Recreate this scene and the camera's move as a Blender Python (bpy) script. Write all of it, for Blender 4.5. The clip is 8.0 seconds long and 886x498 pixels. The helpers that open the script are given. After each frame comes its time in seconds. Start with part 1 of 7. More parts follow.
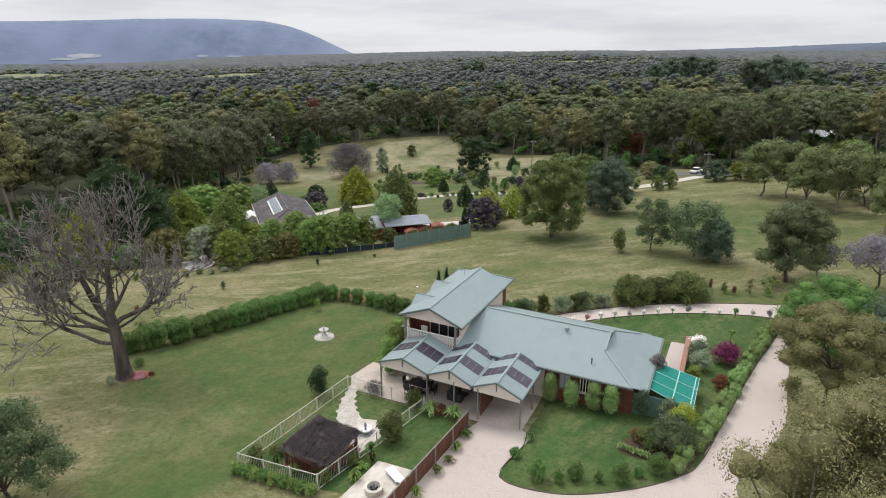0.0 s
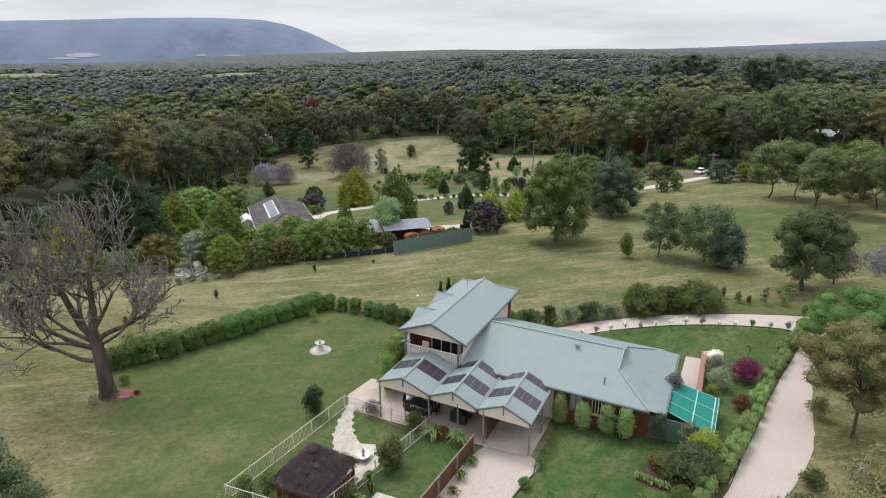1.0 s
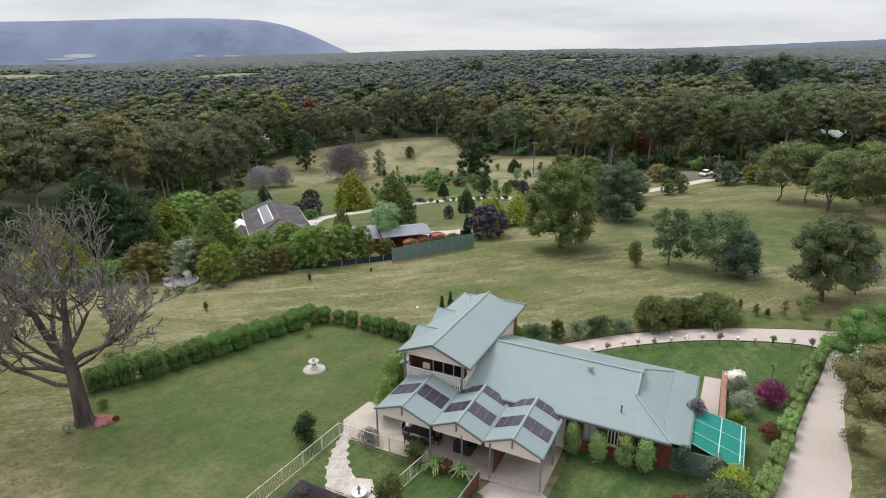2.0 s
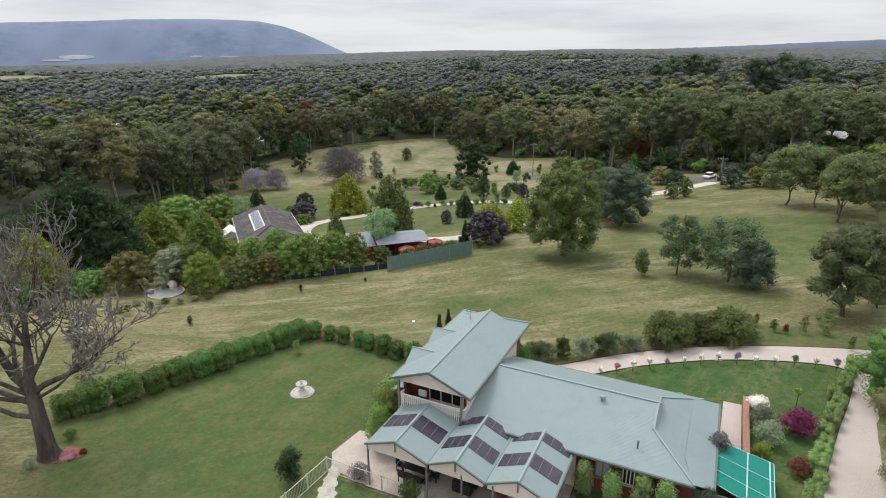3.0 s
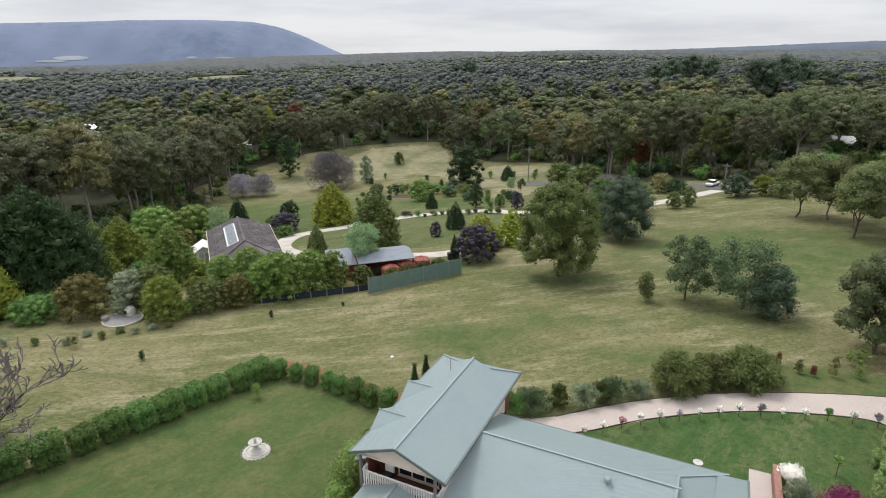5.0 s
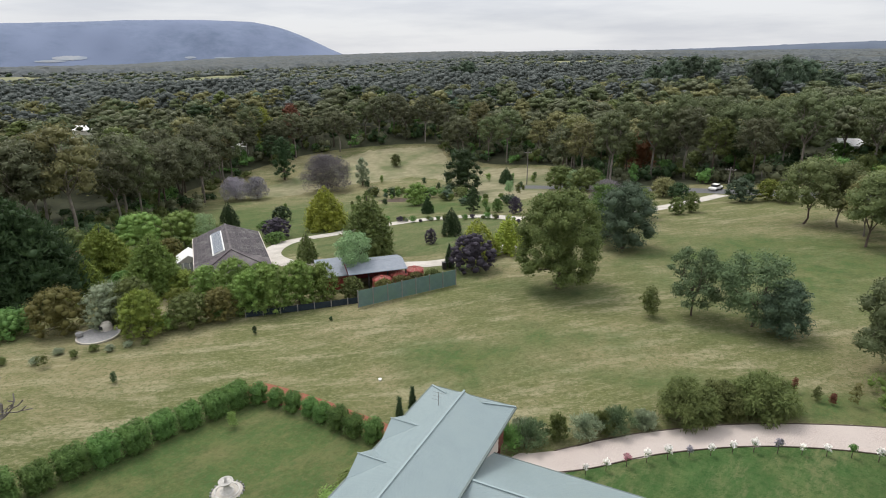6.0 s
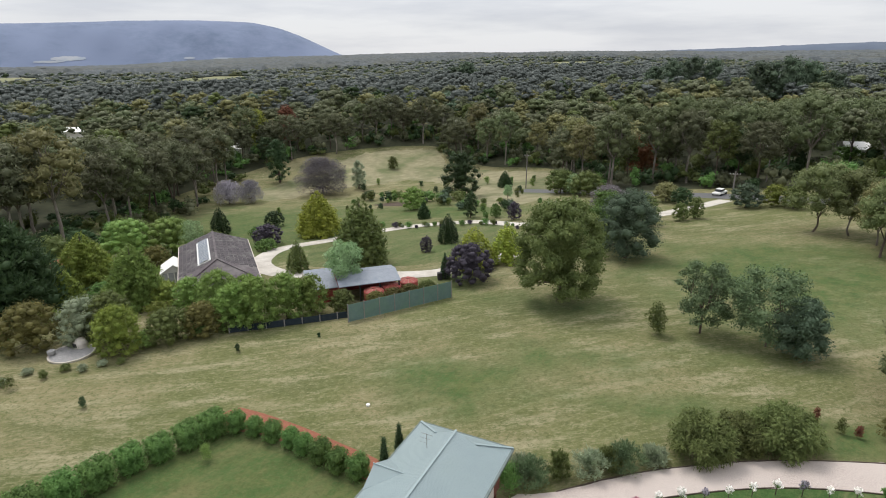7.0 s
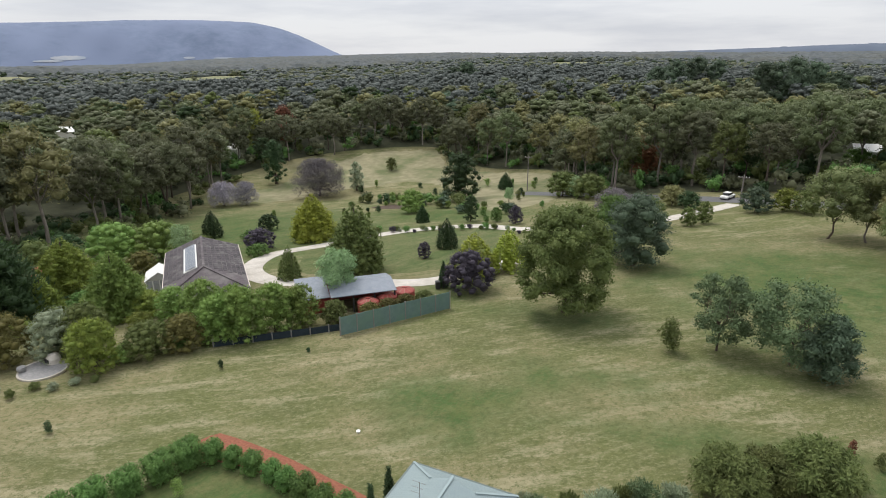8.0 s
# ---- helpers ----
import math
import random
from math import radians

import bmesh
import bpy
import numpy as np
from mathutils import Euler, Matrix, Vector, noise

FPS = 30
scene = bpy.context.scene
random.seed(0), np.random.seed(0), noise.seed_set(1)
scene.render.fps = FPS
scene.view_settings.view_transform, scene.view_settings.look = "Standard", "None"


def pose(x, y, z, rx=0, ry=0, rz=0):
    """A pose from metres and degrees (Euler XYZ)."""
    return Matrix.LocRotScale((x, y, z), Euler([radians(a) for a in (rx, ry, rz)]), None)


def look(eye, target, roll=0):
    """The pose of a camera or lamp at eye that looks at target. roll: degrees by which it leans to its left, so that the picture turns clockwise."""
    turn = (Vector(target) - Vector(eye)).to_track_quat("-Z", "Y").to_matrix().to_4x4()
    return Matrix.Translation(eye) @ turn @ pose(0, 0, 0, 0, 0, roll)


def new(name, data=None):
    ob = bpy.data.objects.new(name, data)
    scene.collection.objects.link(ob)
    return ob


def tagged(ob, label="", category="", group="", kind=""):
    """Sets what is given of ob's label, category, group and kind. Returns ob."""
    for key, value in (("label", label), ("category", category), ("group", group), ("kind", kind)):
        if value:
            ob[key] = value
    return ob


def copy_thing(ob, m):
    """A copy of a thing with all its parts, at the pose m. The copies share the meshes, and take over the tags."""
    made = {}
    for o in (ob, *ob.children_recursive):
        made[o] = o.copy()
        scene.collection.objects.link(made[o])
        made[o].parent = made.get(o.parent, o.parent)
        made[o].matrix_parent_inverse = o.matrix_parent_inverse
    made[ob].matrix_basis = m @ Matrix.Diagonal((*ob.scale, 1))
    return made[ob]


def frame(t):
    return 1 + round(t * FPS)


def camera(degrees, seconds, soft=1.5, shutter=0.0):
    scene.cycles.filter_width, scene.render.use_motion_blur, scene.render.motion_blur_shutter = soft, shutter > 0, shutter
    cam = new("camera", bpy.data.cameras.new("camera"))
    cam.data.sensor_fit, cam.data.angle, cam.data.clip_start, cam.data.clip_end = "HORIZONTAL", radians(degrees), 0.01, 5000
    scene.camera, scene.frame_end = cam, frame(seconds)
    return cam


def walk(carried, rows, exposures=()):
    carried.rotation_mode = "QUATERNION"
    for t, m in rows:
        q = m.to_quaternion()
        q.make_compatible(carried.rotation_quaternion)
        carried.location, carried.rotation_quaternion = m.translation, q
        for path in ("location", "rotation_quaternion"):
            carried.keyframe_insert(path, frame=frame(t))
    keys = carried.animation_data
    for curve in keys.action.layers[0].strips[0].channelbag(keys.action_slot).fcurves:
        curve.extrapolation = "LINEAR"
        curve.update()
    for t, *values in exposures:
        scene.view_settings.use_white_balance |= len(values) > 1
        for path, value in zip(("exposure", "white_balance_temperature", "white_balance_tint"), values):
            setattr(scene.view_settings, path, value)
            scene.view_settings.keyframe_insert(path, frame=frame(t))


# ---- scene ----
cam = camera(75.3, 8.0, soft=1.0)
PATH = [
    (0.0, (0.51, -0.31, 22.484), (-0.343, 1.381, 21.842), -0.1),
    (0.5, (-0.155, 0.786, 22.52), (-1.007, 2.477, 21.876), -0.2),
    (1.0, (-0.972, 2.14, 22.535), (-1.823, 3.831, 21.889), -0.2),
    (1.5, (-1.809, 3.537, 22.53), (-2.659, 5.229, 21.884), -0.27),
    (3.0, (-4.305, 8.415, 22.4), (-5.146, 10.112, 21.756), -0.38),
    (3.5, (-4.879, 10.057, 22.42), (-5.716, 11.756, 21.777), -0.4),
    (4.0, (-5.381, 11.877, 22.44), (-6.214, 13.578, 21.798), -0.4),
    (4.5, (-5.75, 13.604, 22.51), (-6.582, 15.306, 21.869), -0.38),
    (6.0, (-7.122, 19.121, 22.766), (-7.952, 20.824, 22.125), -0.37),
    (6.5, (-7.665, 20.839, 22.84), (-8.493, 22.543, 22.2), -0.37),
    (7.0, (-8.274, 22.75, 22.85), (-9.102, 24.455, 22.211), -0.33),
    (7.5, (-8.99, 24.578, 22.76), (-9.817, 26.283, 22.121), -0.27),
    (8.0, (-9.859, 26.474, 22.498), (-10.687, 28.18, 21.86), -0.19),
]
walk(cam, [(t, look(eye, target, roll)) for t, eye, target, roll in PATH], exposures=[(0.0, 0.0), (8.0, 0.0)])

# ---- light ----
SUN_ELEVATION, SUN_AZIMUTH = 58.0, 300.0
world = bpy.data.worlds.new("overcast_sky")
scene.world = world
world.use_nodes = True
wn, wl = world.node_tree.nodes, world.node_tree.links
wn.clear()
w_out = wn.new("ShaderNodeOutputWorld")
w_sky = wn.new("ShaderNodeTexSky")
w_sky.sky_type, w_sky.sun_disc = "NISHITA", False
w_sky.sun_elevation, w_sky.sun_rotation = radians(SUN_ELEVATION), radians(SUN_AZIMUTH)
w_blue = wn.new("ShaderNodeBackground")
w_blue.inputs["Strength"].default_value = 0.1
wl.new(w_sky.outputs["Color"], w_blue.inputs["Color"])
w_co = wn.new("ShaderNodeTexCoord")
w_map = wn.new("ShaderNodeMapping")
w_map.inputs["Scale"].default_value = (2.2, 2.2, 16.0)
wl.new(w_co.outputs["Generated"], w_map.inputs["Vector"])
w_noise = wn.new("ShaderNodeTexNoise")
w_noise.inputs["Scale"].default_value = 1.4
w_noise.inputs["Detail"].default_value = 6.0
w_noise.inputs["Roughness"].default_value = 0.55
wl.new(w_map.outputs["Vector"], w_noise.inputs["Vector"])
w_ramp = wn.new("ShaderNodeValToRGB")
w_ramp.color_ramp.elements[0].position, w_ramp.color_ramp.elements[1].position = 0.36, 0.6
w_ramp.color_ramp.elements[0].color = (0.66, 0.68, 0.74, 1)
w_ramp.color_ramp.elements[1].color = (0.84, 0.85, 0.88, 1)
wl.new(w_noise.outputs["Fac"], w_ramp.inputs["Fac"])
w_cloud = wn.new("ShaderNodeBackground")
w_sep = wn.new("ShaderNodeSeparateXYZ")
wl.new(w_co.outputs["Generated"], w_sep.inputs["Vector"])
w_grad = wn.new("ShaderNodeMapRange")
w_grad.inputs["From Min"].default_value, w_grad.inputs["From Max"].default_value = 0.05, 0.9
w_grad.inputs["To Min"].default_value, w_grad.inputs["To Max"].default_value = 1.0, 2.0
wl.new(w_sep.outputs["Z"], w_grad.inputs["Value"])
wl.new(w_grad.outputs["Result"], w_cloud.inputs["Strength"])
wl.new(w_ramp.outputs["Color"], w_cloud.inputs["Color"])
w_mix = wn.new("ShaderNodeMixShader")
w_mix.inputs["Fac"].default_value = 0.9
wl.new(w_blue.outputs[0], w_mix.inputs[1])
wl.new(w_cloud.outputs[0], w_mix.inputs[2])
wl.new(w_mix.outputs[0], w_out.inputs["Surface"])

sun_data = bpy.data.lights.new("sun", "SUN")
sun_data.energy, sun_data.angle, sun_data.color = 2.0, radians(20), (1.0, 0.96, 0.9)
sun = new("sun", sun_data)
a_, e_ = radians(SUN_AZIMUTH), radians(SUN_ELEVATION)
sun.matrix_world = look((math.sin(a_) * math.cos(e_) * 60, math.cos(a_) * math.cos(e_) * 60, math.sin(e_) * 60), (0, 0, 0))


# ---- materials ----
def surface(name, low, high, scale=1.0, rough=0.8, bump=0.2, blotch=None, blotch_scale=0.15, blotch_at=(0.45, 0.65),
            vary=0.0, metal=0.0, coords="Position", stretch=(1, 1, 1), bands=None, spec=0.3, translucent=0.0):
    """Two-scale procedural surface: grain between low and high, larger blotches of a third colour."""
    m = bpy.data.materials.new(name)
    m.use_nodes = True
    n, k = m.node_tree.nodes, m.node_tree.links
    b = n["Principled BSDF"]
    b.inputs["Roughness"].default_value, b.inputs["Metallic"].default_value = rough, metal
    b.inputs["Specular IOR Level"].default_value = spec
    if coords == "Position":
        co = n.new("ShaderNodeNewGeometry").outputs["Position"]
    else:
        co = n.new("ShaderNodeTexCoord").outputs["Object"]
    mp = n.new("ShaderNodeMapping")
    mp.inputs["Scale"].default_value = stretch
    k.new(co, mp.inputs["Vector"])
    fine = n.new("ShaderNodeTexNoise")
    fine.inputs["Scale"].default_value, fine.inputs["Detail"].default_value, fine.inputs["Roughness"].default_value = scale, 5.0, 0.65
    k.new(mp.outputs["Vector"], fine.inputs["Vector"])
    mix = n.new("ShaderNodeMix")
    mix.data_type = "RGBA"
    mix.inputs["A"].default_value, mix.inputs["B"].default_value = (*low, 1), (*high, 1)
    ramp = n.new("ShaderNodeMapRange")
    ramp.inputs["From Min"].default_value, ramp.inputs["From Max"].default_value = 0.3, 0.7
    k.new(fine.outputs["Fac"], ramp.inputs["Value"])
    k.new(ramp.outputs["Result"], mix.inputs["Factor"])
    colour = mix.outputs["Result"]
    if blotch:
        big = n.new("ShaderNodeTexNoise")
        big.inputs["Scale"].default_value, big.inputs["Detail"].default_value = blotch_scale, 5.0
        big.inputs["Roughness"].default_value = 0.6
        k.new(mp.outputs["Vector"], big.inputs["Vector"])
        r2 = n.new("ShaderNodeMapRange")
        r2.inputs["From Min"].default_value, r2.inputs["From Max"].default_value = blotch_at
        k.new(big.outputs["Fac"], r2.inputs["Value"])
        mix2 = n.new("ShaderNodeMix")
        mix2.data_type = "RGBA"
        k.new(r2.outputs["Result"], mix2.inputs["Factor"])
        k.new(colour, mix2.inputs["A"])
        mix2.inputs["B"].default_value = (*blotch, 1)
        colour = mix2.outputs["Result"]
    if vary:
        hue = n.new("ShaderNodeHueSaturation")
        isl = n.new("ShaderNodeNewGeometry").outputs["Random Per Island"]
        obj = n.new("ShaderNodeObjectInfo").outputs["Random"]
        add = n.new("ShaderNodeMath")
        add.operation = "ADD"
        soft_isl = n.new("ShaderNodeMath")
        soft_isl.operation = "MULTIPLY"
        soft_isl.inputs[1].default_value = 0.7
        k.new(isl, soft_isl.inputs[0])
        k.new(soft_isl.outputs[0], add.inputs[0])
        k.new(obj, add.inputs[1])
        val = n.new("ShaderNodeMapRange")
        val.inputs["From Max"].default_value = 1.7
        val.inputs["To Min"].default_value, val.inputs["To Max"].default_value = 1 - vary, 1 + vary
        k.new(add.outputs[0], val.inputs["Value"])
        k.new(val.outputs["Result"], hue.inputs["Value"])
        hu = n.new("ShaderNodeMapRange")
        hu.inputs["To Min"].default_value, hu.inputs["To Max"].default_value = 0.5 - 0.035 * vary, 0.5 + 0.035 * vary
        k.new(obj, hu.inputs["Value"])
        k.new(hu.outputs["Result"], hue.inputs["Hue"])
        k.new(colour, hue.inputs["Color"])
        colour = hue.outputs["Color"]
    k.new(colour, b.inputs["Base Color"])
    height = fine.outputs["Fac"]
    if bands:
        wave = n.new("ShaderNodeTexWave")
        wave.bands_direction, wave.wave_profile = bands[0], "SIN"
        wave.inputs["Scale"].default_value = bands[1]
        k.new(co, wave.inputs["Vector"])
        height = wave.outputs["Fac"]
    if bump:
        bp = n.new("ShaderNodeBump")
        bp.inputs["Strength"].default_value, bp.inputs["Distance"].default_value = bump, 0.05
        k.new(height, bp.inputs["Height"])
        k.new(bp.outputs["Normal"], b.inputs["Normal"])
    if translucent:
        tr = n.new("ShaderNodeBsdfTranslucent")
        k.new(colour, tr.inputs["Color"])
        mx = n.new("ShaderNodeMixShader")
        mx.inputs["Fac"].default_value = translucent
        k.new(b.outputs[0], mx.inputs[1])
        k.new(tr.outputs[0], mx.inputs[2])
        k.new(mx.outputs[0], n["Material Output"].inputs["Surface"])
    return m


def leafy(name, low, high, vary=0.4, gain=1.45, scale=0.9):
    low, high = [c * gain for c in low], [c * gain for c in high]
    return surface(name, low, high, scale, 0.6, 0.0, vary=vary, coords="Object", spec=0.2, translucent=0.25)


def glassy(name, colour, rough=0.05):
    m = bpy.data.materials.new(name)
    m.use_nodes = True
    b = m.node_tree.nodes["Principled BSDF"]
    b.inputs["Base Color"].default_value = (*colour, 1)
    b.inputs["Roughness"].default_value = rough
    b.inputs["Specular IOR Level"].default_value = 0.6
    return m


def grass(name, green, deep, straw, pale, streak, amount, angle=33.0, lush=None, patches=1.0):
    """Mown grass: green and straw patches, mowing streaks of cut hay, tufts and fine blades."""
    m = bpy.data.materials.new(name)
    m.use_nodes = True
    n, k = m.node_tree.nodes, m.node_tree.links
    b = n["Principled BSDF"]
    b.inputs["Roughness"].default_value, b.inputs["Specular IOR Level"].default_value = 0.95, 0.1
    co = n.new("ShaderNodeNewGeometry").outputs["Position"]

    def noise_at(scale, detail=5.0, stretch=(1, 1, 1), turn=0.0, rough=0.6):
        mp = n.new("ShaderNodeMapping")
        mp.vector_type = "TEXTURE"
        mp.inputs["Rotation"].default_value = (0, 0, radians(turn))
        mp.inputs["Scale"].default_value = stretch
        k.new(co, mp.inputs["Vector"])
        t = n.new("ShaderNodeTexNoise")
        t.inputs["Scale"].default_value, t.inputs["Detail"].default_value, t.inputs["Roughness"].default_value = scale, detail, rough
        k.new(mp.outputs["Vector"], t.inputs["Vector"])
        return t.outputs["Fac"]

    def ranged(v, lo, hi):
        r = n.new("ShaderNodeMapRange")
        r.inputs["From Min"].default_value, r.inputs["From Max"].default_value = lo, hi
        k.new(v, r.inputs["Value"])
        return r.outputs["Result"]

    def mixed(f, a, b2, scale=1.0):
        x = n.new("ShaderNodeMix")
        x.data_type = "RGBA"
        if scale != 1.0:
            mu = n.new("ShaderNodeMath")
            mu.operation = "MULTIPLY"
            mu.inputs[1].default_value = scale
            k.new(f, mu.inputs[0])
            f = mu.outputs[0]
        k.new(f, x.inputs["Factor"])
        for slot, v in (("A", a), ("B", b2)):
            if isinstance(v, tuple):
                x.inputs[slot].default_value = (*v, 1)
            else:
                k.new(v, x.inputs[slot])
        return x.outputs["Result"]

    c = mixed(ranged(noise_at(0.038 * patches, 7.0, rough=0.72), 0.45, 0.55), green, straw)
    c = mixed(ranged(noise_at(0.13, 6.0, (2.0, 1, 1), angle, 0.76), 0.48, 0.6), c, deep, 0.65)
    c = mixed(ranged(noise_at(0.32, 7.0, (3.2, 1, 1), angle, 0.8), 0.51, 0.62), c, pale, amount)
    c = mixed(ranged(noise_at(0.95, 6.0, (4, 1, 1), angle + 9, 0.8), 0.52, 0.64), c, streak, amount)
    c = mixed(ranged(noise_at(0.75, 7.0, rough=0.82), 0.51, 0.6), c, straw, 0.34)
    c = mixed(ranged(noise_at(1.7, 6.0, rough=0.82), 0.51, 0.6), c, green, 0.35)
    c = mixed(ranged(noise_at(3.6, 5.0, (2.0, 1, 1), angle, 0.9), 0.51, 0.61), c, pale, 0.42 if lush else 0.16)
    if lush:
        at = n.new("ShaderNodeAttribute")
        at.attribute_name = "lush"
        add = n.new("ShaderNodeMath")
        add.operation = "ADD"
        k.new(at.outputs["Fac"], add.inputs[0])
        k.new(ranged(noise_at(0.16, 7.0, rough=0.75), 0.0, 1.0), add.inputs[1])
        g = mixed(ranged(noise_at(0.3, 8.0, rough=0.85), 0.46, 0.62), lush[0], lush[1])
        g = mixed(ranged(noise_at(0.55, 7.0, rough=0.8), 0.48, 0.68), g, lush[2], 0.7)
        g = mixed(ranged(noise_at(0.4, 8.0, (2, 1, 1), 75, 0.8), 0.54, 0.7), g, lush[3], 0.6)
        g = mixed(ranged(noise_at(0.13, 9.0, (1.5, 1, 1), 75, 0.8), 0.5, 0.62), g, lush[3], 0.5)
        g = mixed(ranged(noise_at(3.2, 6.0, rough=0.9), 0.5, 0.6), g, lush[3], 0.3)
        g = mixed(ranged(noise_at(1.3, 6.0, (1.6, 1, 1), 75, 0.85), 0.5, 0.6), g, lush[1], 0.5)
        c = mixed(ranged(add.outputs[0], 0.8, 1.2), c, g)
    c = mixed(ranged(noise_at(2.2, 6.0, rough=0.9), 0.5, 0.6), c, deep, 0.8)
    k.new(c, b.inputs["Base Color"])
    bp = n.new("ShaderNodeBump")
    bp.inputs["Strength"].default_value, bp.inputs["Distance"].default_value = 0.6, 0.12
    k.new(noise_at(2.6, 6.0, rough=0.8), bp.inputs["Height"])
    k.new(bp.outputs["Normal"], b.inputs["Normal"])
    return m


M_PADDOCK = grass("dry_paddock_grass", (0.116, 0.126, 0.048), (0.078, 0.094, 0.033), (0.2, 0.178, 0.094), (0.33, 0.293, 0.187), (0.238, 0.218, 0.126), 0.7, lush=((0.06, 0.106, 0.033), (0.1, 0.122, 0.044), (0.03, 0.062, 0.018), (0.175, 0.152, 0.076)))
M_LAWN = grass("mown_lawn_grass", (0.056, 0.108, 0.033), (0.032, 0.072, 0.02), (0.1, 0.128, 0.048), (0.175, 0.17, 0.085), (0.095, 0.132, 0.046), 0.6, 75.0, patches=5.0)
M_GARDEN_LAWN = grass("rough_garden_lawn", (0.085, 0.115, 0.042), (0.055, 0.085, 0.03), (0.13, 0.135, 0.06), (0.2, 0.18, 0.1), (0.12, 0.135, 0.055), 0.5, 75.0, patches=3.0)
M_MEADOW = surface("pale_meadow_grass", (0.18, 0.168, 0.095), (0.285, 0.255, 0.155), 0.35, 0.95, 0.3, (0.115, 0.13, 0.055), 0.06, (0.46, 0.64))
M_FAR_FIELD = surface("distant_grass_clearing", (0.16, 0.165, 0.085), (0.24, 0.23, 0.13), 0.06, 0.95, 0.3, (0.12, 0.14, 0.06), 0.02, (0.45, 0.65))
# litter colour set dark, with part of the crowns' shade in it
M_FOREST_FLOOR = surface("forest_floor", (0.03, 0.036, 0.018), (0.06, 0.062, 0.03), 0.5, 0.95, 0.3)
M_GRAVEL = surface("pale_pink_gravel", (0.3, 0.255, 0.23), (0.58, 0.5, 0.45), 14.0, 0.95, 0.5, (0.47, 0.41, 0.37), 0.22, (0.42, 0.66))
M_WHITE_GRAVEL = surface("white_gravel", (0.42, 0.39, 0.35), (0.6, 0.56, 0.5), 4.0, 0.95, 0.4, (0.38, 0.35, 0.3), 0.3)
M_ASPHALT = surface("old_asphalt", (0.09, 0.09, 0.095), (0.15, 0.15, 0.15), 3.0, 0.9, 0.2)
M_PAVING = surface("pale_paving", (0.5, 0.46, 0.4), (0.62, 0.58, 0.52), 3.0, 0.85, 0.3, (0.4, 0.36, 0.31), 0.6)
M_CONCRETE = surface("pale_concrete", (0.42, 0.36, 0.31), (0.55, 0.47, 0.41), 4.0, 0.85, 0.2, (0.36, 0.31, 0.27), 0.5)
M_GREY_STONE = surface("grey_stone", (0.2, 0.2, 0.2), (0.32, 0.31, 0.3), 5.0, 0.9, 0.4)
M_BARK_MULCH = surface("red_bark_mulch", (0.17, 0.062, 0.038), (0.3, 0.12, 0.072), 6.0, 0.95, 0.6)
M_SOIL = surface("dark_garden_soil", (0.05, 0.036, 0.024), (0.1, 0.07, 0.05), 4.0, 0.95, 0.6)
M_ROOF_Y = surface("green_grey_sheet_roof", (0.238, 0.3, 0.307), (0.264, 0.328, 0.335), 1.2, 0.45, 0.45, (0.26, 0.323, 0.325), 0.3, bands=("Y", 6.5), spec=0.4)
M_ROOF_X = surface("green_grey_sheet_roof_x", (0.238, 0.3, 0.307), (0.264, 0.328, 0.335), 1.2, 0.45, 0.45, (0.26, 0.323, 0.325), 0.3, bands=("X", 6.5), spec=0.4)
M_RIDGE = surface("ridge_capping", (0.24, 0.3, 0.304), (0.265, 0.326, 0.33), 2.0, 0.4, 0.05)
M_GUTTER = surface("dark_green_gutter", (0.1, 0.13, 0.12), (0.14, 0.17, 0.16), 3.0, 0.5, 0.05)
M_BRICK = surface("red_brick", (0.13, 0.04, 0.026), (0.21, 0.075, 0.05), 7.0, 0.9, 0.4, (0.1, 0.035, 0.025), 0.8)
M_CREAM = surface("cream_weatherboard", (0.6, 0.53, 0.47), (0.68, 0.6, 0.54), 2.0, 0.7, 0.15)
M_WHITE = surface("white_paint", (0.7, 0.69, 0.66), (0.8, 0.79, 0.76), 5.0, 0.5, 0.05)
M_CAST = surface("weathered_white_cast_stone", (0.44, 0.42, 0.39), (0.6, 0.58, 0.54), 7.0, 0.8, 0.3, (0.34, 0.33, 0.3), 2.0, (0.5, 0.7))
M_FENCE = surface("cream_fence_paint", (0.5, 0.485, 0.41), (0.6, 0.58, 0.5), 5.0, 0.5, 0.05)
M_BROWN_FENCE = surface("brown_fence_boards", (0.1, 0.042, 0.028), (0.17, 0.075, 0.05), 5.0, 0.85, 0.3, stretch=(1, 1, 0.15))
M_TIMBER = surface("dark_red_timber", (0.1, 0.04, 0.025), (0.16, 0.07, 0.045), 6.0, 0.7, 0.2)
M_THATCH = surface("weathered_thatch", (0.036, 0.028, 0.031), (0.105, 0.085, 0.088), 11.0, 0.95, 1.0, (0.17, 0.14, 0.135), 1.4, (0.52, 0.75), stretch=(1, 1, 1))
M_PANEL = surface("dark_violet_skylight_sheet", (0.03, 0.025, 0.04), (0.055, 0.045, 0.065), 2.0, 0.25, 0.1, bands=("Y", 6.5), spec=0.5)
M_GLASS = glassy("dark_window_glass", (0.02, 0.022, 0.025))
M_BLIND = surface("grey_blind", (0.3, 0.31, 0.32), (0.38, 0.39, 0.4), 3.0, 0.6, 0.1)
M_STEEL = surface("post_steel", (0.16, 0.15, 0.14), (0.24, 0.23, 0.21), 4.0, 0.5, 0.1)
M_SAIL = surface("green_shade_mesh", (0.006, 0.16, 0.125), (0.01, 0.21, 0.16), 5.0, 0.75, 0.2, (0.012, 0.19, 0.165), 0.5)
M_SAIL_BAR = surface("pale_green_bar", (0.3, 0.55, 0.5), (0.36, 0.6, 0.55), 4.0, 0.5, 0.05)
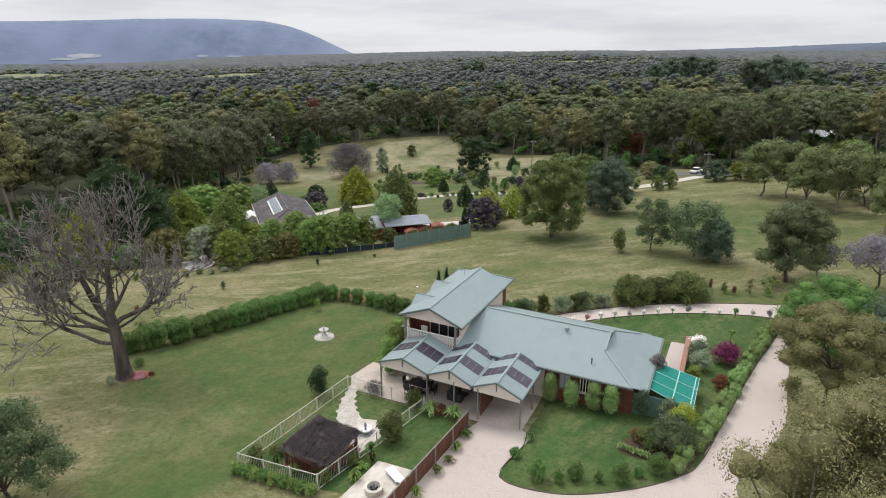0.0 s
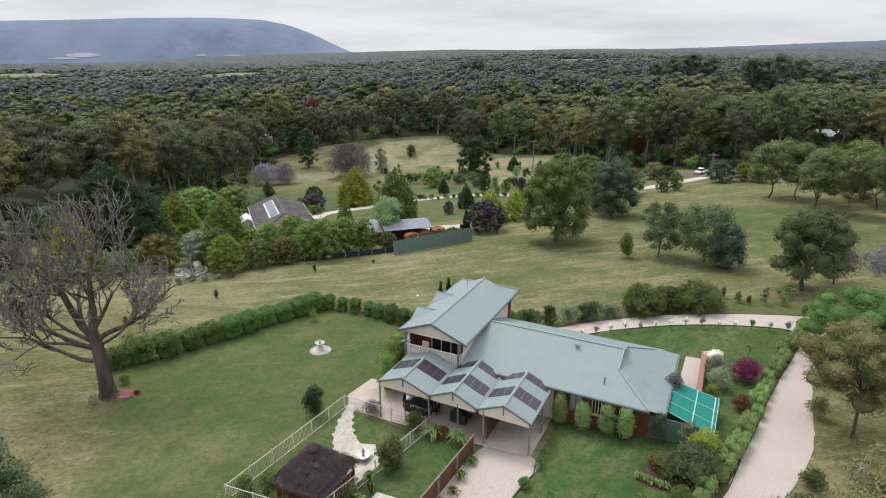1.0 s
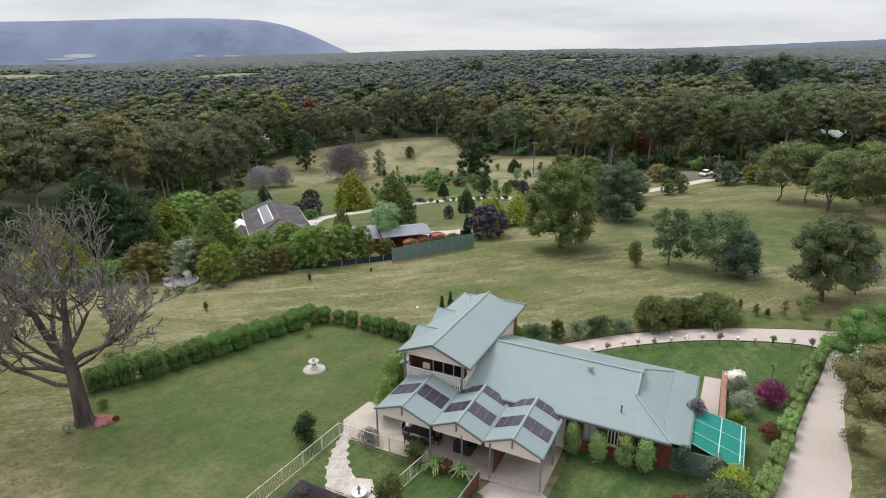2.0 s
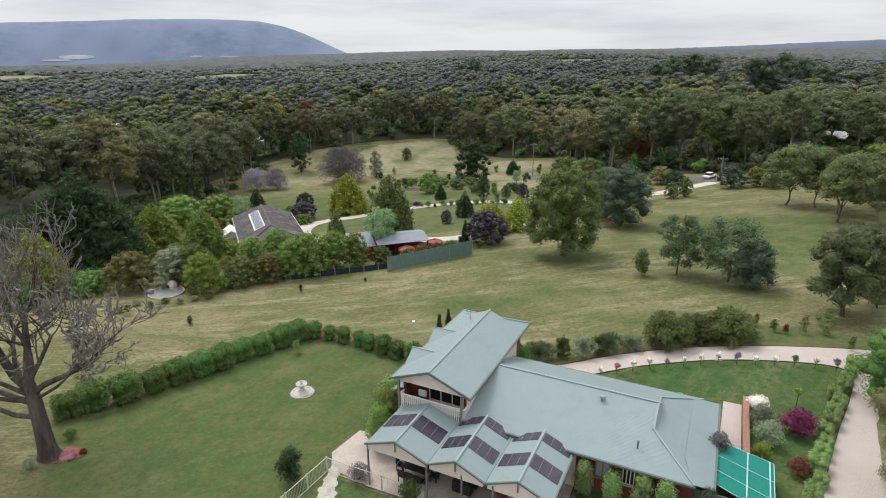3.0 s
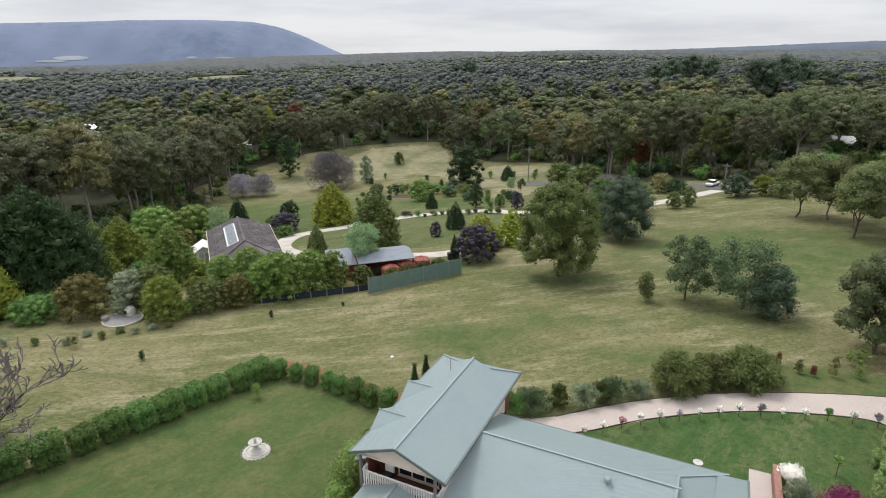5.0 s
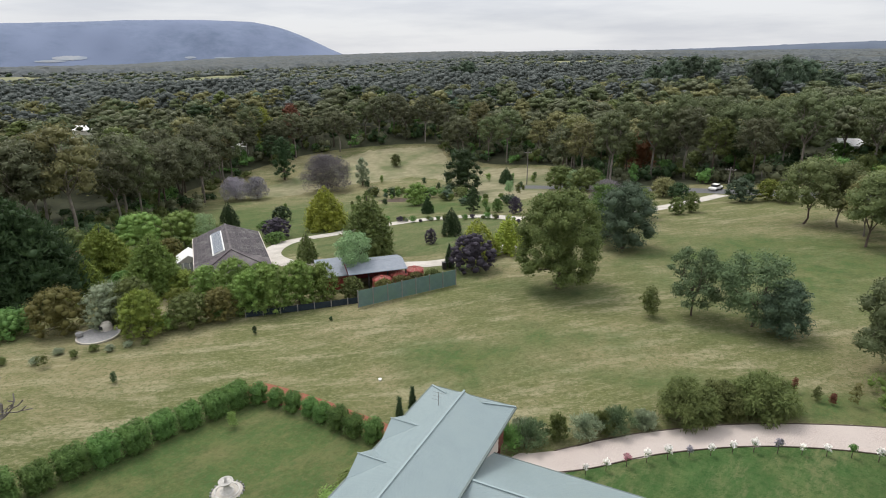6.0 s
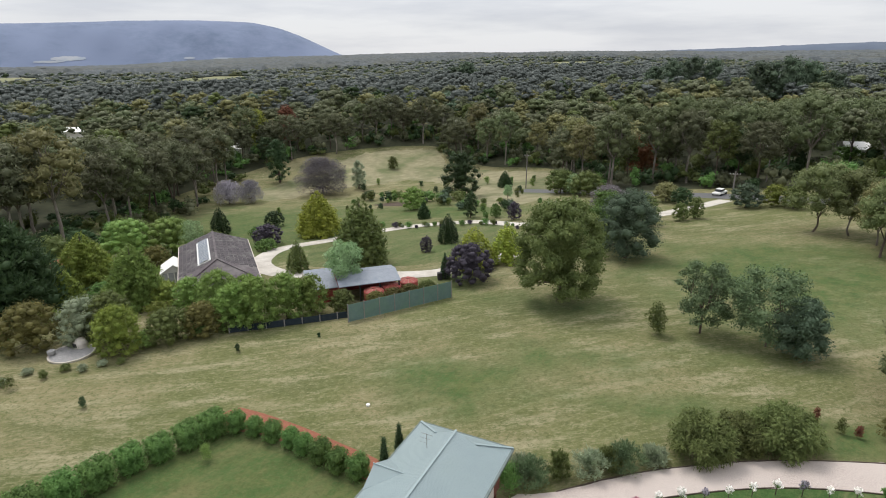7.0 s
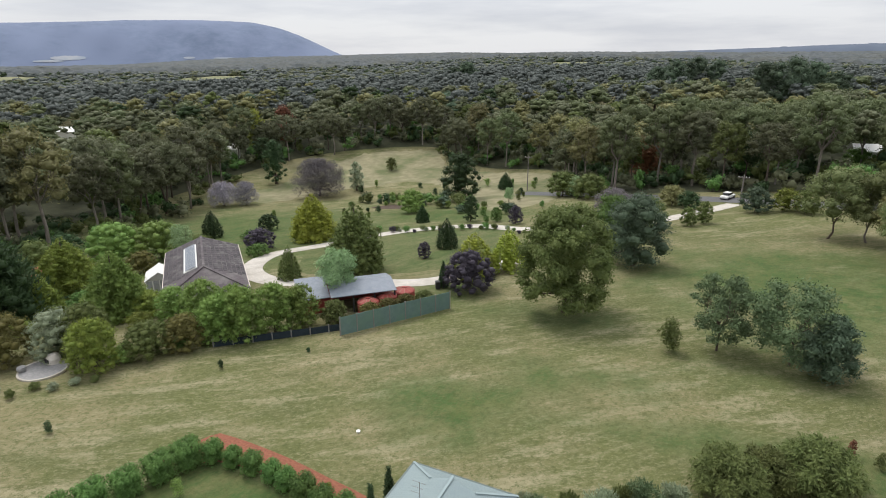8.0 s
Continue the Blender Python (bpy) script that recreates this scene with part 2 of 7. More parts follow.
M_TEAL = surface("grey_green_fence_mesh", (0.1, 0.16, 0.15), (0.14, 0.21, 0.19), 1.5, 0.8, 0.2, (0.12, 0.2, 0.15), 0.4, bands=("Z", 3.0))
M_NAVY = surface("dark_blue_mesh", (0.012, 0.02, 0.028), (0.025, 0.036, 0.045), 2.0, 0.85, 0.2)
M_TILE_ROOF = surface("weathered_roof_tiles", (0.07, 0.058, 0.062), (0.125, 0.105, 0.11), 3.0, 0.8, 0.6, (0.17, 0.155, 0.15), 0.35, (0.48, 0.7), stretch=(1, 1, 1))
M_TILE = surface("roof_tile", (0.05, 0.044, 0.048), (0.095, 0.083, 0.087), 1.8, 0.8, 0.3, (0.15, 0.14, 0.135), 0.5, (0.5, 0.75), vary=0.35)
M_SHED_ROOF = surface("grey_blue_sheet_roof", (0.19, 0.215, 0.25), (0.25, 0.275, 0.31), 1.5, 0.45, 0.3, bands=("X", 5.0))
M_BARN_RED = surface("barn_red_sheet", (0.17, 0.026, 0.022), (0.23, 0.04, 0.034), 3.0, 0.6, 0.2)
M_TANK_RED = surface("tank_red", (0.24, 0.045, 0.038), (0.33, 0.07, 0.058), 2.0, 0.55, 0.2)
M_DARK = surface("dark_furniture", (0.02, 0.02, 0.022), (0.04, 0.038, 0.038), 5.0, 0.5, 0.1)
M_BRICK_EDGE = surface("terracotta_edge", (0.24, 0.12, 0.09), (0.36, 0.2, 0.155), 6.0, 0.9, 0.3)
M_BARK = surface("grey_brown_bark", (0.06, 0.045, 0.035), (0.13, 0.1, 0.08), 5.0, 0.95, 0.8, coords="Object", stretch=(1, 1, 0.25))
M_PALE_BARK = surface("pale_gum_bark", (0.14, 0.12, 0.1), (0.3, 0.265, 0.23), 3.0, 0.9, 0.4, (0.1, 0.08, 0.065), 0.8, coords="Object", stretch=(1, 1, 0.3))
M_DEAD = surface("dead_grey_wood", (0.15, 0.132, 0.122), (0.28, 0.255, 0.235), 4.0, 0.95, 0.8, (0.1, 0.085, 0.078), 0.5, coords="Object", stretch=(1, 1, 0.25))
L_GUM = leafy("olive_gum_leaves", (0.05, 0.066, 0.03), (0.1, 0.116, 0.054), 0.28, 1.75, 0.2)
L_GUM_BROWN = leafy("olive_brown_leaves", (0.076, 0.076, 0.033), (0.145, 0.138, 0.06), 0.4, 1.8)
L_FOREST = leafy("forest_canopy_leaves", (0.052, 0.058, 0.031), (0.098, 0.102, 0.056), 0.3, 1.62, 0.13)
L_DEEP = leafy("deep_green_leaves", (0.02, 0.038, 0.016), (0.043, 0.069, 0.026))
L_NEAR_GUM = leafy("sunlit_gum_leaves", (0.1, 0.1, 0.044), (0.205, 0.192, 0.09), 0.55, 1.55, 1.6)
L_GREEN = leafy("fresh_green_leaves", (0.062, 0.1, 0.024), (0.115, 0.158, 0.042), 0.4, 2.05)
L_OLIVE = leafy("olive_green_leaves", (0.058, 0.078, 0.023), (0.112, 0.13, 0.042), 0.36, 1.4)
L_YELLOW = leafy("golden_conifer_foliage", (0.095, 0.13, 0.024), (0.21, 0.24, 0.05), 0.35, 1.2)
L_BLUE = leafy("blue_green_leaves", (0.042, 0.066, 0.04), (0.078, 0.105, 0.064), 0.4, 1.4)
L_GREYGREEN = leafy("grey_green_leaves", (0.05, 0.076, 0.036), (0.096, 0.13, 0.062), 0.35, 1.5)
L_GUM_LIGHT = leafy("pale_olive_gum_leaves", (0.078, 0.098, 0.038), (0.14, 0.16, 0.066), 0.35, 1.45)
L_GREY = leafy("silver_grey_leaves", (0.1, 0.125, 0.075), (0.19, 0.215, 0.14), 0.4, 1.75)
L_PURPLE = leafy("dark_purple_leaves", (0.028, 0.024, 0.033), (0.058, 0.05, 0.064))
L_MAGENTA = leafy("magenta_shrub_leaves", (0.1, 0.015, 0.05), (0.2, 0.04, 0.1))
L_RED = leafy("red_brown_leaves", (0.085, 0.036, 0.022), (0.16, 0.07, 0.036))
L_GOLD = leafy("yellow_tipped_foliage", (0.12, 0.148, 0.022), (0.25, 0.275, 0.045), 0.35, 1.5)
L_ORANGE = leafy("bronze_green_leaves", (0.082, 0.08, 0.026), (0.15, 0.132, 0.042), 0.3, 1.15)
L_HEDGE = leafy("clipped_hedge_leaves", (0.04, 0.082, 0.021), (0.092, 0.15, 0.041), 0.4, 1.8)
L_LIGHT_HEDGE = leafy("pale_hedge_leaves", (0.085, 0.135, 0.045), (0.17, 0.23, 0.085), 0.4, 2.05)
L_MAUVE = leafy("mauve_blossom", (0.16, 0.15, 0.175), (0.28, 0.265, 0.3), 0.4, 1.25)
# distance haze painted into the leaf colour of far trees
L_FAR_HAZE = leafy("haze_tinted_gum_leaves", (0.066, 0.076, 0.068), (0.098, 0.11, 0.1), 0.1, 1.5, 0.05)
L_TWIG = leafy("grey_twigs", (0.085, 0.075, 0.08), (0.16, 0.145, 0.15), 0.4, 1.3)
L_WHITE = leafy("white_blossom", (0.55, 0.53, 0.5), (0.75, 0.73, 0.7), 0.2)
L_PINK = leafy("pink_blossom", (0.3, 0.12, 0.14), (0.42, 0.25, 0.26), 0.3)
L_WILLOW = leafy("pale_willow_leaves", (0.1, 0.15, 0.07), (0.19, 0.25, 0.13), 0.4, 1.75)


from mathutils import geometry


# ---- builders ----
def smooth(a, b, v):
    v = np.clip((v - a) / (b - a), 0.0, 1.0)
    return v * v * (3 - 2 * v)


def ground_z(x, y):
    """Height of the land: a slope that falls to the north-west, then a wooded valley that rises to the skyline."""
    u, v = -0.457 * x + 0.889 * y, 0.889 * x + 0.457 * y
    near = -0.446 + 0.03777 * x - 0.03638 * y + 0.0005173 * x * y
    for cx, cy, s, a in ((-40, 50, 16, -0.8), (-50, 30, 12, 0.55), (-8, 76, 25, 0.5), (-12, 32, 12, -0.4)):
        near = near + a * np.exp(-((x - cx) ** 2 + (y - cy) ** 2) / (2 * s * s))
    far = -14 + 8 * smooth(-150, 170, v) + 0.0072 * np.maximum(0, u - 200) - 58 * smooth(500, 2600, u) * smooth(-0.05, -0.75, v / np.maximum(u, 50))
    far = far + smooth(300, 700, u) * (4 * np.sin(x / 210 + y / 330) + 3 * np.sin(y / 170 - x / 400 + 1))
    for cx, cy, s, a in ((-650, 640, 90, 3), (-215, 880, 90, 2), (-930, 520, 100, 4), (165, 700, 80, 3)):
        far = far + a * np.exp(-((x - cx) ** 2 + (y - cy) ** 2) / (2 * s * s))
    w = smooth(120, 260, np.hypot(x + 20, y - 60))
    return near * (1 - w) + far * w


def gz(x, y):
    return float(ground_z(x, y))


def raw_mesh(name, verts, faces, mats, smooth_shade=False, index=None):
    me = bpy.data.meshes.new(name)
    me.from_pydata([tuple(v) for v in verts], [], [tuple(f) for f in faces])
    for m in mats:
        me.materials.append(m)
    if index is not None:
        me.polygons.foreach_set("material_index", np.asarray(index, dtype=np.int32))
    if smooth_shade:
        me.polygons.foreach_set("use_smooth", np.ones(len(me.polygons), dtype=bool))
    me.update()
    return me


def fast_quads(name, verts, n_quads, mats, inner=None, k=4):
    """Mesh of loose quads (k verts each) after an optional block of inner triangles (verts, tris)."""
    iv, it = inner if inner is not None else (np.zeros((0, 3)), np.zeros((0, 3), dtype=np.int64))
    allv = np.vstack([iv, verts]).astype(np.float32)
    me = bpy.data.meshes.new(name)
    me.vertices.add(len(allv))
    me.vertices.foreach_set("co", allv.ravel())
    q = np.arange(n_quads * k) + len(iv)
    loops = np.concatenate([it.ravel(), q]).astype(np.int32)
    me.loops.add(len(loops))
    me.loops.foreach_set("vertex_index", loops)
    starts = np.concatenate([np.arange(len(it)) * 3, len(it) * 3 + np.arange(n_quads) * k]).astype(np.int32)
    me.polygons.add(len(starts))
    me.polygons.foreach_set("loop_start", starts)
    me.update(calc_edges=True)
    for m in mats:
        me.materials.append(m)
    return me


def link(name, mesh, parent=None, at=None, label=""):
    ob = new(name, mesh)
    if at is not None:
        ob.matrix_world = at
    if parent is not None:
        ob.parent = parent
    if label:
        ob["label"] = label
    return ob


def thing(name, x, y, z, label, category, group="", kind="", turn=0.0, scale=1.0):
    ob = new(name)
    ob.empty_display_size = 0.3
    ob.matrix_world = pose(x, y, z, 0, 0, turn) @ Matrix.Scale(scale, 4)
    return tagged(ob, label, category, group, kind)


def part(name, bm, material, parent, label=""):
    me = bpy.data.meshes.new(name)
    bm.to_mesh(me)
    bm.free()
    for m in (material if isinstance(material, (list, tuple)) else [material]):
        me.materials.append(m)
    return link(name, me, parent, None, label)


def box(bm, x0, y0, z0, x1, y1, z1, bevel=0.0):
    v = [bm.verts.new(c) for c in ((x0, y0, z0), (x1, y0, z0), (x1, y1, z0), (x0, y1, z0), (x0, y0, z1), (x1, y0, z1), (x1, y1, z1), (x0, y1, z1))]
    fs = [bm.faces.new([v[i] for i in f]) for f in ((3, 2, 1, 0), (4, 5, 6, 7), (0, 1, 5, 4), (1, 2, 6, 5), (2, 3, 7, 6), (3, 0, 4, 7))]
    if bevel:
        es = {e for f in fs for e in f.edges}
        bmesh.ops.bevel(bm, geom=list(es), offset=bevel, segments=1, affect="EDGES")
    return bm


def boxed(*a, **k):
    return box(bmesh.new(), *a, **k)


def beam(bm, a, b, w, h):
    """A square bar from a to b."""
    a, b = Vector(a), Vector(b)
    d = (b - a).normalized()
    side = d.cross(Vector((0, 0, 1)))
    side = side.normalized() if side.length > 1e-4 else Vector((1, 0, 0))
    up = side.cross(d)
    ring = [side * (sx * w / 2) + up * (sz * h / 2) for sx, sz in ((-1, -1), (1, -1), (1, 1), (-1, 1))]
    p = [bm.verts.new(a + r) for r in ring] + [bm.verts.new(b + r) for r in ring]
    for f in ((0, 1, 2, 3), (7, 6, 5, 4), (0, 4, 5, 1), (1, 5, 6, 2), (2, 6, 7, 3), (3, 7, 4, 0)):
        bm.faces.new([p[i] for i in f])
    return bm


def slab(bm, pts, thick):
    """A flat polygon with thickness, its top at pts."""
    top = [bm.verts.new(p) for p in pts]
    low = [bm.verts.new((p[0], p[1], p[2] - thick)) for p in pts]
    f = bm.faces.new(top)
    f.normal_update()
    bm.faces.new(low[::-1])
    n = len(pts)
    for i in range(n):
        bm.faces.new((top[i], low[i], low[(i + 1) % n], top[(i + 1) % n]))
    return bm


def upright(bm, pts, axis, thick):
    """A vertical polygon given thickness along x (0) or y (1)."""
    off = Vector((thick, 0, 0)) if axis == 0 else Vector((0, thick, 0))
    a = [bm.verts.new(p) for p in pts]
    b = [bm.verts.new(Vector(p) + off) for p in pts]
    n = len(pts)
    bm.faces.new(a)
    bm.faces.new(b[::-1])
    for i in range(n):
        bm.faces.new((a[i], b[i], b[(i + 1) % n], a[(i + 1) % n]))
    bmesh.ops.recalc_face_normals(bm, faces=bm.faces[:])
    return bm


def lathe(bm, profile, n=20, centre=(0, 0)):
    rings = []
    for r, z in profile:
        rings.append([bm.verts.new((centre[0] + r * math.cos(2 * math.pi * i / n), centre[1] + r * math.sin(2 * math.pi * i / n), z)) for i in range(n)])
    for a, b in zip(rings, rings[1:]):
        for i in range(n):
            bm.faces.new((a[i], a[(i + 1) % n], b[(i + 1) % n], b[i]))
    bm.faces.new(rings[0][::-1])
    bm.faces.new(rings[-1])
    return bm


def limb_tris(segments, sides=6):
    """Tapered tubes from (a, ra, b, rb) segments: verts and quads."""
    vs, fs = [], []
    for a, ra, b, rb in segments:
        a, b = Vector(a), Vector(b)
        d = (b - a).normalized()
        s = d.orthogonal().normalized()
        t = d.cross(s)
        base = len(vs)
        for p, r in ((a, ra), (b, rb)):
            for i in range(sides):
                w = 2 * math.pi * i / sides
                vs.append(p + (s * math.cos(w) + t * math.sin(w)) * r)
        for i in range(sides):
            j = (i + 1) % sides
            fs.append((base + i, base + j, base + sides + j, base + sides + i))
    return vs, fs


def tube(points, radii, sides=14, flute=0.0, seed=0):
    """One continuous tapered stem through points."""
    r = np.random.default_rng(seed)
    wob = 1 + flute * r.normal(size=sides)
    vs, fs = [], []
    for n, (p, rad) in enumerate(zip(points, radii)):
        for i in range(sides):
            w = 2 * math.pi * i / sides
            k = rad * (wob[i] if n < len(points) - 1 else 1) * (1 + flute * 0.4 * r.normal())
            vs.append((p[0] + math.cos(w) * k, p[1] + math.sin(w) * k, p[2]))
    for n in range(len(points) - 1):
        for i in range(sides):
            j = (i + 1) % sides
            fs.append((n * sides + i, n * sides + j, (n + 1) * sides + j, (n + 1) * sides + i))
    return vs, fs


ICO = bmesh.new()
bmesh.ops.create_icosphere(ICO, subdivisions=2, radius=1.0)
ICO_V = np.array([v.co[:] for v in ICO.verts])
ICO_F = np.array([[v.index for v in f.verts] for f in ICO.faces])
ICO.free()
ICO1 = bmesh.new()
bmesh.ops.create_icosphere(ICO1, subdivisions=1, radius=1.0)
ICO1_V = np.array([v.co[:] for v in ICO1.verts])
ICO1_F = np.array([[v.index for v in f.verts] for f in ICO1.faces])
ICO1.free()


def leaves(rng, blobs, count, size, droop=0.0, shell=(0.74, 1.08), slim=0.5, spray=0.0, loose=0.58):
    """Leaf sprays over the outer shells of ellipsoid clumps (cx, cy, cz, rx, ry, rz); spray turns them outwards like conifer tips."""
    blobs = np.asarray(blobs, float)
    area = blobs[:, 3] * blobs[:, 4] + blobs[:, 3] * blobs[:, 5]
    pick = rng.choice(len(blobs), count, p=area / area.sum())
    d = rng.normal(size=(count, 3))
    d /= np.linalg.norm(d, axis=1)[:, None]
    flip = (d[:, 2] < -0.25) & (rng.random(count) < 0.6)
    d[flip, 2] *= -1
    lump = 1 + 0.16 * np.sin(d[:, 0] * 5 + pick * 1.7) * np.sin(d[:, 1] * 6 + pick * 2.3) * np.sin(d[:, 2] * 5 + pick)
    mid, wide = shell[0] * 0.4 + shell[1] * 0.6, (shell[1] - shell[0]) * 0.38
    rad = (np.clip(rng.normal(mid, wide, count), shell[0] * 0.7, shell[1] * 1.16) * lump)[:, None]
    c = blobs[pick, :3] + d * blobs[pick, 3:6] * rad
    L = size * rng.uniform(0.5, 1.35, count)[:, None]
    if spray:
        t = d + rng.normal(size=(count, 3)) * 0.35
        t[:, 2] += spray
        t /= np.linalg.norm(t, axis=1)[:, None]
        s = np.cross(t, rng.normal(size=(count, 3)) * 0.5 + (0, 0, 1))
        s /= np.linalg.norm(s, axis=1)[:, None] + 1e-6
        n = np.cross(s, t)
        L = L * 1.35
    else:
        n = d + rng.normal(size=(count, 3)) * loose
        n[:, 2] += 0.3
        n /= np.linalg.norm(n, axis=1)[:, None]
        t = np.cross(n, rng.normal(size=(count, 3)))
        t[:, 2] -= droop
        t /= np.linalg.norm(t, axis=1)[:, None]
        s = np.cross(n, t)
    v = np.stack([c - t * L * 0.5 - s * L * slim * 0.55, c - t * L * 0.5 + s * L * slim * 0.55, c + t * L * 0.55 - n * L * 0.14], axis=1)
    return v.reshape(-1, 3)


def cores(rng, blobs, scale=0.8, low=False):
    """Crumpled inner foliage that closes each clump."""
    blobs = np.asarray(blobs, float)
    vs, fs, base = [], [], 0
    small = np.ones(len(blobs), bool) if low else blobs[:, 3] < 0.8
    for sel, V, F in ((small, ICO1_V, ICO1_F), (~small, ICO_V, ICO_F)):
        b = blobs[sel]
        if not len(b):
            continue
        j = 1 + rng.uniform(-0.34, 0.14, (len(b), len(V), 1))
        vs.append((b[:, None, :3] + V[None] * b[:, None, 3:6] * scale * j).reshape(-1, 3))
        fs.append((F[None] + (np.arange(len(b)) * len(V))[:, None, None] + base).reshape(-1, 3))
        base += len(b) * len(V)
    return np.vstack(vs), np.vstack(fs)


def crown(name, rng, blobs, count, size, mat, droop=0.0, core=0.8, shell=(0.74, 1.08), low=False, spray=0.0):
    v = leaves(rng, blobs, count, size, droop, shell, 0.34 if spray else 0.5, spray)
    return fast_quads(name, v, count, [mat], cores(rng, blobs, core * 0.88, low) if core else None, 3)


def dome_blobs(rng, h, w, n, base=0.12, clump=0.3, top=1.0, flat=1.0):
    """Clumps that fill an egg-shaped crown from base*h up to top*h, widest below its middle."""
    out = []
    z0, z1 = h * base, h * top
    for i in range(n):
        r = clump * w * rng.uniform(0.7, 1.12)
        s = (i + rng.uniform(0.2, 0.8)) / n
        z = z0 + r * 0.6 + (z1 - z0 - r * 1.35) * s
        k = math.sqrt(max(0.0, 1 - abs((s - 0.38) / 0.66) ** 2.3))
        o = max(0.0, w / 2 * k - r * 0.85) * (1.0 if i % 3 else rng.uniform(0.1, 0.6)) * rng.uniform(0.85, 1.08)
        a = i * 2.399 + rng.uniform(-0.4, 0.4)
        out.append((math.cos(a) * o, math.sin(a) * o, z, r, r, r * flat * rng.uniform(0.75, 1.0)))
    out.append((0, 0, (z0 + z1) / 2, w * 0.3, w * 0.3, (z1 - z0) * 0.4))
    return out


def gum_parts(rng, h, w, n, fork=0.3, clump=0.19, trunk=0.02, low=0.42, lean=0.05):
    """Limbs and crown clumps of an open gum tree: a few main limbs that bend and branch to uneven clumps."""
    segs, blobs = [], []
    r0 = h * trunk
    p = Vector((0, 0, -0.15))
    q = Vector((rng.normal() * lean * h * 0.6, rng.normal() * lean * h * 0.6, h * fork))
    mid = (p + q) / 2 + Vector((rng.normal() * 0.02 * h, rng.normal() * 0.02 * h, 0))
    segs.append((p, r0 * 1.3, mid, r0))
    segs.append((mid, r0, q, r0 * 0.85))
    mains = max(3, n // 5)
    owner = [[] for _ in range(mains)]
    for i in range(n):
        s = (i + rng.uniform(0.1, 0.9)) / n
        r = clump * w * rng.uniform(0.65, 1.2)
        z = h * low + (h * (1 - low) - r * 0.7) * s
        k = math.sqrt(max(0.05, 1 - abs((s - 0.42) / 0.66) ** 2))
        a = i * 2.399 + rng.uniform(-0.6, 0.6)
        o = max(0.0, w / 2 * k - r * 0.8) * rng.uniform(0.55, 1.08)
        c = Vector((q.x + math.cos(a) * o, q.y + math.sin(a) * o, z))
        blobs.append((c.x, c.y, c.z, r, r, r * rng.uniform(0.6, 0.85)))
        owner[int((a % 6.2832) / 6.2832 * mains) % mains].append(c)
    for cs in owner:
        if not cs:
            continue
        mean = sum(cs, Vector()) / len(cs)
        m1 = q.lerp(mean, 0.3) + Vector((rng.normal() * 0.03 * w, rng.normal() * 0.03 * w, 0.02 * h))
        m2 = q.lerp(mean, 0.65) + Vector((rng.normal() * 0.04 * w, rng.normal() * 0.04 * w, 0))
        segs.append((q, r0 * 0.62, m1, r0 * 0.46))
        segs.append((m1, r0 * 0.46, m2, r0 * 0.32))
        for c in cs:
            segs.append((m2, r0 * 0.22, c, r0 * 0.08))
    return segs, blobs


def tree(name, kind, x, y, h, w, leaf, label, seed, size=0.4, count=3000, bark=None, group="", turn=0.0, category="tree", crown_label="", **kw):
    rng = np.random.default_rng(seed)
    ob = thing(name, x, y, gz(x, y), label, category, group, turn=turn)
    bark = bark or M_BARK
    size, count = size * 0.66, int(count * 3.2)
    if kind == "gum":
        segs, blobs = gum_parts(rng, h, w, kw.get("n", 16), kw.get("fork", 0.3), kw.get("clump", 0.19), kw.get("trunk", 0.02), kw.get("low", 0.42), kw.get("lean", 0.05))
        core = kw.get("core", 0.7)
    elif kind == "cone":
        segs = [((0, 0, -0.1), h * 0.022, (0, 0, h * 0.9), h * 0.006)]
        blobs, z = [], h * kw.get("skirt", 0.06)
        while z < h * 0.96:
            k = 1 - (z / h) ** kw.get("power", 1.2)
            ring = max(1, int(13 * k + 1))
            r = max(0.075 * w * (k + 0.2), 0.12)
            for i in range(ring):
                a = 2 * math.pi * i / ring + z * 1.7 + rng.uniform(-0.25, 0.25)
                o = max(0.0, w / 2 * k - r * 0.7) * rng.uniform(0.8, 1.1)
                blobs.append((math.cos(a) * o, math.sin(a) * o, z, r * 1.25, r * 1.25, r))
            if k > 0.35:
                blobs.append((0, 0, z, w * 0.36 * k, w * 0.36 * k, r * 1.4))
            z += r * 0.95
        core, size = kw.get("core", 0.72), max(size, 0.026 * w) * 1.1
    else:
        base = kw.get("base", 0.14)
        blobs = dome_blobs(rng, h, w, int(kw.get("n", 18) * 1.35), base, kw.get("clump", 0.27) * 0.87, 1.0, kw.get("flat", 0.9))
        segs = [((0, 0, -0.15), h * 0.03, (0.1, 0.05, h * max(0.25, base + 0.15)), h * 0.022)]
        for b in blobs[:8]:
            segs.append(((0.1, 0.05, h * max(0.2, base + 0.05)), h * 0.012, b[:3], h * 0.004))
        core = kw.get("core", 0.82) * 0.84
    if kind != "bush":
        vs, fs = limb_tris(segs, 7)
        link("trunk", raw_mesh("trunk", vs, fs, [bark], True), ob)
    link("crown" if kind != "bush" else "foliage", crown("crown", rng, blobs, count, size, leaf, kw.get("droop", 0.0), core, kw.get("shell", (0.62, 1.12) if kind == "round" else (0.78, 1.14)), kind == "cone", kw.get("spray", 0.55 if kind == "cone" else 0.0)), ob, None, crown_label)
    return ob


def bush(name, x, y, h, w, leaf, label, seed, size=0.25, count=700, group="", category="shrub", n=7, clump=0.3, base=0.05, **kw):
    return tree(name, "bush", x, y, h, w, leaf, label, seed, size, count, group=group, category=category, n=n, clump=clump, base=base, **kw)


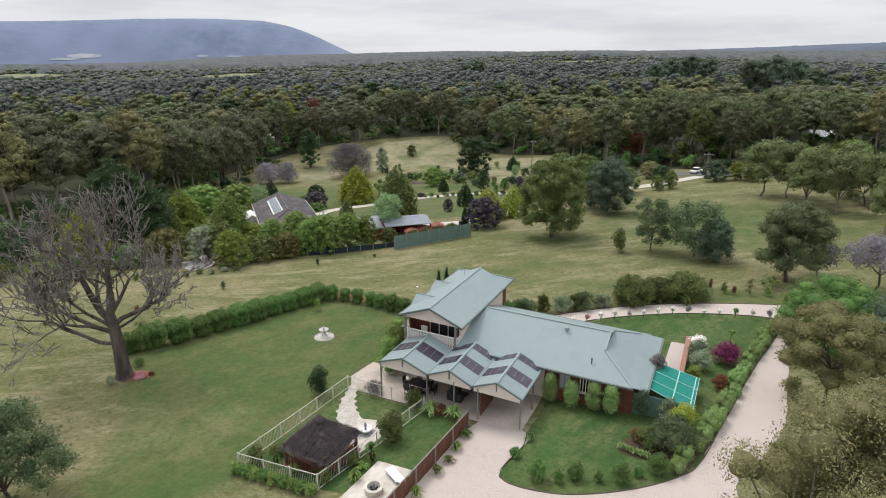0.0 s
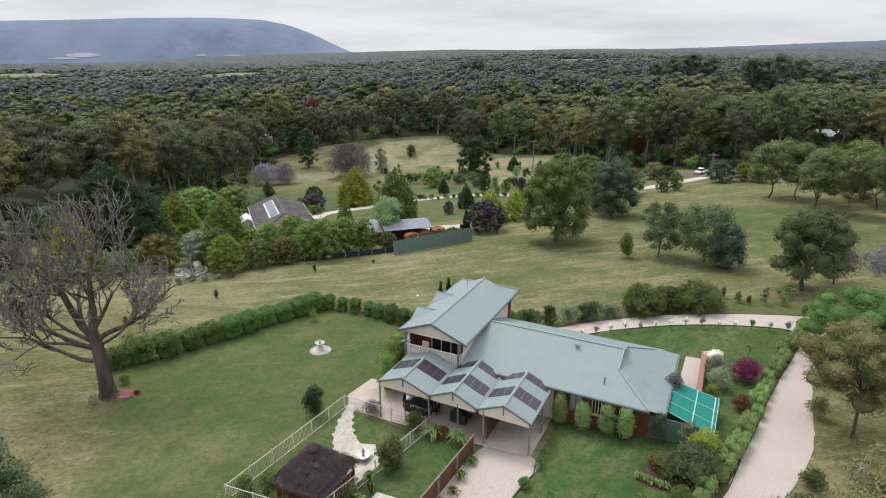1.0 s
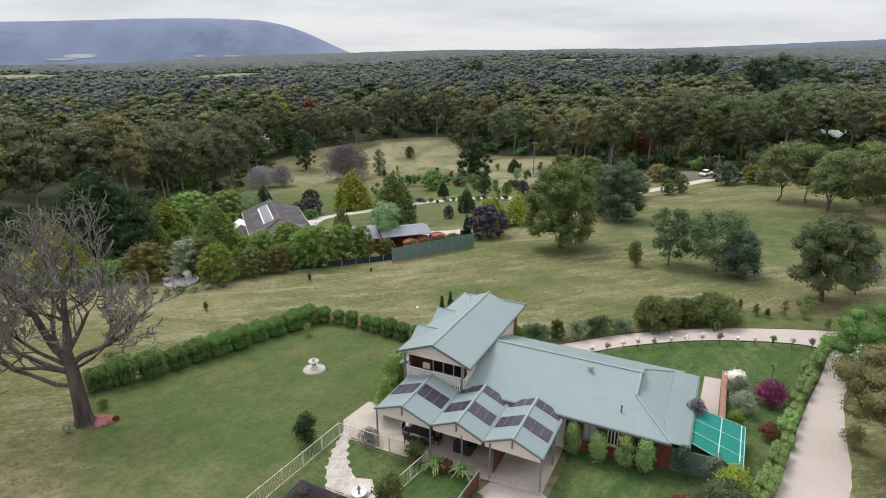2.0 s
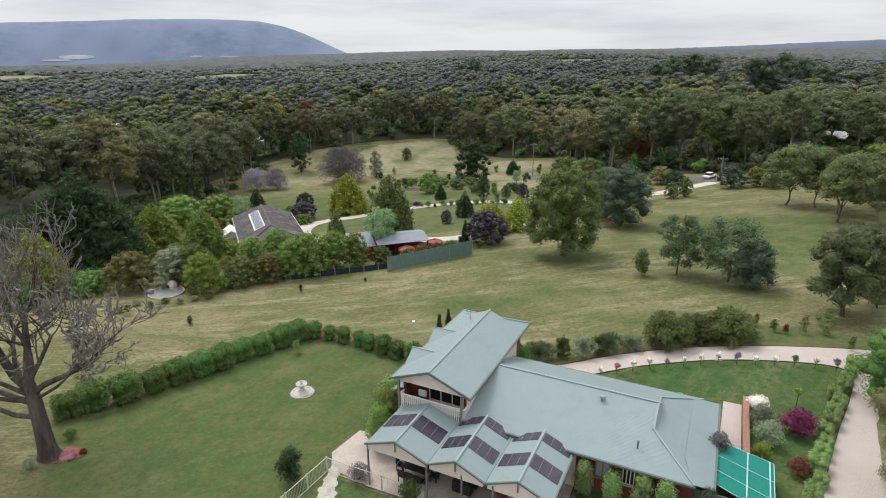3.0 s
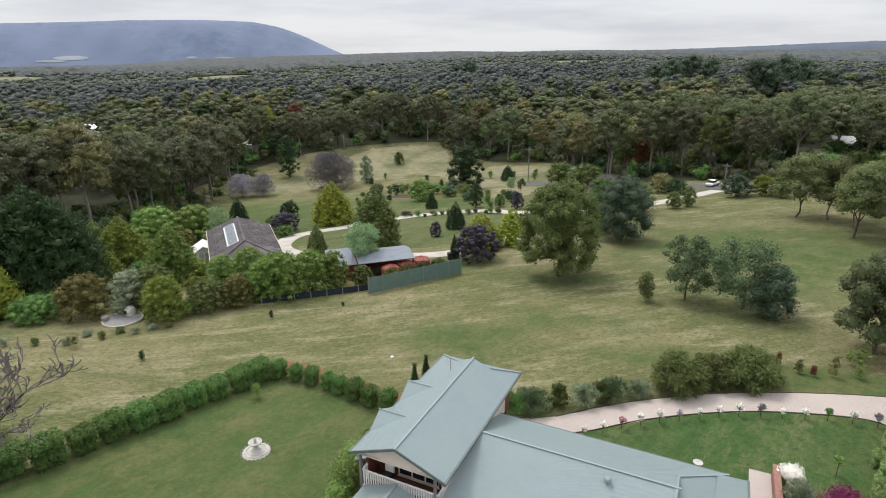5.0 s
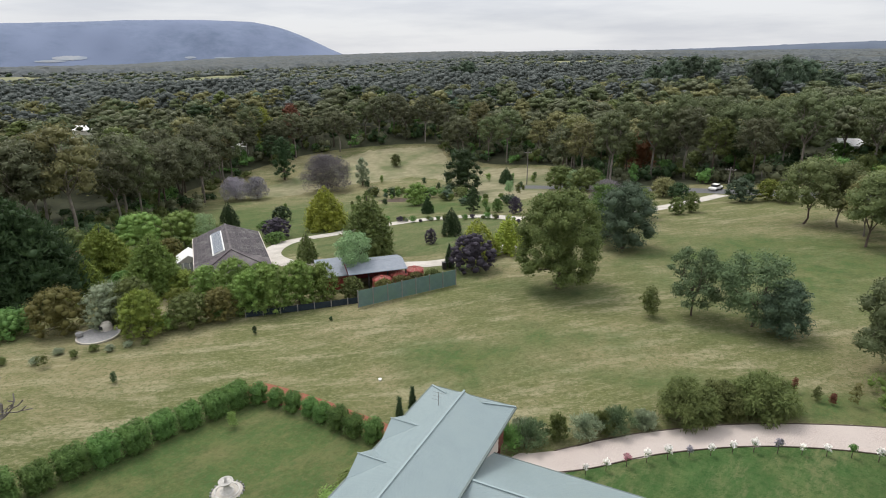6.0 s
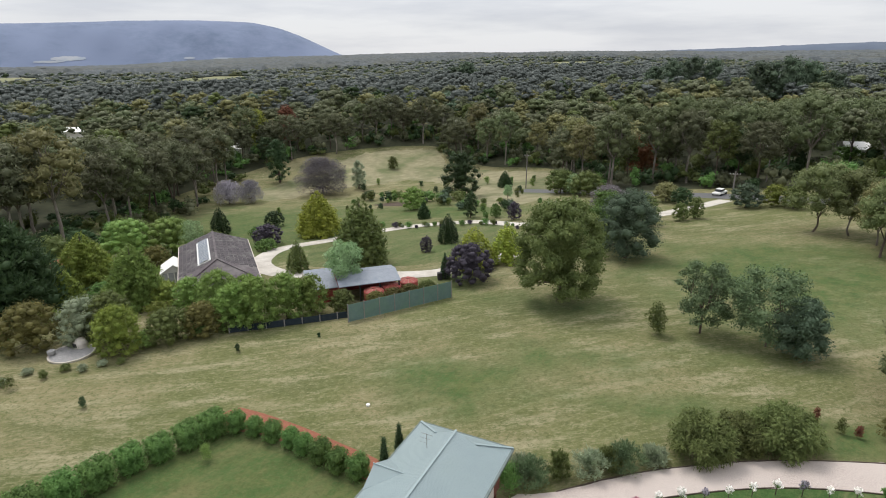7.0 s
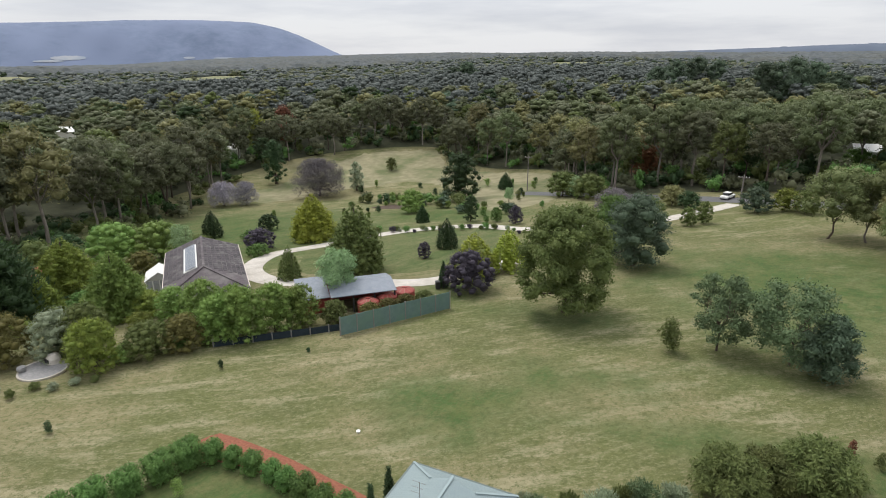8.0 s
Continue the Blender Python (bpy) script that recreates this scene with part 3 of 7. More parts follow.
def inside(poly, xs, ys):
    xs, ys = np.asarray(xs, float), np.asarray(ys, float)
    res = np.zeros(xs.shape, bool)
    n = len(poly)
    for i in range(n):
        (x1, y1), (x2, y2) = poly[i], poly[(i + 1) % n]
        if y1 == y2:
            continue
        c = ((y1 > ys) != (y2 > ys)) & (xs < (x2 - x1) * (ys - y1) / (y2 - y1) + x1)
        res ^= c
    return res


def curve_through(pts, step=1.0, closed=False):
    """Smooth line through plan points."""
    out, n = [], len(pts)
    for i in range(n if closed else n - 1):
        p0, p1, p2, p3 = (pts[(i + k) % n] if closed else pts[min(n - 1, max(0, i + k))] for k in (-1, 0, 1, 2))
        m = max(2, int(math.dist(p1, p2) / step))
        for j in range(m):
            s = j / m
            out.append(tuple(0.5 * (2 * b + (c - a) * s + (2 * a - 5 * b + 4 * c - d) * s * s + (3 * b - a - 3 * c + d) * s ** 3) for a, b, c, d in zip(p0, p1, p2, p3)))
    if not closed:
        out.append(tuple(pts[-1]))
    return out


def ragged(pts, amount, seed):
    rng = np.random.default_rng(seed)
    return [(x + rng.normal() * amount, y + rng.normal() * amount) for x, y in pts]


def patch(name, poly, mat, lift, label, category, cell=1.5, kind="structure"):
    """A sheet that lies on the land inside a plan outline."""
    from_xy = np.array(poly)
    lo, hi = from_xy.min(0), from_xy.max(0)
    gx, gy = np.meshgrid(np.arange(lo[0], hi[0], cell) + cell / 2, np.arange(lo[1], hi[1], cell) + cell / 2)
    ok = inside(poly, gx.ravel(), gy.ravel())
    pts = [Vector(p) for p in poly] + [Vector(p) for p in zip(gx.ravel()[ok], gy.ravel()[ok])]
    edges = [(i, (i + 1) % len(poly)) for i in range(len(poly))]
    co, _, fs, *_ = geometry.delaunay_2d_cdt(pts, edges, [], 1, 1e-4)
    arr = np.array([c[:] for c in co])
    zs = ground_z(arr[:, 0], arr[:, 1]) + lift
    me = raw_mesh(name, np.c_[arr, zs], fs, [mat], True)
    return tagged(link(name, me), label, category, kind=kind)


def ribbon(line, width):
    """Outline of a track of that width along a plan line."""
    left, right = [], []
    for i, (x, y) in enumerate(line):
        a, b = line[max(0, i - 1)], line[min(len(line) - 1, i + 1)]
        d = math.dist(a, b) or 1
        nx, ny = -(b[1] - a[1]) / d, (b[0] - a[0]) / d
        w = width(i / (len(line) - 1)) if callable(width) else width
        left.append((x + nx * w / 2, y + ny * w / 2))
        right.append((x - nx * w / 2, y - ny * w / 2))
    return left + right[::-1]


# ---- land ----
def spaced(a, b, step, grow, far):
    mid = list(np.arange(a, b + 0.1, step))
    out, s = [b], step
    while out[-1] < far:
        s *= grow
        out.append(out[-1] + s)
    low, s = [a], step
    while low[-1] > -far:
        s *= grow
        low.append(low[-1] - s)
    return np.array(low[:0:-1] + mid + out[1:])


LAWN_WEST = [(-20, 36), (-23, 33.5), (-23, 14), (-30, 10), (-35, 17), (-41.5, 23.5), (-46.8, 28), (-45.4, 34), (-43.8, 41), (-41.3, 50.6), (-35, 51), (-28, 49.8), (-22, 48), (-20, 38)]


def edge_distance(poly, x, y):
    best = np.full(np.shape(x), 1e9)
    for (x1, y1), (x2, y2) in zip(poly, poly[1:] + poly[:1]):
        l2 = (x2 - x1) ** 2 + (y2 - y1) ** 2
        s = np.clip(((x - x1) * (x2 - x1) + (y - y1) * (y2 - y1)) / l2, 0, 1)
        best = np.minimum(best, np.hypot(x - x1 - s * (x2 - x1), y - y1 - s * (y2 - y1)))
    return best


gxs, gys = spaced(-190, 70, 2.0, 1.22, 4300), spaced(-20, 250, 2.0, 1.22, 4300)
X, Y = np.meshgrid(gxs, gys)
Z = ground_z(X, Y)
nx_, ny_ = len(gxs), len(gys)
idx = np.arange(nx_ * ny_).reshape(ny_, nx_)
quads = np.stack([idx[:-1, :-1], idx[:-1, 1:], idx[1:, 1:], idx[1:, :-1]], -1).reshape(-1, 4)
ground = link("ground", raw_mesh("ground", np.c_[X.ravel(), Y.ravel(), Z.ravel()], quads.tolist(), [M_PADDOCK], True))
lush = ground.data.attributes.new("lush", "FLOAT", "POINT")
field = inside(LAWN_WEST, X.ravel(), Y.ravel()) * 1.0
out = edge_distance(LAWN_WEST, X.ravel(), Y.ravel())
field = np.where(field > 0, 0.5 + 0.5 * smooth(0, 3.0, out), 0.5 - 0.5 * smooth(0, 5.0, out))
for cx, cy, sx, sy, a in ((-28, 63, 7, 5, 0.72), (-18, 71, 8, 4, 0.6), (4, 95, 18, 12, 0.66), (0, 105, 22, 16, 0.72), (-24, 84, 10, 5, 0.55), (-2, 76, 9, 4, 0.5), (2, 64.5, 16, 2.4, 0.8), (-42, 80, 9, 8, 0.4), (-108, 118, 42, 34, 0.8), (-40, 90, 6, 8, 0.7), (-90, 45, 16, 10, 0.7), (14, 42, 8, 14, 0.3), (-70, 145, 22, 12, 0.75)):
    field = np.maximum(field, a * np.exp(-(((X.ravel() - cx) / sx) ** 2 + ((Y.ravel() - cy) / sy) ** 2) / 2))
for cx, cy, sx, sy, a in ((-35, 20, 8, 6, 0.3), (-29, 26, 4, 5, 0.22), (-37, 29, 3, 3, 0.15)):
    field = field - a * np.exp(-(((X.ravel() - cx) / sx) ** 2 + ((Y.ravel() - cy) / sy) ** 2) / 2)
lush.data.foreach_set("value", field.astype(np.float32))
tagged(ground, "sloping paddock of mown dry yellow-green grass", "ground", kind="structure")

DRIVE_IN = [(-9.5, 32.4), (-9.2, 30.9), (-9.5, 27.2), (-6.1, 27.0), (-2.5, 28.8), (0.4, 31.4), (1.6, 33.8), (3.0, 40.8), (4.9, 49), (6.1, 53.5), (6.9, 57.6), (6.2, 59.1), (3.2, 59.0), (-2.4, 57.4), (-8.2, 54.3), (-12.2, 51.2), (-15, 49.6)]
patch("lawn", curve_through(DRIVE_IN + [(-16, 48.5), (-16, 38), (-10, 37.5)], 1.2, True), M_LAWN, 0.02, "green lawn inside the curved drive", "lawn")
patch("lawn", [(-24.6, 21), (-24.6, 32.3), (-17.5, 32.1), (-13.7, 31.7), (-14, 22.8), (-18.7, 21.5)], M_LAWN, 0.022, "small fenced lawn round the gazebo", "lawn")
patch("lawn", curve_through([(-60, 95), (-50, 96), (-40, 108), (-44, 128), (-55, 131), (-68, 122), (-76, 108), (-66, 92)], 1.5, True), M_GARDEN_LAWN, 0.02, "neighbour's green lawn inside a gravel drive", "lawn")
M_EDGING = surface("dark_timber_edging", (0.06, 0.045, 0.035), (0.11, 0.085, 0.065), 5.0, 0.9, 0.3)


def edging(line, label):
    """A low timber edge that follows the land along a plan line."""
    bm = bmesh.new()
    for a, b in zip(line, line[1:]):
        beam(bm, (*a, gz(*a) + 0.03), (*b, gz(*b) + 0.03), 0.06, 0.12)
    me = bpy.data.meshes.new("edging")
    bm.to_mesh(me)
    bm.free()
    me.materials.append(M_EDGING)
    return tagged(link("edging", me), label, "edging", kind="structure")


edging(curve_through(DRIVE_IN, 0.8), "dark timber edging between lawn and gravel")
edging(curve_through([(-14.8, 52.3), (-10.5, 55.8), (-4.5, 59.3), (1.6, 61.7), (7.7, 63.3), (13, 64)], 0.8), "dark timber edging along the drive's outer side")
drive_line = curve_through([(-13.1, 32.5)] + DRIVE_IN + [(-17.5, 49.5), (-17, 51.2), (-14.8, 52.3), (-10.5, 55.8), (-4.5, 59.3), (1.6, 61.7), (7.7, 63.3), (13, 64), (14, 60.5), (9.5, 57), (7.6, 52), (6.8, 46), (6.4, 40), (4.6, 34.5), (3.4, 31.8), (4.4, 29), (6, 25), (4, 17), (-6, 9), (-14, 11), (-14, 22.8)], 1.0, True)
patch("drive", ragged(drive_line, 0.05, 5), M_GRAVEL, 0.04, "pale pinkish gravel drive curving round the house", "drive")
patch("drive", ribbon(curve_through([(-36, 107), (-41, 97), (-45, 92.5), (-52, 90), (-58.2, 88.5), (-64, 87), (-70, 87.5), (-76.5, 92), (-80, 101), (-75.5, 110), (-69.9, 121), (-62.8, 128.3), (-52.7, 132.3), (-43.6, 130), (-36, 133), (-22, 138), (-14, 146), (-6, 157)], 1.5), lambda s: 3.6), M_WHITE_GRAVEL, 0.045, "neighbour's white gravel drive looping through the garden", "drive")
patch("road", ribbon(curve_through([(-60, 181), (-35, 172), (-15, 165), (3, 158), (22, 150), (60, 136)], 3), 6.0), M_ASPHALT, 0.05, "grey asphalt road at the edge of the woods", "road")
patch("meadow", ragged(curve_through([(-150, 165), (-150, 200), (-146, 227), (-131, 240), (-117, 241), (-100, 219), (-88, 219), (-60, 214), (-47, 185), (-48, 160), (-58, 152), (-68, 162), (-80, 180), (-92, 196), (-108, 202), (-117, 194), (-126, 184), (-131, 174), (-135, 162), (-144, 160)], 2, True), 0.9, 9), M_MEADOW, 0.03, "pale dry meadow beyond the neighbour's garden", "meadow", 4)
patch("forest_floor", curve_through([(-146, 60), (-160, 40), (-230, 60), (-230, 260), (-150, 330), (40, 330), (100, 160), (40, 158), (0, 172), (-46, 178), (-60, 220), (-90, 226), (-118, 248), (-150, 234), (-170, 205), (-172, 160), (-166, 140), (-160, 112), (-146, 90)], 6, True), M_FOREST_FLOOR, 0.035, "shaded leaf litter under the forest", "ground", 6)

# ---- woods ----
CLEAR = [(-230, -90), (90, -90), (90, 146), (22, 156), (9, 168), (-13, 174), (-24, 178), (-45, 174), (-58, 218), (-88, 223), (-100, 223), (-118, 246), (-132, 245), (-149, 232), (-168, 206), (-170, 181), (-160, 161), (-146, 140), (-136, 120), (-129, 104), (-122, 93), (-116, 82), (-121, 72), (-127, 60), (-150, 46), (-230, 15)]
HEAD = 26.0


GLADES = [(23.5, 208, 4, 4), (-190, 200, 5, 5), (-277, 193, 14, 12), (-262, 183, 16, 11), (-248, 173, 10, 8), (-170, 182, 6, 6), (16, 168, 8, 6), (-236, 262, 8, 8), (-250, 330, 40, 8)]
rng = np.random.default_rng(11)
STEP = 9.3
jx, jy = np.meshgrid(np.arange(-620, 420, STEP), np.arange(-20, 700, STEP))
jx, jy = (jx + rng.uniform(-0.42, 0.42, jx.shape) * STEP).ravel(), (jy + rng.uniform(-0.42, 0.42, jy.shape) * STEP).ravel()
az = np.degrees(np.arctan2(-(jx + 4), jy - 8)) - HEAD
rr = np.hypot(jx + 4, jy - 8)
keep = (np.abs(az) < 43) & (rr < 600) & ~inside(CLEAR, jx, jy)
for cx, cy, a, b in GLADES:
    keep &= ((jx - cx) / a) ** 2 + ((jy - cy) / b) ** 2 > 1
jx, jy, rr = jx[keep], jy[keep], rr[keep]
ed = edge_distance(CLEAR, jx, jy)

# trees along the edge of the woods, each on its own
EDGE_KINDS = []
for k, (h, w, n, leaf, bark, lab) in enumerate([(17, 11, 17, L_FOREST, M_PALE_BARK, "tall forest gum with pale trunk and olive crown"), (19, 12, 19, L_GUM, M_PALE_BARK, "tall forest gum with open olive-green crown"), (15, 10.5, 16, L_FOREST, M_BARK, "forest gum with dark trunk and dense crown"), (14, 8, 14, L_OLIVE, M_BARK, "forest tree with brown-green crown"), (12, 8, 13, L_DEEP, M_BARK, "dark green forest tree at the wood's edge"), (18, 11.5, 18, L_GUM_BROWN, M_PALE_BARK, "tall forest gum with brownish crown")]):
    r2 = np.random.default_rng(70 + k)
    segs, blobs = gum_parts(r2, h * 1.06, w, n + 14, 0.4, 0.135, 0.014, 0.46, 0.03)
    vs, fs = limb_tris(segs, 5)
    EDGE_KINDS.append((raw_mesh("trunk", vs, fs, [bark], True), crown("crown", r2, blobs, 3000, 0.52, leaf, 0.2, 0.84, (0.72, 1.14), low=True), lab))
order = np.argsort(ed)
edge_sel = [i for i in order if ed[i] < 15][:180]
edge_set = set(int(i) for i in edge_sel)
for i in edge_sel:
    x, y = float(jx[i]), float(jy[i])
    tm, cm, lab = EDGE_KINDS[int(rng.choice(6, p=[0.38, 0.1, 0.34, 0.02, 0.1, 0.06] if x < -100 else [0.12, 0.44, 0.12, 0.12, 0.02, 0.18]))]
    ob = thing("forest_tree", x, y, gz(x, y), lab, "tree", "trees at the wood's edge", turn=float(rng.uniform(0, 360)), scale=float(rng.uniform(1.02, 1.36) if x < -105 and y < 170 else rng.uniform(0.75, 1.15)))
    link("trunk", tm, ob)
    link("crown", cm, ob)

# scrub under the edge of the wood
sc = np.random.default_rng(31)
for k, (leaf, share) in enumerate(((L_FOREST, 230), (L_DEEP, 170), (L_OLIVE, 110), (L_HEDGE, 90))):
    vq, iv, it, base, count = [], [], [], 0, 0
    sel = np.where(ed < 30)[0]
    for i in sc.choice(sel, min(share, len(sel)), replace=False):
        x, y = jx[i] + sc.uniform(-5, 5), jy[i] + sc.uniform(-5, 5)
        if inside(CLEAR, [x], [y])[0] or (x < -105 and y < 170 and sc.random() < 0.35) or abs((x + 15) * 0.39 + (y - 165) * 0.92) < 6:
            continue
        z, h, w = gz(x, y), sc.uniform(2.0, 6.5), sc.uniform(3.5, 7.5)
        bl = [(x + sc.normal() * w * 0.2, y + sc.normal() * w * 0.2, z + h * sc.uniform(0.25, 0.75), w * 0.26, w * 0.26, h * 0.3) for _ in range(5)]
        vq.append(leaves(sc, bl, 150, 0.75))
        count += 150
        cv, cf = cores(sc, bl, 0.75, True)
        iv.append(cv)
        it.append(cf + base)
        base += len(cv)
    tagged(link("undergrowth", fast_quads("undergrowth", np.vstack(vq), count, [leaf], (np.vstack(iv), np.vstack(it)), 3)), "dense shrubby undergrowth at the wood's edge", "undergrowth", kind="stuff")

# the wood behind them
rest = np.array([i for i in range(len(jx)) if i not in edge_set])
group_of = rng.choice(6, len(rest), p=[0.44, 0.27, 0.05, 0.17, 0.04, 0.03])
# group 6 takes the haze-tinted leaves, more often with distance
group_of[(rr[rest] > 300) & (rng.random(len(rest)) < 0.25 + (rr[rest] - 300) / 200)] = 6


def canopy_blobs(rng, x, y, z, h, w, nb, wide=(0.15, 0.22), flat=(0.5, 0.78)):
    """Clumps of one forest crown: a broken dome that hangs lower towards its rim."""
    bl = []
    for j in range(nb):
        a, s = j * 2.399 + rng.uniform(-0.5, 0.5), (j + 0.4) / nb
        r = w * rng.uniform(*wide)
        o = max(0.0, w * 0.52 - r * 0.7) * math.sqrt(s) * rng.uniform(0.8, 1.12)
        bl.append((x + math.cos(a) * o, y + math.sin(a) * o, z + h * (1 - 0.34 * s ** 1.3 * rng.uniform(0.7, 1.15)) - r * 0.7, r, r, r * rng.uniform(*flat)))
    return bl


for k, (nm, leaf) in enumerate([("woodland", L_FOREST), ("woodland", L_GUM), ("woodland", L_DEEP), ("woodland", L_GUM_BROWN), ("woodland", L_OLIVE), ("woodland", L_BLUE), ("woodland", L_FAR_HAZE)]):
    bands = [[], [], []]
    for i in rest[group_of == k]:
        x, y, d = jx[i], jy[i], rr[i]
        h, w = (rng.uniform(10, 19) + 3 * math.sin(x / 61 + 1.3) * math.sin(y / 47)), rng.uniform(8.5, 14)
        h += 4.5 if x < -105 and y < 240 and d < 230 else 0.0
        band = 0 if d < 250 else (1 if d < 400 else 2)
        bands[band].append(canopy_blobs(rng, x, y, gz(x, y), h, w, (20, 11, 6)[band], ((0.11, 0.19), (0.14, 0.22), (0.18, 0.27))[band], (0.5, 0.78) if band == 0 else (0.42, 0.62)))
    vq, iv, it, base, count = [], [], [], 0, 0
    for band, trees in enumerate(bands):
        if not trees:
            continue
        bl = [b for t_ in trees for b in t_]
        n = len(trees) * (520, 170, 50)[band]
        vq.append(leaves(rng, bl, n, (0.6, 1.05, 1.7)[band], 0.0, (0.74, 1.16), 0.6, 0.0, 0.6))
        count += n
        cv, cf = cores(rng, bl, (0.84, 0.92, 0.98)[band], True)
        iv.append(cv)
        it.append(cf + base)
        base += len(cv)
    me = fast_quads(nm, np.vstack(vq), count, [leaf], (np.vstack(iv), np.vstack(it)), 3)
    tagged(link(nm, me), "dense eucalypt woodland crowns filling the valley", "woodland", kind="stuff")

# woods on the middle hills
FIELDS = [(-610, 593, 60, 30), (-195, 810, 60, 26), (-860, 470, 70, 30), (150, 640, 50, 22)]


def in_field(x, y, grow=1.0):
    """Inside one of the pale clearings, which lie crosswise to the heading."""
    hit = np.zeros(np.shape(x), bool)
    for fx, fy, fa, fb in FIELDS:
        dr = math.hypot(fx + 4, fy - 8)
        ux, uy = (fx + 4) / dr, (fy - 8) / dr
        al, ac = (x - fx) * ux + (y - fy) * uy, -(x - fx) * uy + (y - fy) * ux
        hit |= (al / (fa * grow)) ** 2 + (ac / (fb * 1.6 * grow)) ** 2 < 1
    return hit


r = np.random.default_rng(17)
mx, my = np.meshgrid(np.arange(-1150, 800, 11.5), np.arange(-20, 1120, 11.5))
mx, my = (mx + r.uniform(-5, 5, mx.shape)).ravel(), (my + r.uniform(-5, 5, my.shape)).ravel()
md = np.hypot(mx + 4, my - 8)
ok = (np.abs(np.degrees(np.arctan2(-(mx + 4), my - 8)) - HEAD) < 41) & (md > 592) & (md < 1080) & ~in_field(mx, my)
# most trees on these hills wear the haze-tinted leaf colour
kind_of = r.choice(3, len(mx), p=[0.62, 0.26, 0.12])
for k, leaf in enumerate((L_FAR_HAZE, L_FOREST, L_DEEP)):
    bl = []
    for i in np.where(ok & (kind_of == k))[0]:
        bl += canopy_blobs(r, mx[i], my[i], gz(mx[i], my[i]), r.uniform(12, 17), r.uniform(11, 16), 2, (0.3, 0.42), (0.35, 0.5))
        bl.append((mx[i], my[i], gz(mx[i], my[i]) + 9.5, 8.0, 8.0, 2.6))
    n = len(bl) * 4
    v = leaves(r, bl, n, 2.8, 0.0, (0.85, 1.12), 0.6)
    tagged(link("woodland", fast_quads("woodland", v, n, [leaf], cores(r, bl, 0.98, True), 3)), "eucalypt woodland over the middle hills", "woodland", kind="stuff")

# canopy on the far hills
# blue-grey base colour carries the haze over the far canopy
M_HAZY_CANOPY = surface("haze_tinted_far_canopy", (0.052, 0.062, 0.066), (0.108, 0.12, 0.124), 0.13, 0.9, 1.0, (0.085, 0.09, 0.08), 0.012, (0.42, 0.62))
ra = [1020.0]
while ra[-1] < 4100:
    ra.append(ra[-1] * 1.0075)
RA, TH = np.meshgrid(np.array(ra), np.radians(HEAD + np.arange(-47, 47.01, 0.29)), indexing="ij")
CX, CY = -4 - np.sin(TH) * RA, 8 + np.cos(TH) * RA
best = np.full(CX.shape, 9.0)
CELL = 10.5
ix, iy = np.floor(CX / CELL), np.floor(CY / CELL)
tall = np.zeros(CX.shape)
for ox in (-1, 0, 1):
    for oy in (-1, 0, 1):
        a, b = ix + ox, iy + oy
        h1 = np.modf(np.abs(np.sin(a * 127.1 + b * 311.7) * 43758.5453))[0]
        h2 = np.modf(np.abs(np.sin(a * 269.5 + b * 183.3) * 43758.5453))[0]
        d = np.hypot(CX / CELL - a - 0.15 - 0.7 * h1, CY / CELL - b - 0.15 - 0.7 * h2)
        tall = np.where(d < best, h1, tall)
        best = np.minimum(best, d)
CZ = ground_z(CX, CY) - 3 + 11 * smooth(1020, 1080, RA) + 5.5 * tall + 6.5 * np.sqrt(np.clip(1 - (best / 0.85) ** 2, 0, 1)) + np.random.default_rng(4).normal(size=CX.shape) * 0.5
# pale fields among the trees
for fx, fy, fa, fb in FIELDS:
    dr = math.hypot(fx + 4, fy - 8)
    ux, uy = (fx + 4) / dr, (fy - 8) / dr
    ring = [(fx + ux * fa * 1.1 * math.cos(t) - uy * fb * 1.75 * math.sin(t), fy + uy * fa * 1.1 * math.cos(t) + ux * fb * 1.75 * math.sin(t)) for t in np.linspace(0, 6.1, 26)]
    patch("far_field", ring, M_FAR_FIELD, 8.0, "pale grass clearing among the distant trees", "field", 14)
nr, nt = CX.shape
idx = np.arange(nr * nt).reshape(nr, nt)
quads = np.stack([idx[:-1, :-1], idx[1:, :-1], idx[1:, 1:], idx[:-1, 1:]], -1).reshape(-1, 4)
far_canopy = link("far_woodland", raw_mesh("far_woodland", np.c_[CX.ravel(), CY.ravel(), CZ.ravel()], quads.tolist(), [M_HAZY_CANOPY]))
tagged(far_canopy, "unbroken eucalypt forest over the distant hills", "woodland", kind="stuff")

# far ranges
# the mountain's blue is air haze put into the base colour
M_RANGE = surface("haze_blue_range", (0.12, 0.155, 0.225), (0.175, 0.21, 0.295), 0.012, 1.0, 0.0, (0.165, 0.2, 0.285), 0.0025, (0.42, 0.6), stretch=(1, 1, 2.0))
# skyline range: dark forest tone with haze blue mixed into it
M_RANGE_NEAR = surface("haze_dark_blue_range", (0.09, 0.11, 0.15), (0.11, 0.135, 0.175), 0.006, 1.0, 0.0)


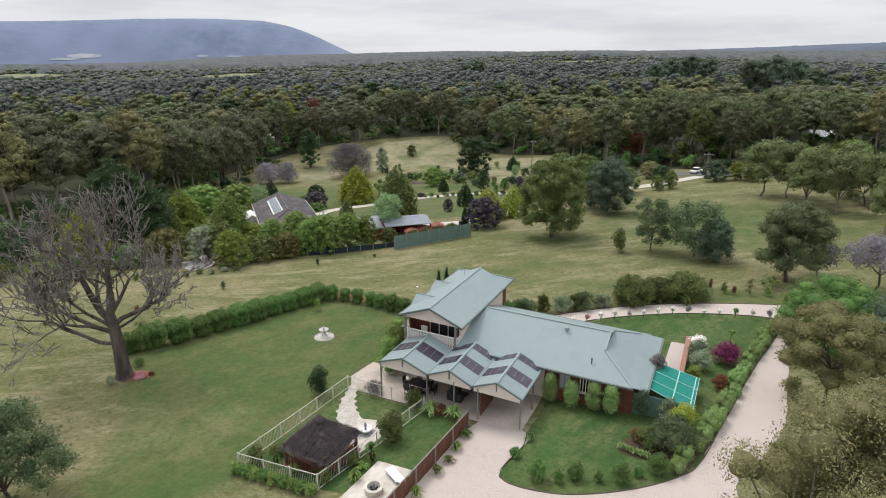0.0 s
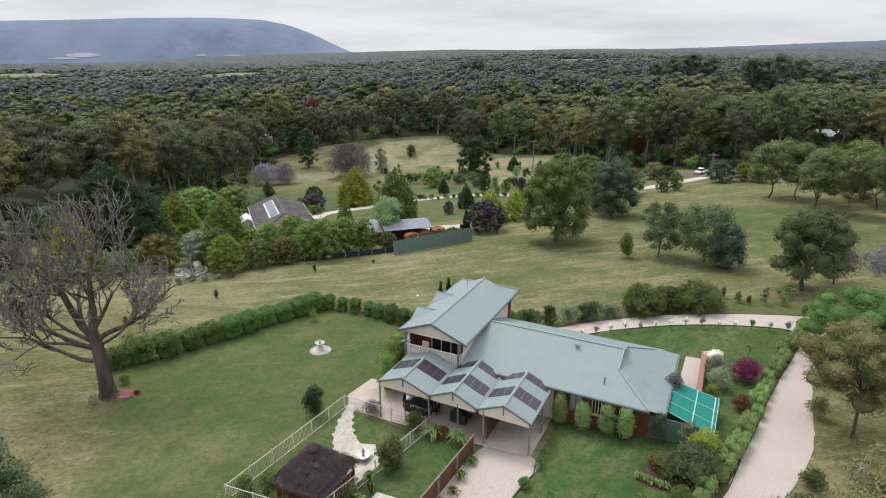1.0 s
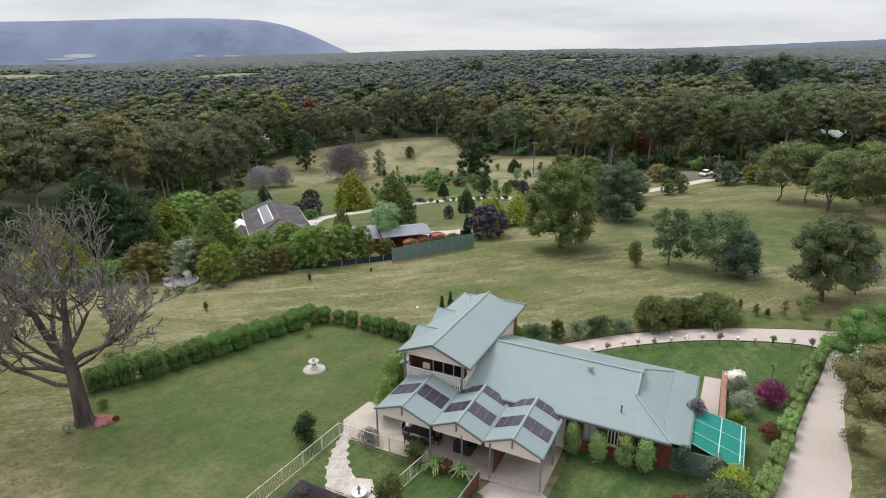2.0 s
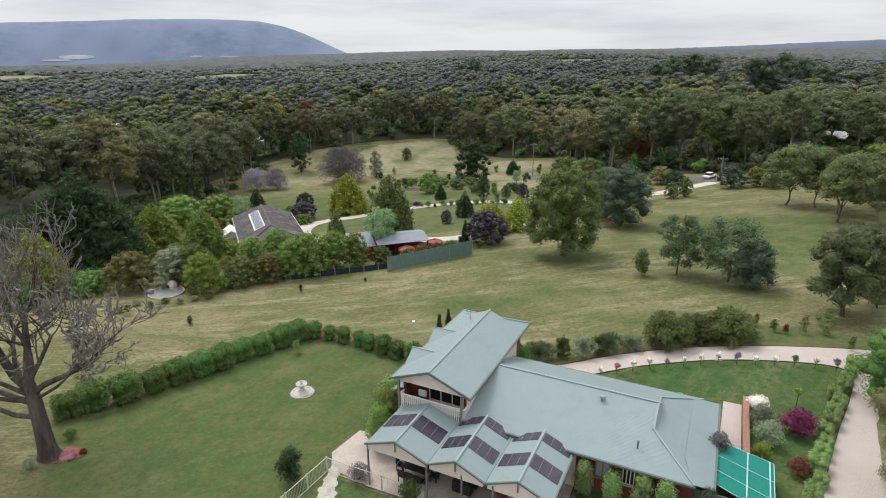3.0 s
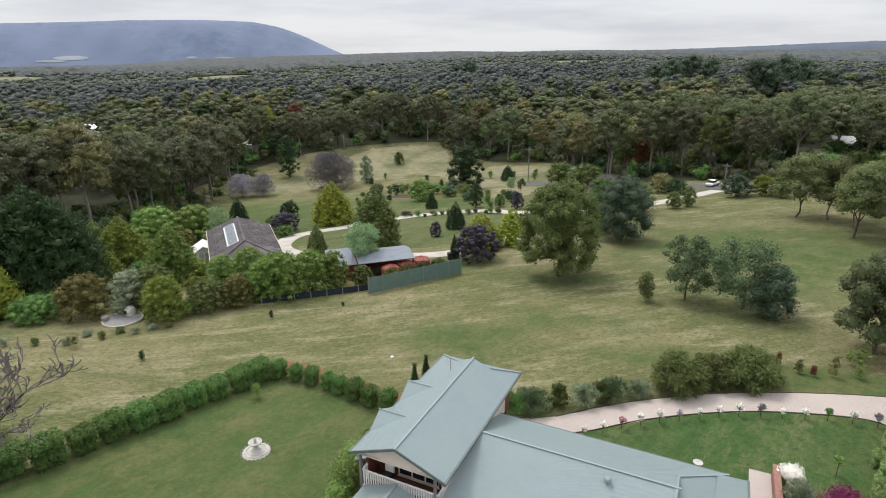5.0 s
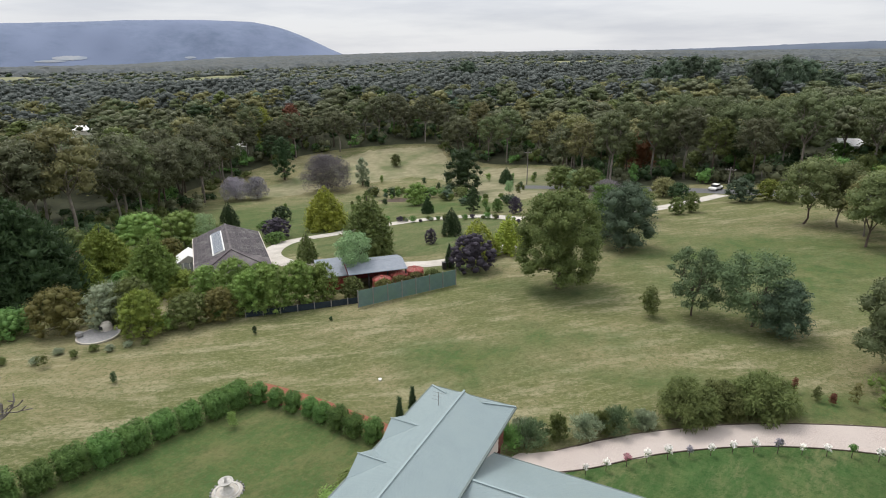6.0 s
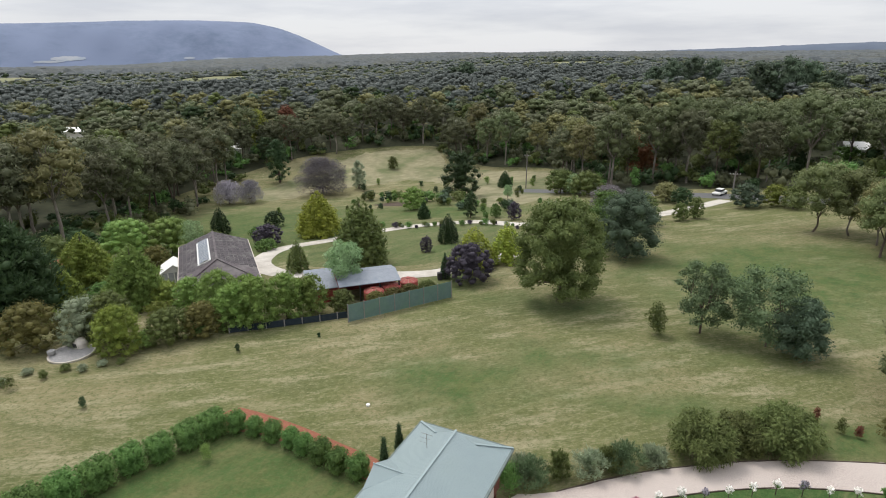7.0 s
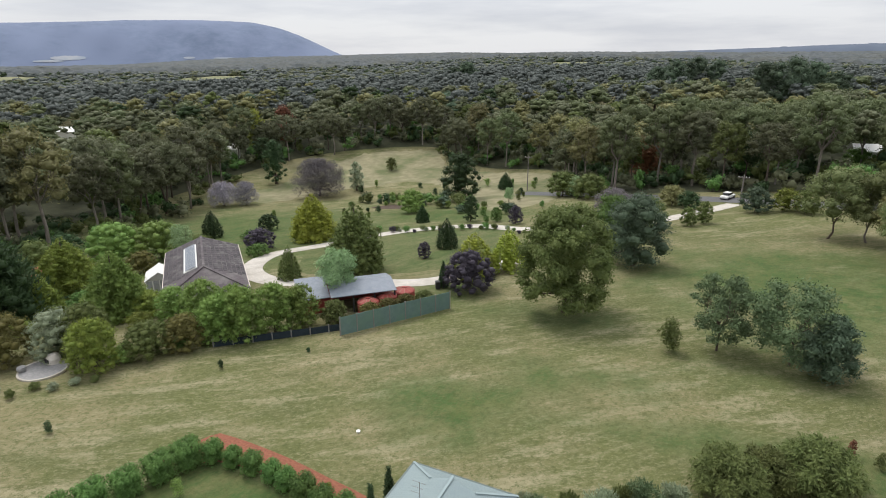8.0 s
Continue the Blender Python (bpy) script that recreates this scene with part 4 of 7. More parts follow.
def mountain(name, profile, reach, depth, mat, label, base, fields=()):
    """A range seen along a bearing: profile of (bearing right of the heading, height); fields: (bearing, share of the rise, half width, half share)."""
    bs = np.arange(profile[0][0], profile[-1][0] + 0.01, 0.15)
    hs = np.interp(bs, [p[0] for p in profile], [p[1] for p in profile])
    hs = np.convolve(np.pad(hs, 4, mode="edge"), np.ones(9) / 9, "valid")
    rough = np.random.default_rng(6)
    crest = np.convolve(rough.normal(size=len(bs) + 2), np.ones(3) / 3, "valid") * 2.5

    def at(i, s):
        th = radians(HEAD - bs[i])
        spur = math.sin(bs[i] * 0.8 + s * 5) * 0.5 + math.sin(bs[i] * 1.7 - s * 7) * 0.3
        r = reach + depth * s + 40 * spur * (1 - s) * s * 4
        return (-4 - math.sin(th) * r, 8 + math.cos(th) * r, base + (hs[i] - base) * math.sin(min(1.0, s * 1.18) * math.pi / 2) + crest[i] * s ** 8)

    n, steps = len(bs), 18
    vs = [at(i, j / steps) for j in range(steps + 1) for i in range(n)]
    fs = [(j * n + i, j * n + i + 1, (j + 1) * n + i + 1, (j + 1) * n + i) for j in range(steps) for i in range(n - 1)]
    for b0, s0, bw, sw in fields:
        sel = [i for i in range(n) if abs(bs[i] - b0) < bw]
        pts = []
        for i in sel:
            k = math.sqrt(max(0.02, 1 - ((bs[i] - b0) / bw) ** 2)) * sw
            for e in (-k * rough.uniform(0.75, 1.0), k * rough.uniform(0.75, 1.0)):
                x, y, z = at(i, max(0.005, s0 + e))
                pts.append((x + 3 * math.sin(radians(HEAD)), y - 3 * math.cos(radians(HEAD)), z + 0.5))
        link_ = [(2 * i, 2 * i + 2, 2 * i + 3, 2 * i + 1) for i in range(len(sel) - 1)]
        tagged(link("backdrop_field", raw_mesh("backdrop_field", pts, link_, [M_HAZE_FIELD], True)), "cleared paddock at the mountain's foot, pale with distance", "field", kind="structure")
    return tagged(link(name, raw_mesh(name, vs, fs, [mat], True)), label, "mountain", kind="structure")


# paddock colour paled and blued to include the haze before it
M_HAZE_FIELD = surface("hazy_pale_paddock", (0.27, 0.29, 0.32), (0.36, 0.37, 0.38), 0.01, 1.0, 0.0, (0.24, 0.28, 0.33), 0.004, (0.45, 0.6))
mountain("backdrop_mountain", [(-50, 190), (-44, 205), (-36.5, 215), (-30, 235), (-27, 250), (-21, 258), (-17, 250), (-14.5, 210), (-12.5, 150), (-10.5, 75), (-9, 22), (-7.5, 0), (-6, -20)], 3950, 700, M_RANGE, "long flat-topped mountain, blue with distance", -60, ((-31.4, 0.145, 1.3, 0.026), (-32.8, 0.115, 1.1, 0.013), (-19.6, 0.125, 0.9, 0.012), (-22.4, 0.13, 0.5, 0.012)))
mountain("backdrop_range", [(4, -10), (9, 18), (14, 34), (20, 48), (24, 56), (29, 70), (34, 84), (40, 92), (50, 95)], 4150, 500, M_RANGE_NEAR, "low forested range on the skyline, dark blue with distance", -30)


# ---- main house ----
FLOOR = -2.6


def wpart(name, bm, material, parent, label=""):
    """A part built in world coordinates."""
    ob = part(name, bm, material, parent, label)
    up = parent
    m = Matrix.Identity(4)
    while up is not None:
        m = up.matrix_basis @ m if up.parent is None else m
        up = up.parent
    ob.matrix_parent_inverse = m.inverted()
    return ob


def wsub(name, bm, material, parent, label=""):
    """A sub-part in world coordinates, under a part that was itself built by wpart."""
    return part(name, bm, material, parent, label)


house = thing("house", -13, 41, FLOOR, "red brick and cream two-storey house with grey-green sheet metal roofs", "house")

# roofs
EAVE, RIDGE = 0.25, 2.0
main_roof = wpart("main_roof", slab(bmesh.new(), [(-17.1, 36.95, EAVE), (-3.4, 36.95, EAVE), (-6, 39.7, 1.3), (-6, 41.5, RIDGE), (-17.1, 41.5, RIDGE)], 0.07), M_ROOF_X, house, "grey-green corrugated roof")
wsub("north_slope", slab(bmesh.new(), [(-17.1, 41.5, RIDGE), (-6, 41.5, RIDGE), (-6, 43.3, 1.3), (-3.4, 46.05, EAVE), (-17.1, 46.05, EAVE)], 0.07), M_ROOF_X, main_roof)
wsub("hip_end", slab(bmesh.new(), [(-3.4, 36.95, EAVE), (-3.4, 46.05, EAVE), (-6, 43.3, 1.3), (-6, 39.7, 1.3)], 0.07), M_ROOF_Y, main_roof)
bm = bmesh.new()
slab(bm, [(-4.05, 38.75, 0.57), (-2.45, 37.35, 0.02), (-2.45, 46.3, 0.02), (-4.05, 45.4, 0.57)], 0.05)
slab(bm, [(-4.05, 38.75, 0.57), (-3.5, 37.0, 0.27), (-2.45, 37.35, 0.02)], 0.05)
wsub("verandah_slope", bm, M_ROOF_Y, main_roof)
bm = bmesh.new()
upright(bm, ((-6.0, 39.75, 1.28), (-6.0, 43.25, 1.28), (-6.0, 41.5, 1.96)), 0, 0.05)
wsub("gablet", bm, M_GUTTER, main_roof)
for a, b in (((-17.1, 41.5, RIDGE + 0.03), (-5.75, 41.5, RIDGE + 0.03)), ((-6, 39.7, 1.33), (-3.4, 36.95, 0.28)), ((-6, 43.3, 1.33), (-3.4, 46.05, 0.28)), ((-5.95, 41.5, RIDGE + 0.03), (-5.95, 39.6, 1.33)), ((-5.95, 41.5, RIDGE + 0.03), (-5.95, 43.4, 1.33))):
    wsub("ridge_cap", beam(bmesh.new(), a, b, 0.13, 0.04), M_RIDGE, main_roof)
for a, b in (((-17.1, 36.9, 0.17), (-3.35, 36.9, 0.17)), ((-2.4, 37.3, -0.04), (-2.4, 46.35, -0.04)), ((-17.1, 46.1, 0.17), (-3.4, 46.1, 0.17))):
    wsub("gutter", beam(bmesh.new(), a, b, 0.13, 0.13), M_GUTTER, main_roof)
vent = wpart("roof_vent", lathe(bmesh.new(), [(0.1, 1.55), (0.1, 1.84), (0.17, 1.87), (0.2, 1.95), (0.16, 2.05), (0.06, 2.1)], 14, (-9.2, 40.7)), M_RIDGE, house, "round pale roof ventilator")
wpart("roof_pipe", lathe(bmesh.new(), [(0.05, 0.6), (0.05, 1.15), (0.08, 1.17), (0.08, 1.22)], 10, (-6.6, 38.2)), M_GUTTER, house)

UE, UR = 2.1, 3.22
upper_roof = wpart("upper_roof", slab(bmesh.new(), [(-19.4, 36.65, UR), (-16.55, 36.65, UE), (-16.55, 48.45, UE), (-18.2, 47.1, 2.75), (-19.4, 47.1, UR)], 0.07), M_ROOF_Y, house, "grey-green corrugated roof")
wsub("west_slope", slab(bmesh.new(), [(-22.25, 36.65, UE), (-19.4, 36.65, UR), (-19.4, 47.1, UR), (-20.6, 47.1, 2.75), (-22.25, 48.45, UE)], 0.07), M_ROOF_Y, upper_roof)
wsub("hip_end", slab(bmesh.new(), [(-16.55, 48.45, UE), (-22.25, 48.45, UE), (-20.6, 47.1, 2.75), (-18.2, 47.1, 2.75)], 0.07), M_ROOF_X, upper_roof)
bm = bmesh.new()
upright(bm, ((-18.2, 47.06, 2.73), (-20.6, 47.06, 2.73), (-19.4, 47.06, 3.18)), 1, -0.05)
wsub("gablet", bm, M_CREAM, upper_roof)
for a, b in (((-19.4, 36.6, UR + 0.03), (-19.4, 47.2, UR + 0.03)), ((-18.2, 47.1, 2.78), (-16.5, 48.5, 2.12)), ((-20.6, 47.1, 2.78), (-22.3, 48.5, 2.12))):
    wsub("ridge_cap", beam(bmesh.new(), a, b, 0.13, 0.04), M_RIDGE, upper_roof)
for a, b in (((-16.5, 36.6, 2.03), (-16.5, 48.5, 2.03)), ((-22.3, 36.6, 2.03), (-22.3, 48.5, 2.03)), ((-22.3, 48.5, 2.03), (-16.5, 48.5, 2.03))):
    wsub("gutter", beam(bmesh.new(), a, b, 0.13, 0.13), M_GUTTER, upper_roof)
for a, b in (((-22.3, 36.62, 2.07), (-19.4, 36.62, 3.2)), ((-19.4, 36.62, 3.2), (-16.5, 36.62, 2.07))):
    wsub("barge_board", beam(bmesh.new(), a, b, 0.06, 0.16), M_GUTTER, upper_roof)
for yc in (40.0, 43.45):
    dormer = wpart("dormer", slab(bmesh.new(), [(-22.4, yc, 2.72), (-20.6, yc, 2.72), (-22.3, yc - 1.3, 2.1)], 0.05), M_ROOF_X, house)
    wsub("dormer_slope", slab(bmesh.new(), [(-20.6, yc, 2.72), (-22.4, yc, 2.72), (-22.3, yc + 1.3, 2.1)], 0.05), M_ROOF_X, dormer)
    wsub("ridge_cap", beam(bmesh.new(), (-22.45, yc, 2.75), (-20.5, yc, 2.745), 0.06, 0.03), M_RIDGE, dormer)
    bm = bmesh.new()
    slab(bm, [(-23.5, yc - 1.5, -0.25), (-21.6, yc - 1.5, 0.75), (-21.6, yc + 1.5, 0.75), (-23.5, yc + 1.5, -0.25)], 0.06)
    awning = wpart("bay_roof", bm, M_ROOF_Y, house)
    wsub("fascia", beam(bmesh.new(), (-23.5, yc - 1.55, -0.33), (-23.5, yc + 1.55, -0.33), 0.05, 0.18), M_WHITE, awning)
    wpart("bay_window", boxed(-23.1, yc - 1.2, FLOOR - 0.9, -21.6, yc + 1.2, -0.3), M_CREAM, house)

# walls
def wall_x(name, x0, x1, y, z0, z1, mat, holes=(), thick=0.14):
    """A wall along x with openings (x0, z0, x1, z1) cut through it."""
    bm = bmesh.new()
    at = x0
    for a, c, b, d in sorted(holes):
        if a - at > 0.01:
            box(bm, at, y, z0, a, y + thick, z1)
        box(bm, a, y, z0, b, y + thick, c)
        if z1 - d > 0.01:
            box(bm, a, y, d, b, y + thick, z1)
        at = b
    box(bm, at, y, z0, x1, y + thick, z1)
    return wpart(name, bm, mat, house)


def window_x(x0, z0, x1, z1, y, panes, glass, frame_mat, label):
    bm = bmesh.new()
    t = 0.07
    box(bm, x0, y, z0, x1, y + 0.09, z0 + t)
    box(bm, x0, y, z1 - t, x1, y + 0.09, z1)
    for i in range(panes + 1):
        xc = x0 + (x1 - x0 - t) * i / panes
        box(bm, xc, y, z0 + t, xc + t, y + 0.09, z1 - t)
    win = wpart("window", boxed(x0 - 0.05, y - 0.05, z0 - 0.08, x1 + 0.05, y + 0.06, z0), frame_mat, house, label)
    wsub("window_frame", bm, frame_mat, win)
    for i in range(panes):
        w = (x1 - x0 - t) / panes
        wsub("pane", boxed(x0 + w * i + t, y + 0.04, z0 + t, x0 + w * (i + 1), y + 0.055, z1 - t), glass, win)
    return win


S = 37.5
wins = [(-8.75, -1.5, -7.9, -0.2), (-7.2, -1.45, -6.5, -0.2)]
wall_x("south_wall", -9.9, -3.5, S, FLOOR - 0.3, 0.2, M_BRICK, wins)
window_x(-8.75, -1.5, -7.9, -0.2, S + 0.03, 2, M_BLIND, M_STEEL, "window with a closed grey blind")
window_x(-7.2, -1.45, -6.5, -0.2, S + 0.03, 3, M_GLASS, M_CREAM, "narrow timber window with cream mullions")
wall_x("carport_wall", -21.6, -9.9, S - 0.05, FLOOR - 0.3, 0.35, M_CREAM, [(-20.6, -2.5, -18.8, -0.5), (-16.3, -2.55, -14.9, -0.5)])
window_x(-20.6, -2.5, -18.8, -0.5, S, 2, M_GLASS, M_WHITE, "sliding glass door onto the terrace")
window_x(-16.3, -2.55, -14.9, -0.5, S, 2, M_GLASS, M_WHITE, "glazed door under the carport")
wpart("north_wall", boxed(-21.6, 45.4, FLOOR - 1.5, -3.5, 45.55, 0.2), M_BRICK, house)
wpart("east_wall", boxed(-3.5, 37.5, FLOOR - 0.3, -3.36, 45.55, 0.2), M_BRICK, house)
wpart("west_wall", boxed(-21.74, 37.45, FLOOR - 1.5, -21.6, 47.8, 2.05), M_BRICK, house)
wpart("upper_east_wall", boxed(-17.15, 37.6, -0.2, -17.0, 46.9, 2.1), M_CREAM, house, "cream weatherboard wall")
wpart("upper_east_wall", boxed(-17.16, 46.9, -0.2, -17.0, 47.8, 2.1), M_BRICK, house)
wpart("upper_north_wall", boxed(-21.6, 47.65, FLOOR - 1.5, -17.16, 47.8, 2.05), M_BRICK, house)
wpart("ceiling_lining", boxed(-22.2, 36.8, 2.0, -16.7, 48.3, 2.03), M_CREAM, house)
wall_x("balcony_wall", -21.6, -17.15, 38.4, -0.1, 2.0, M_BRICK, [(-20.3, -0.05, -17.7, 1.75)])
window_x(-20.3, -0.02, -17.7, 1.75, 38.43, 3, M_GLASS, M_CREAM, "three-panel sliding glass door onto the balcony")
bm = bmesh.new()
upright(bm, ((-22.05, 36.95, 2.0), (-16.75, 36.95, 2.0), (-16.75, 36.95, 2.1), (-19.4, 36.95, 3.12), (-22.05, 36.95, 2.1)), 1, 0.05)
wpart("gable_panel", bm, M_CREAM, house, "cream gable infill")
balcony = wpart("balcony", boxed(-21.7, 36.95, -0.28, -17.0, 39.2, -0.08), M_TIMBER, house, "timber balcony with white balusters")
wsub("fascia", boxed(-21.75, 36.9, -0.3, -16.95, 36.95, -0.05), M_WHITE, balcony)
wsub("top_rail", beam(bmesh.new(), (-21.7, 36.95, 0.92), (-17.05, 36.95, 0.92), 0.09, 0.06), M_WHITE, balcony)
wsub("top_rail", beam(bmesh.new(), (-17.05, 36.95, 0.92), (-17.05, 39.2, 0.92), 0.09, 0.06), M_WHITE, balcony)
wsub("top_rail", beam(bmesh.new(), (-21.7, 36.95, 0.92), (-21.7, 39.2, 0.92), 0.09, 0.06), M_WHITE, balcony)
bal = bmesh.new()
box(bal, -0.035, -0.02, 0, 0.035, 0.02, 0.95)
bal_me = bpy.data.meshes.new("baluster")
bal.to_mesh(bal_me)
bal.free()
bal_me.materials.append(M_WHITE)
for i in range(31):
    link("baluster", bal_me, balcony, Matrix.Translation((-21.62 + 0.15 * i, 36.95, -0.06)))
for i in range(13):
    link("baluster", bal_me, balcony, Matrix.Translation((-17.05, 37.1 + 0.16 * i, -0.06)) @ Matrix.Rotation(math.pi / 2, 4, "Z"))
    link("baluster", bal_me, balcony, Matrix.Translation((-21.7, 37.1 + 0.16 * i, -0.06)) @ Matrix.Rotation(math.pi / 2, 4, "Z"))
for x in (-21.8, -17.2):
    wsub("post", boxed(x - 0.07, 36.88, -2.6, x + 0.07, 37.02, 2.02), M_STEEL, balcony)
for o in balcony.children:
    if o.name.startswith("baluster"):
        o.matrix_parent_inverse = Matrix.Identity(4)

antenna = thing("tv_antenna", -20.4, 45.6, 2.82, "thin grey television antenna on the roof", "antenna")
wpart("mast", beam(bmesh.new(), (-20.4, 45.6, 2.8), (-20.4, 45.6, 3.75), 0.025, 0.025), M_STEEL, antenna)
for i, (z, l) in enumerate(((3.72, 0.36), (3.6, 0.3), (3.5, 0.24))):
    wpart("element", beam(bmesh.new(), (-20.4 - l, 45.6 - 0.2 * i, z), (-20.4 + l, 45.6 - 0.2 * i, z), 0.014, 0.014), M_STEEL, antenna)
armchair = thing("balcony_chair", -20.6, 37.75, -0.08, "white cushioned outdoor chair on the balcony", "chair")
wpart("seat", boxed(-20.9, 37.45, 0.1, -20.3, 38.05, 0.35, bevel=0.05), M_DARK, armchair)
bm = boxed(-20.9, 37.95, 0.35, -20.3, 38.1, 0.85, bevel=0.05)
wpart("cushion", bm, M_WHITE, armchair, "white cushion")

# carports
def carport(x0, x1, back, strips, label):
    ob = thing("carport", (x0 + x1) / 2, 32.6, FLOOR, label, "carport", "three gabled carports")
    xm, e, a, f = (x0 + x1) / 2, 0.0, 0.8, 32.45
    for side, (u, w) in (("west", (x0, xm)), ("east", (x1, xm))):
        pts = [(u, f, e), (w, f, a), (w, back, a), (u, back, e)]
        roof = wpart("roof_sheet", slab(bmesh.new(), pts if side == "east" else pts[::-1], 0.05), M_ROOF_Y, ob)
        for s0, s1 in strips:
            k0, k1 = 0.06, 0.93
            z = lambda k: e + (a - e) * k + 0.035
            xx = lambda k: u + (w - u) * k
            q = [(xx(k0), s0, z(k0)), (xx(k1), s0, z(k1)), (xx(k1), s1, z(k1)), (xx(k0), s1, z(k0))]
            pan = wsub("skylight_sheet", slab(bmesh.new(), q if side == "east" else q[::-1], 0.03), M_PANEL, roof, "dark violet translucent sheet")
        for k in (0.36, 0.66):
            for s0, s1 in strips:
                wsub("joint_strip", beam(bmesh.new(), (xx(k), s0, z(k) + 0.012), (xx(k), s1, z(k) + 0.006), 0.012, 0.01), M_RIDGE, roof)
        wsub("barge_cap", beam(bmesh.new(), (u, f - 0.02, e + 0.03), (w, f - 0.02, a + 0.03), 0.1, 0.1), M_GUTTER, roof)
    wpart("ridge_cap", beam(bmesh.new(), (xm, f, a + 0.03), (xm, back, a + 0.03), 0.14, 0.04), M_RIDGE, ob)
    bm = bmesh.new()
    upright(bm, ((x0 + 0.1, f + 0.08, -0.34), (x1 - 0.1, f + 0.08, -0.34), (x1 - 0.1, f + 0.08, -0.03), (xm, f + 0.08, a - 0.06), (x0 + 0.1, f + 0.08, -0.03)), 1, 0.05)
    gp = wpart("gable_panel", bm, M_CREAM, ob, "cream gable panel")
    wsub("finial", boxed(xm - 0.04, f + 0.0, 0.1, xm + 0.04, f + 0.05, a), M_GUTTER, gp)
    wpart("valley_gutter", beam(bmesh.new(), (x1, f, -0.06), (x1, back, -0.06), 0.16, 0.12), M_GUTTER, ob)
    return ob


c1 = carport(-21.6, -17.38, 36.85, [(34.3, 35.6)], "gabled terrace roof with grey-green sheeting and dark skylights")
c2 = carport(-17.33, -13.78, 37.4, [(34.0, 35.15), (36.45, 37.25)], "gabled carport roof with grey-green sheeting and dark skylights")
c3 = carport(-13.73, -10.0, 37.4, [(34.0, 35.15), (36.45, 37.25)], "gabled carport with cream gable and steel posts")
for ob, xs in ((c1, (-21.5, -17.45)), (c2, (-15.2,)), (c3, (-13.3, -10.08))):
    for x in xs:
        wpart("post", boxed(x - 0.045, 32.53, gz(x, 32.5) - 0.1, x + 0.045, 32.62, -0.05), M_STEEL, ob)
wpart("post", boxed(-10.14, 35.3, FLOOR - 0.2, -10.02, 35.42, -0.05), M_STEEL, c3)
gate = thing("timber_gate", -13.2, 34.6, FLOOR, "dark red timber slat gate beside the carport", "gate")
for i in range(14):
    wpart("board", boxed(-13.28, 33.0 + i * 0.18, FLOOR, -13.22, 33.16 + i * 0.18, -0.85), M_BROWN_FENCE, gate)
slabf = patch("carport_floor", [(-21.7, 32.4), (-9.9, 32.3), (-9.9, 37.5), (-21.7, 37.5)], M_CONCRETE, 0.08, "pale concrete carport and terrace floor", "floor", 1.0)

# shade structure on the east side
shade = thing("shade_canopy", -0.8, 40, FLOOR, "bright green shade-mesh canopy on a pale steel frame", "canopy")
A, B, C, D = (-2.42, 42.3, -0.15), (0.72, 42.2, -0.75), (0.6, 37.4, -0.75), (-2.5, 38.2, -0.15)
wpart("mesh_panel", slab(bmesh.new(), [A, D, C, B], 0.03), M_SAIL, shade, "green shade mesh")
for k in (0.0, 0.55, 0.93, 1.0):
    p = Vector(A).lerp(Vector(B), k) + Vector((0, 0, 0.035))
    q = Vector(D).lerp(Vector(C), k) + Vector((0, 0, 0.035))
    wpart("frame_bar", beam(bmesh.new(), p, q, 0.07 if k in (0.55, 0.93) else 0.04, 0.04), M_SAIL_BAR, shade)
for k in (0.0, 0.36, 0.7, 1.0):
    p = Vector(A).lerp(Vector(D), k) + Vector((0, 0, 0.03))
    q = Vector(B).lerp(Vector(C), k) + Vector((0, 0, 0.03))
    wpart("frame_bar", beam(bmesh.new(), p, q, 0.035, 0.03), M_SAIL_BAR, shade)
for p in (B, C, (-1.0, 37.8, -0.4)):
    wpart("post", boxed(p[0] - 0.04, p[1] - 0.04, gz(p[0], p[1]) - 0.1, p[0] + 0.04, p[1] + 0.04, p[2]), M_STEEL, shade)
wpart("side_screen", boxed(-3.4, 37.62, FLOOR - 0.1, -0.3, 37.68, -0.45), M_TEAL, shade, "grey-green mesh side screen")


# ---- hedges ----
def hedge_mesh(seed, l, w, h, leaf, count, size):
    r = np.random.default_rng(seed)
    blobs = []
    for i in range(3):
        for j in range(2):
            for k in range(2):
                blobs.append(((i - 1) * l * 0.3 + r.normal() * 0.04, (j - 0.5) * w * 0.44, h * (0.28 + 0.42 * k) + r.normal() * 0.03, l * 0.25, w * 0.3, h * (0.32 - 0.05 * k)))
    return crown("foliage", r, blobs, count, size, leaf, 0.0, 0.88, (0.8, 1.06))


def hedge_row(points, meshes, name, label, group, seed, turn=None, jitter=0.08, scale=(0.9, 1.12)):
    r = np.random.default_rng(seed)
    for i, (x, y) in enumerate(points):
        a, b = points[max(0, i - 1)], points[min(len(points) - 1, i + 1)]
        ang = math.degrees(math.atan2(b[1] - a[1], b[0] - a[0]))
        x, y = x + r.normal() * jitter, y + r.normal() * jitter
        ob = thing(name, x, y, gz(x, y) - 0.03, label, "hedge", group, turn=ang + r.normal() * 4, scale=float(r.uniform(*scale)))
        link("foliage", meshes[int(r.integers(len(meshes)))], ob)


def stations(line, n):
    """n points at even steps along a plan line."""
    p = np.array(line)
    s = np.r_[0, np.cumsum(np.hypot(*np.diff(p, axis=0).T))]
    q = np.linspace(0, s[-1], n)
    return list(zip(np.interp(q, s, p[:, 0]), np.interp(q, s, p[:, 1])))


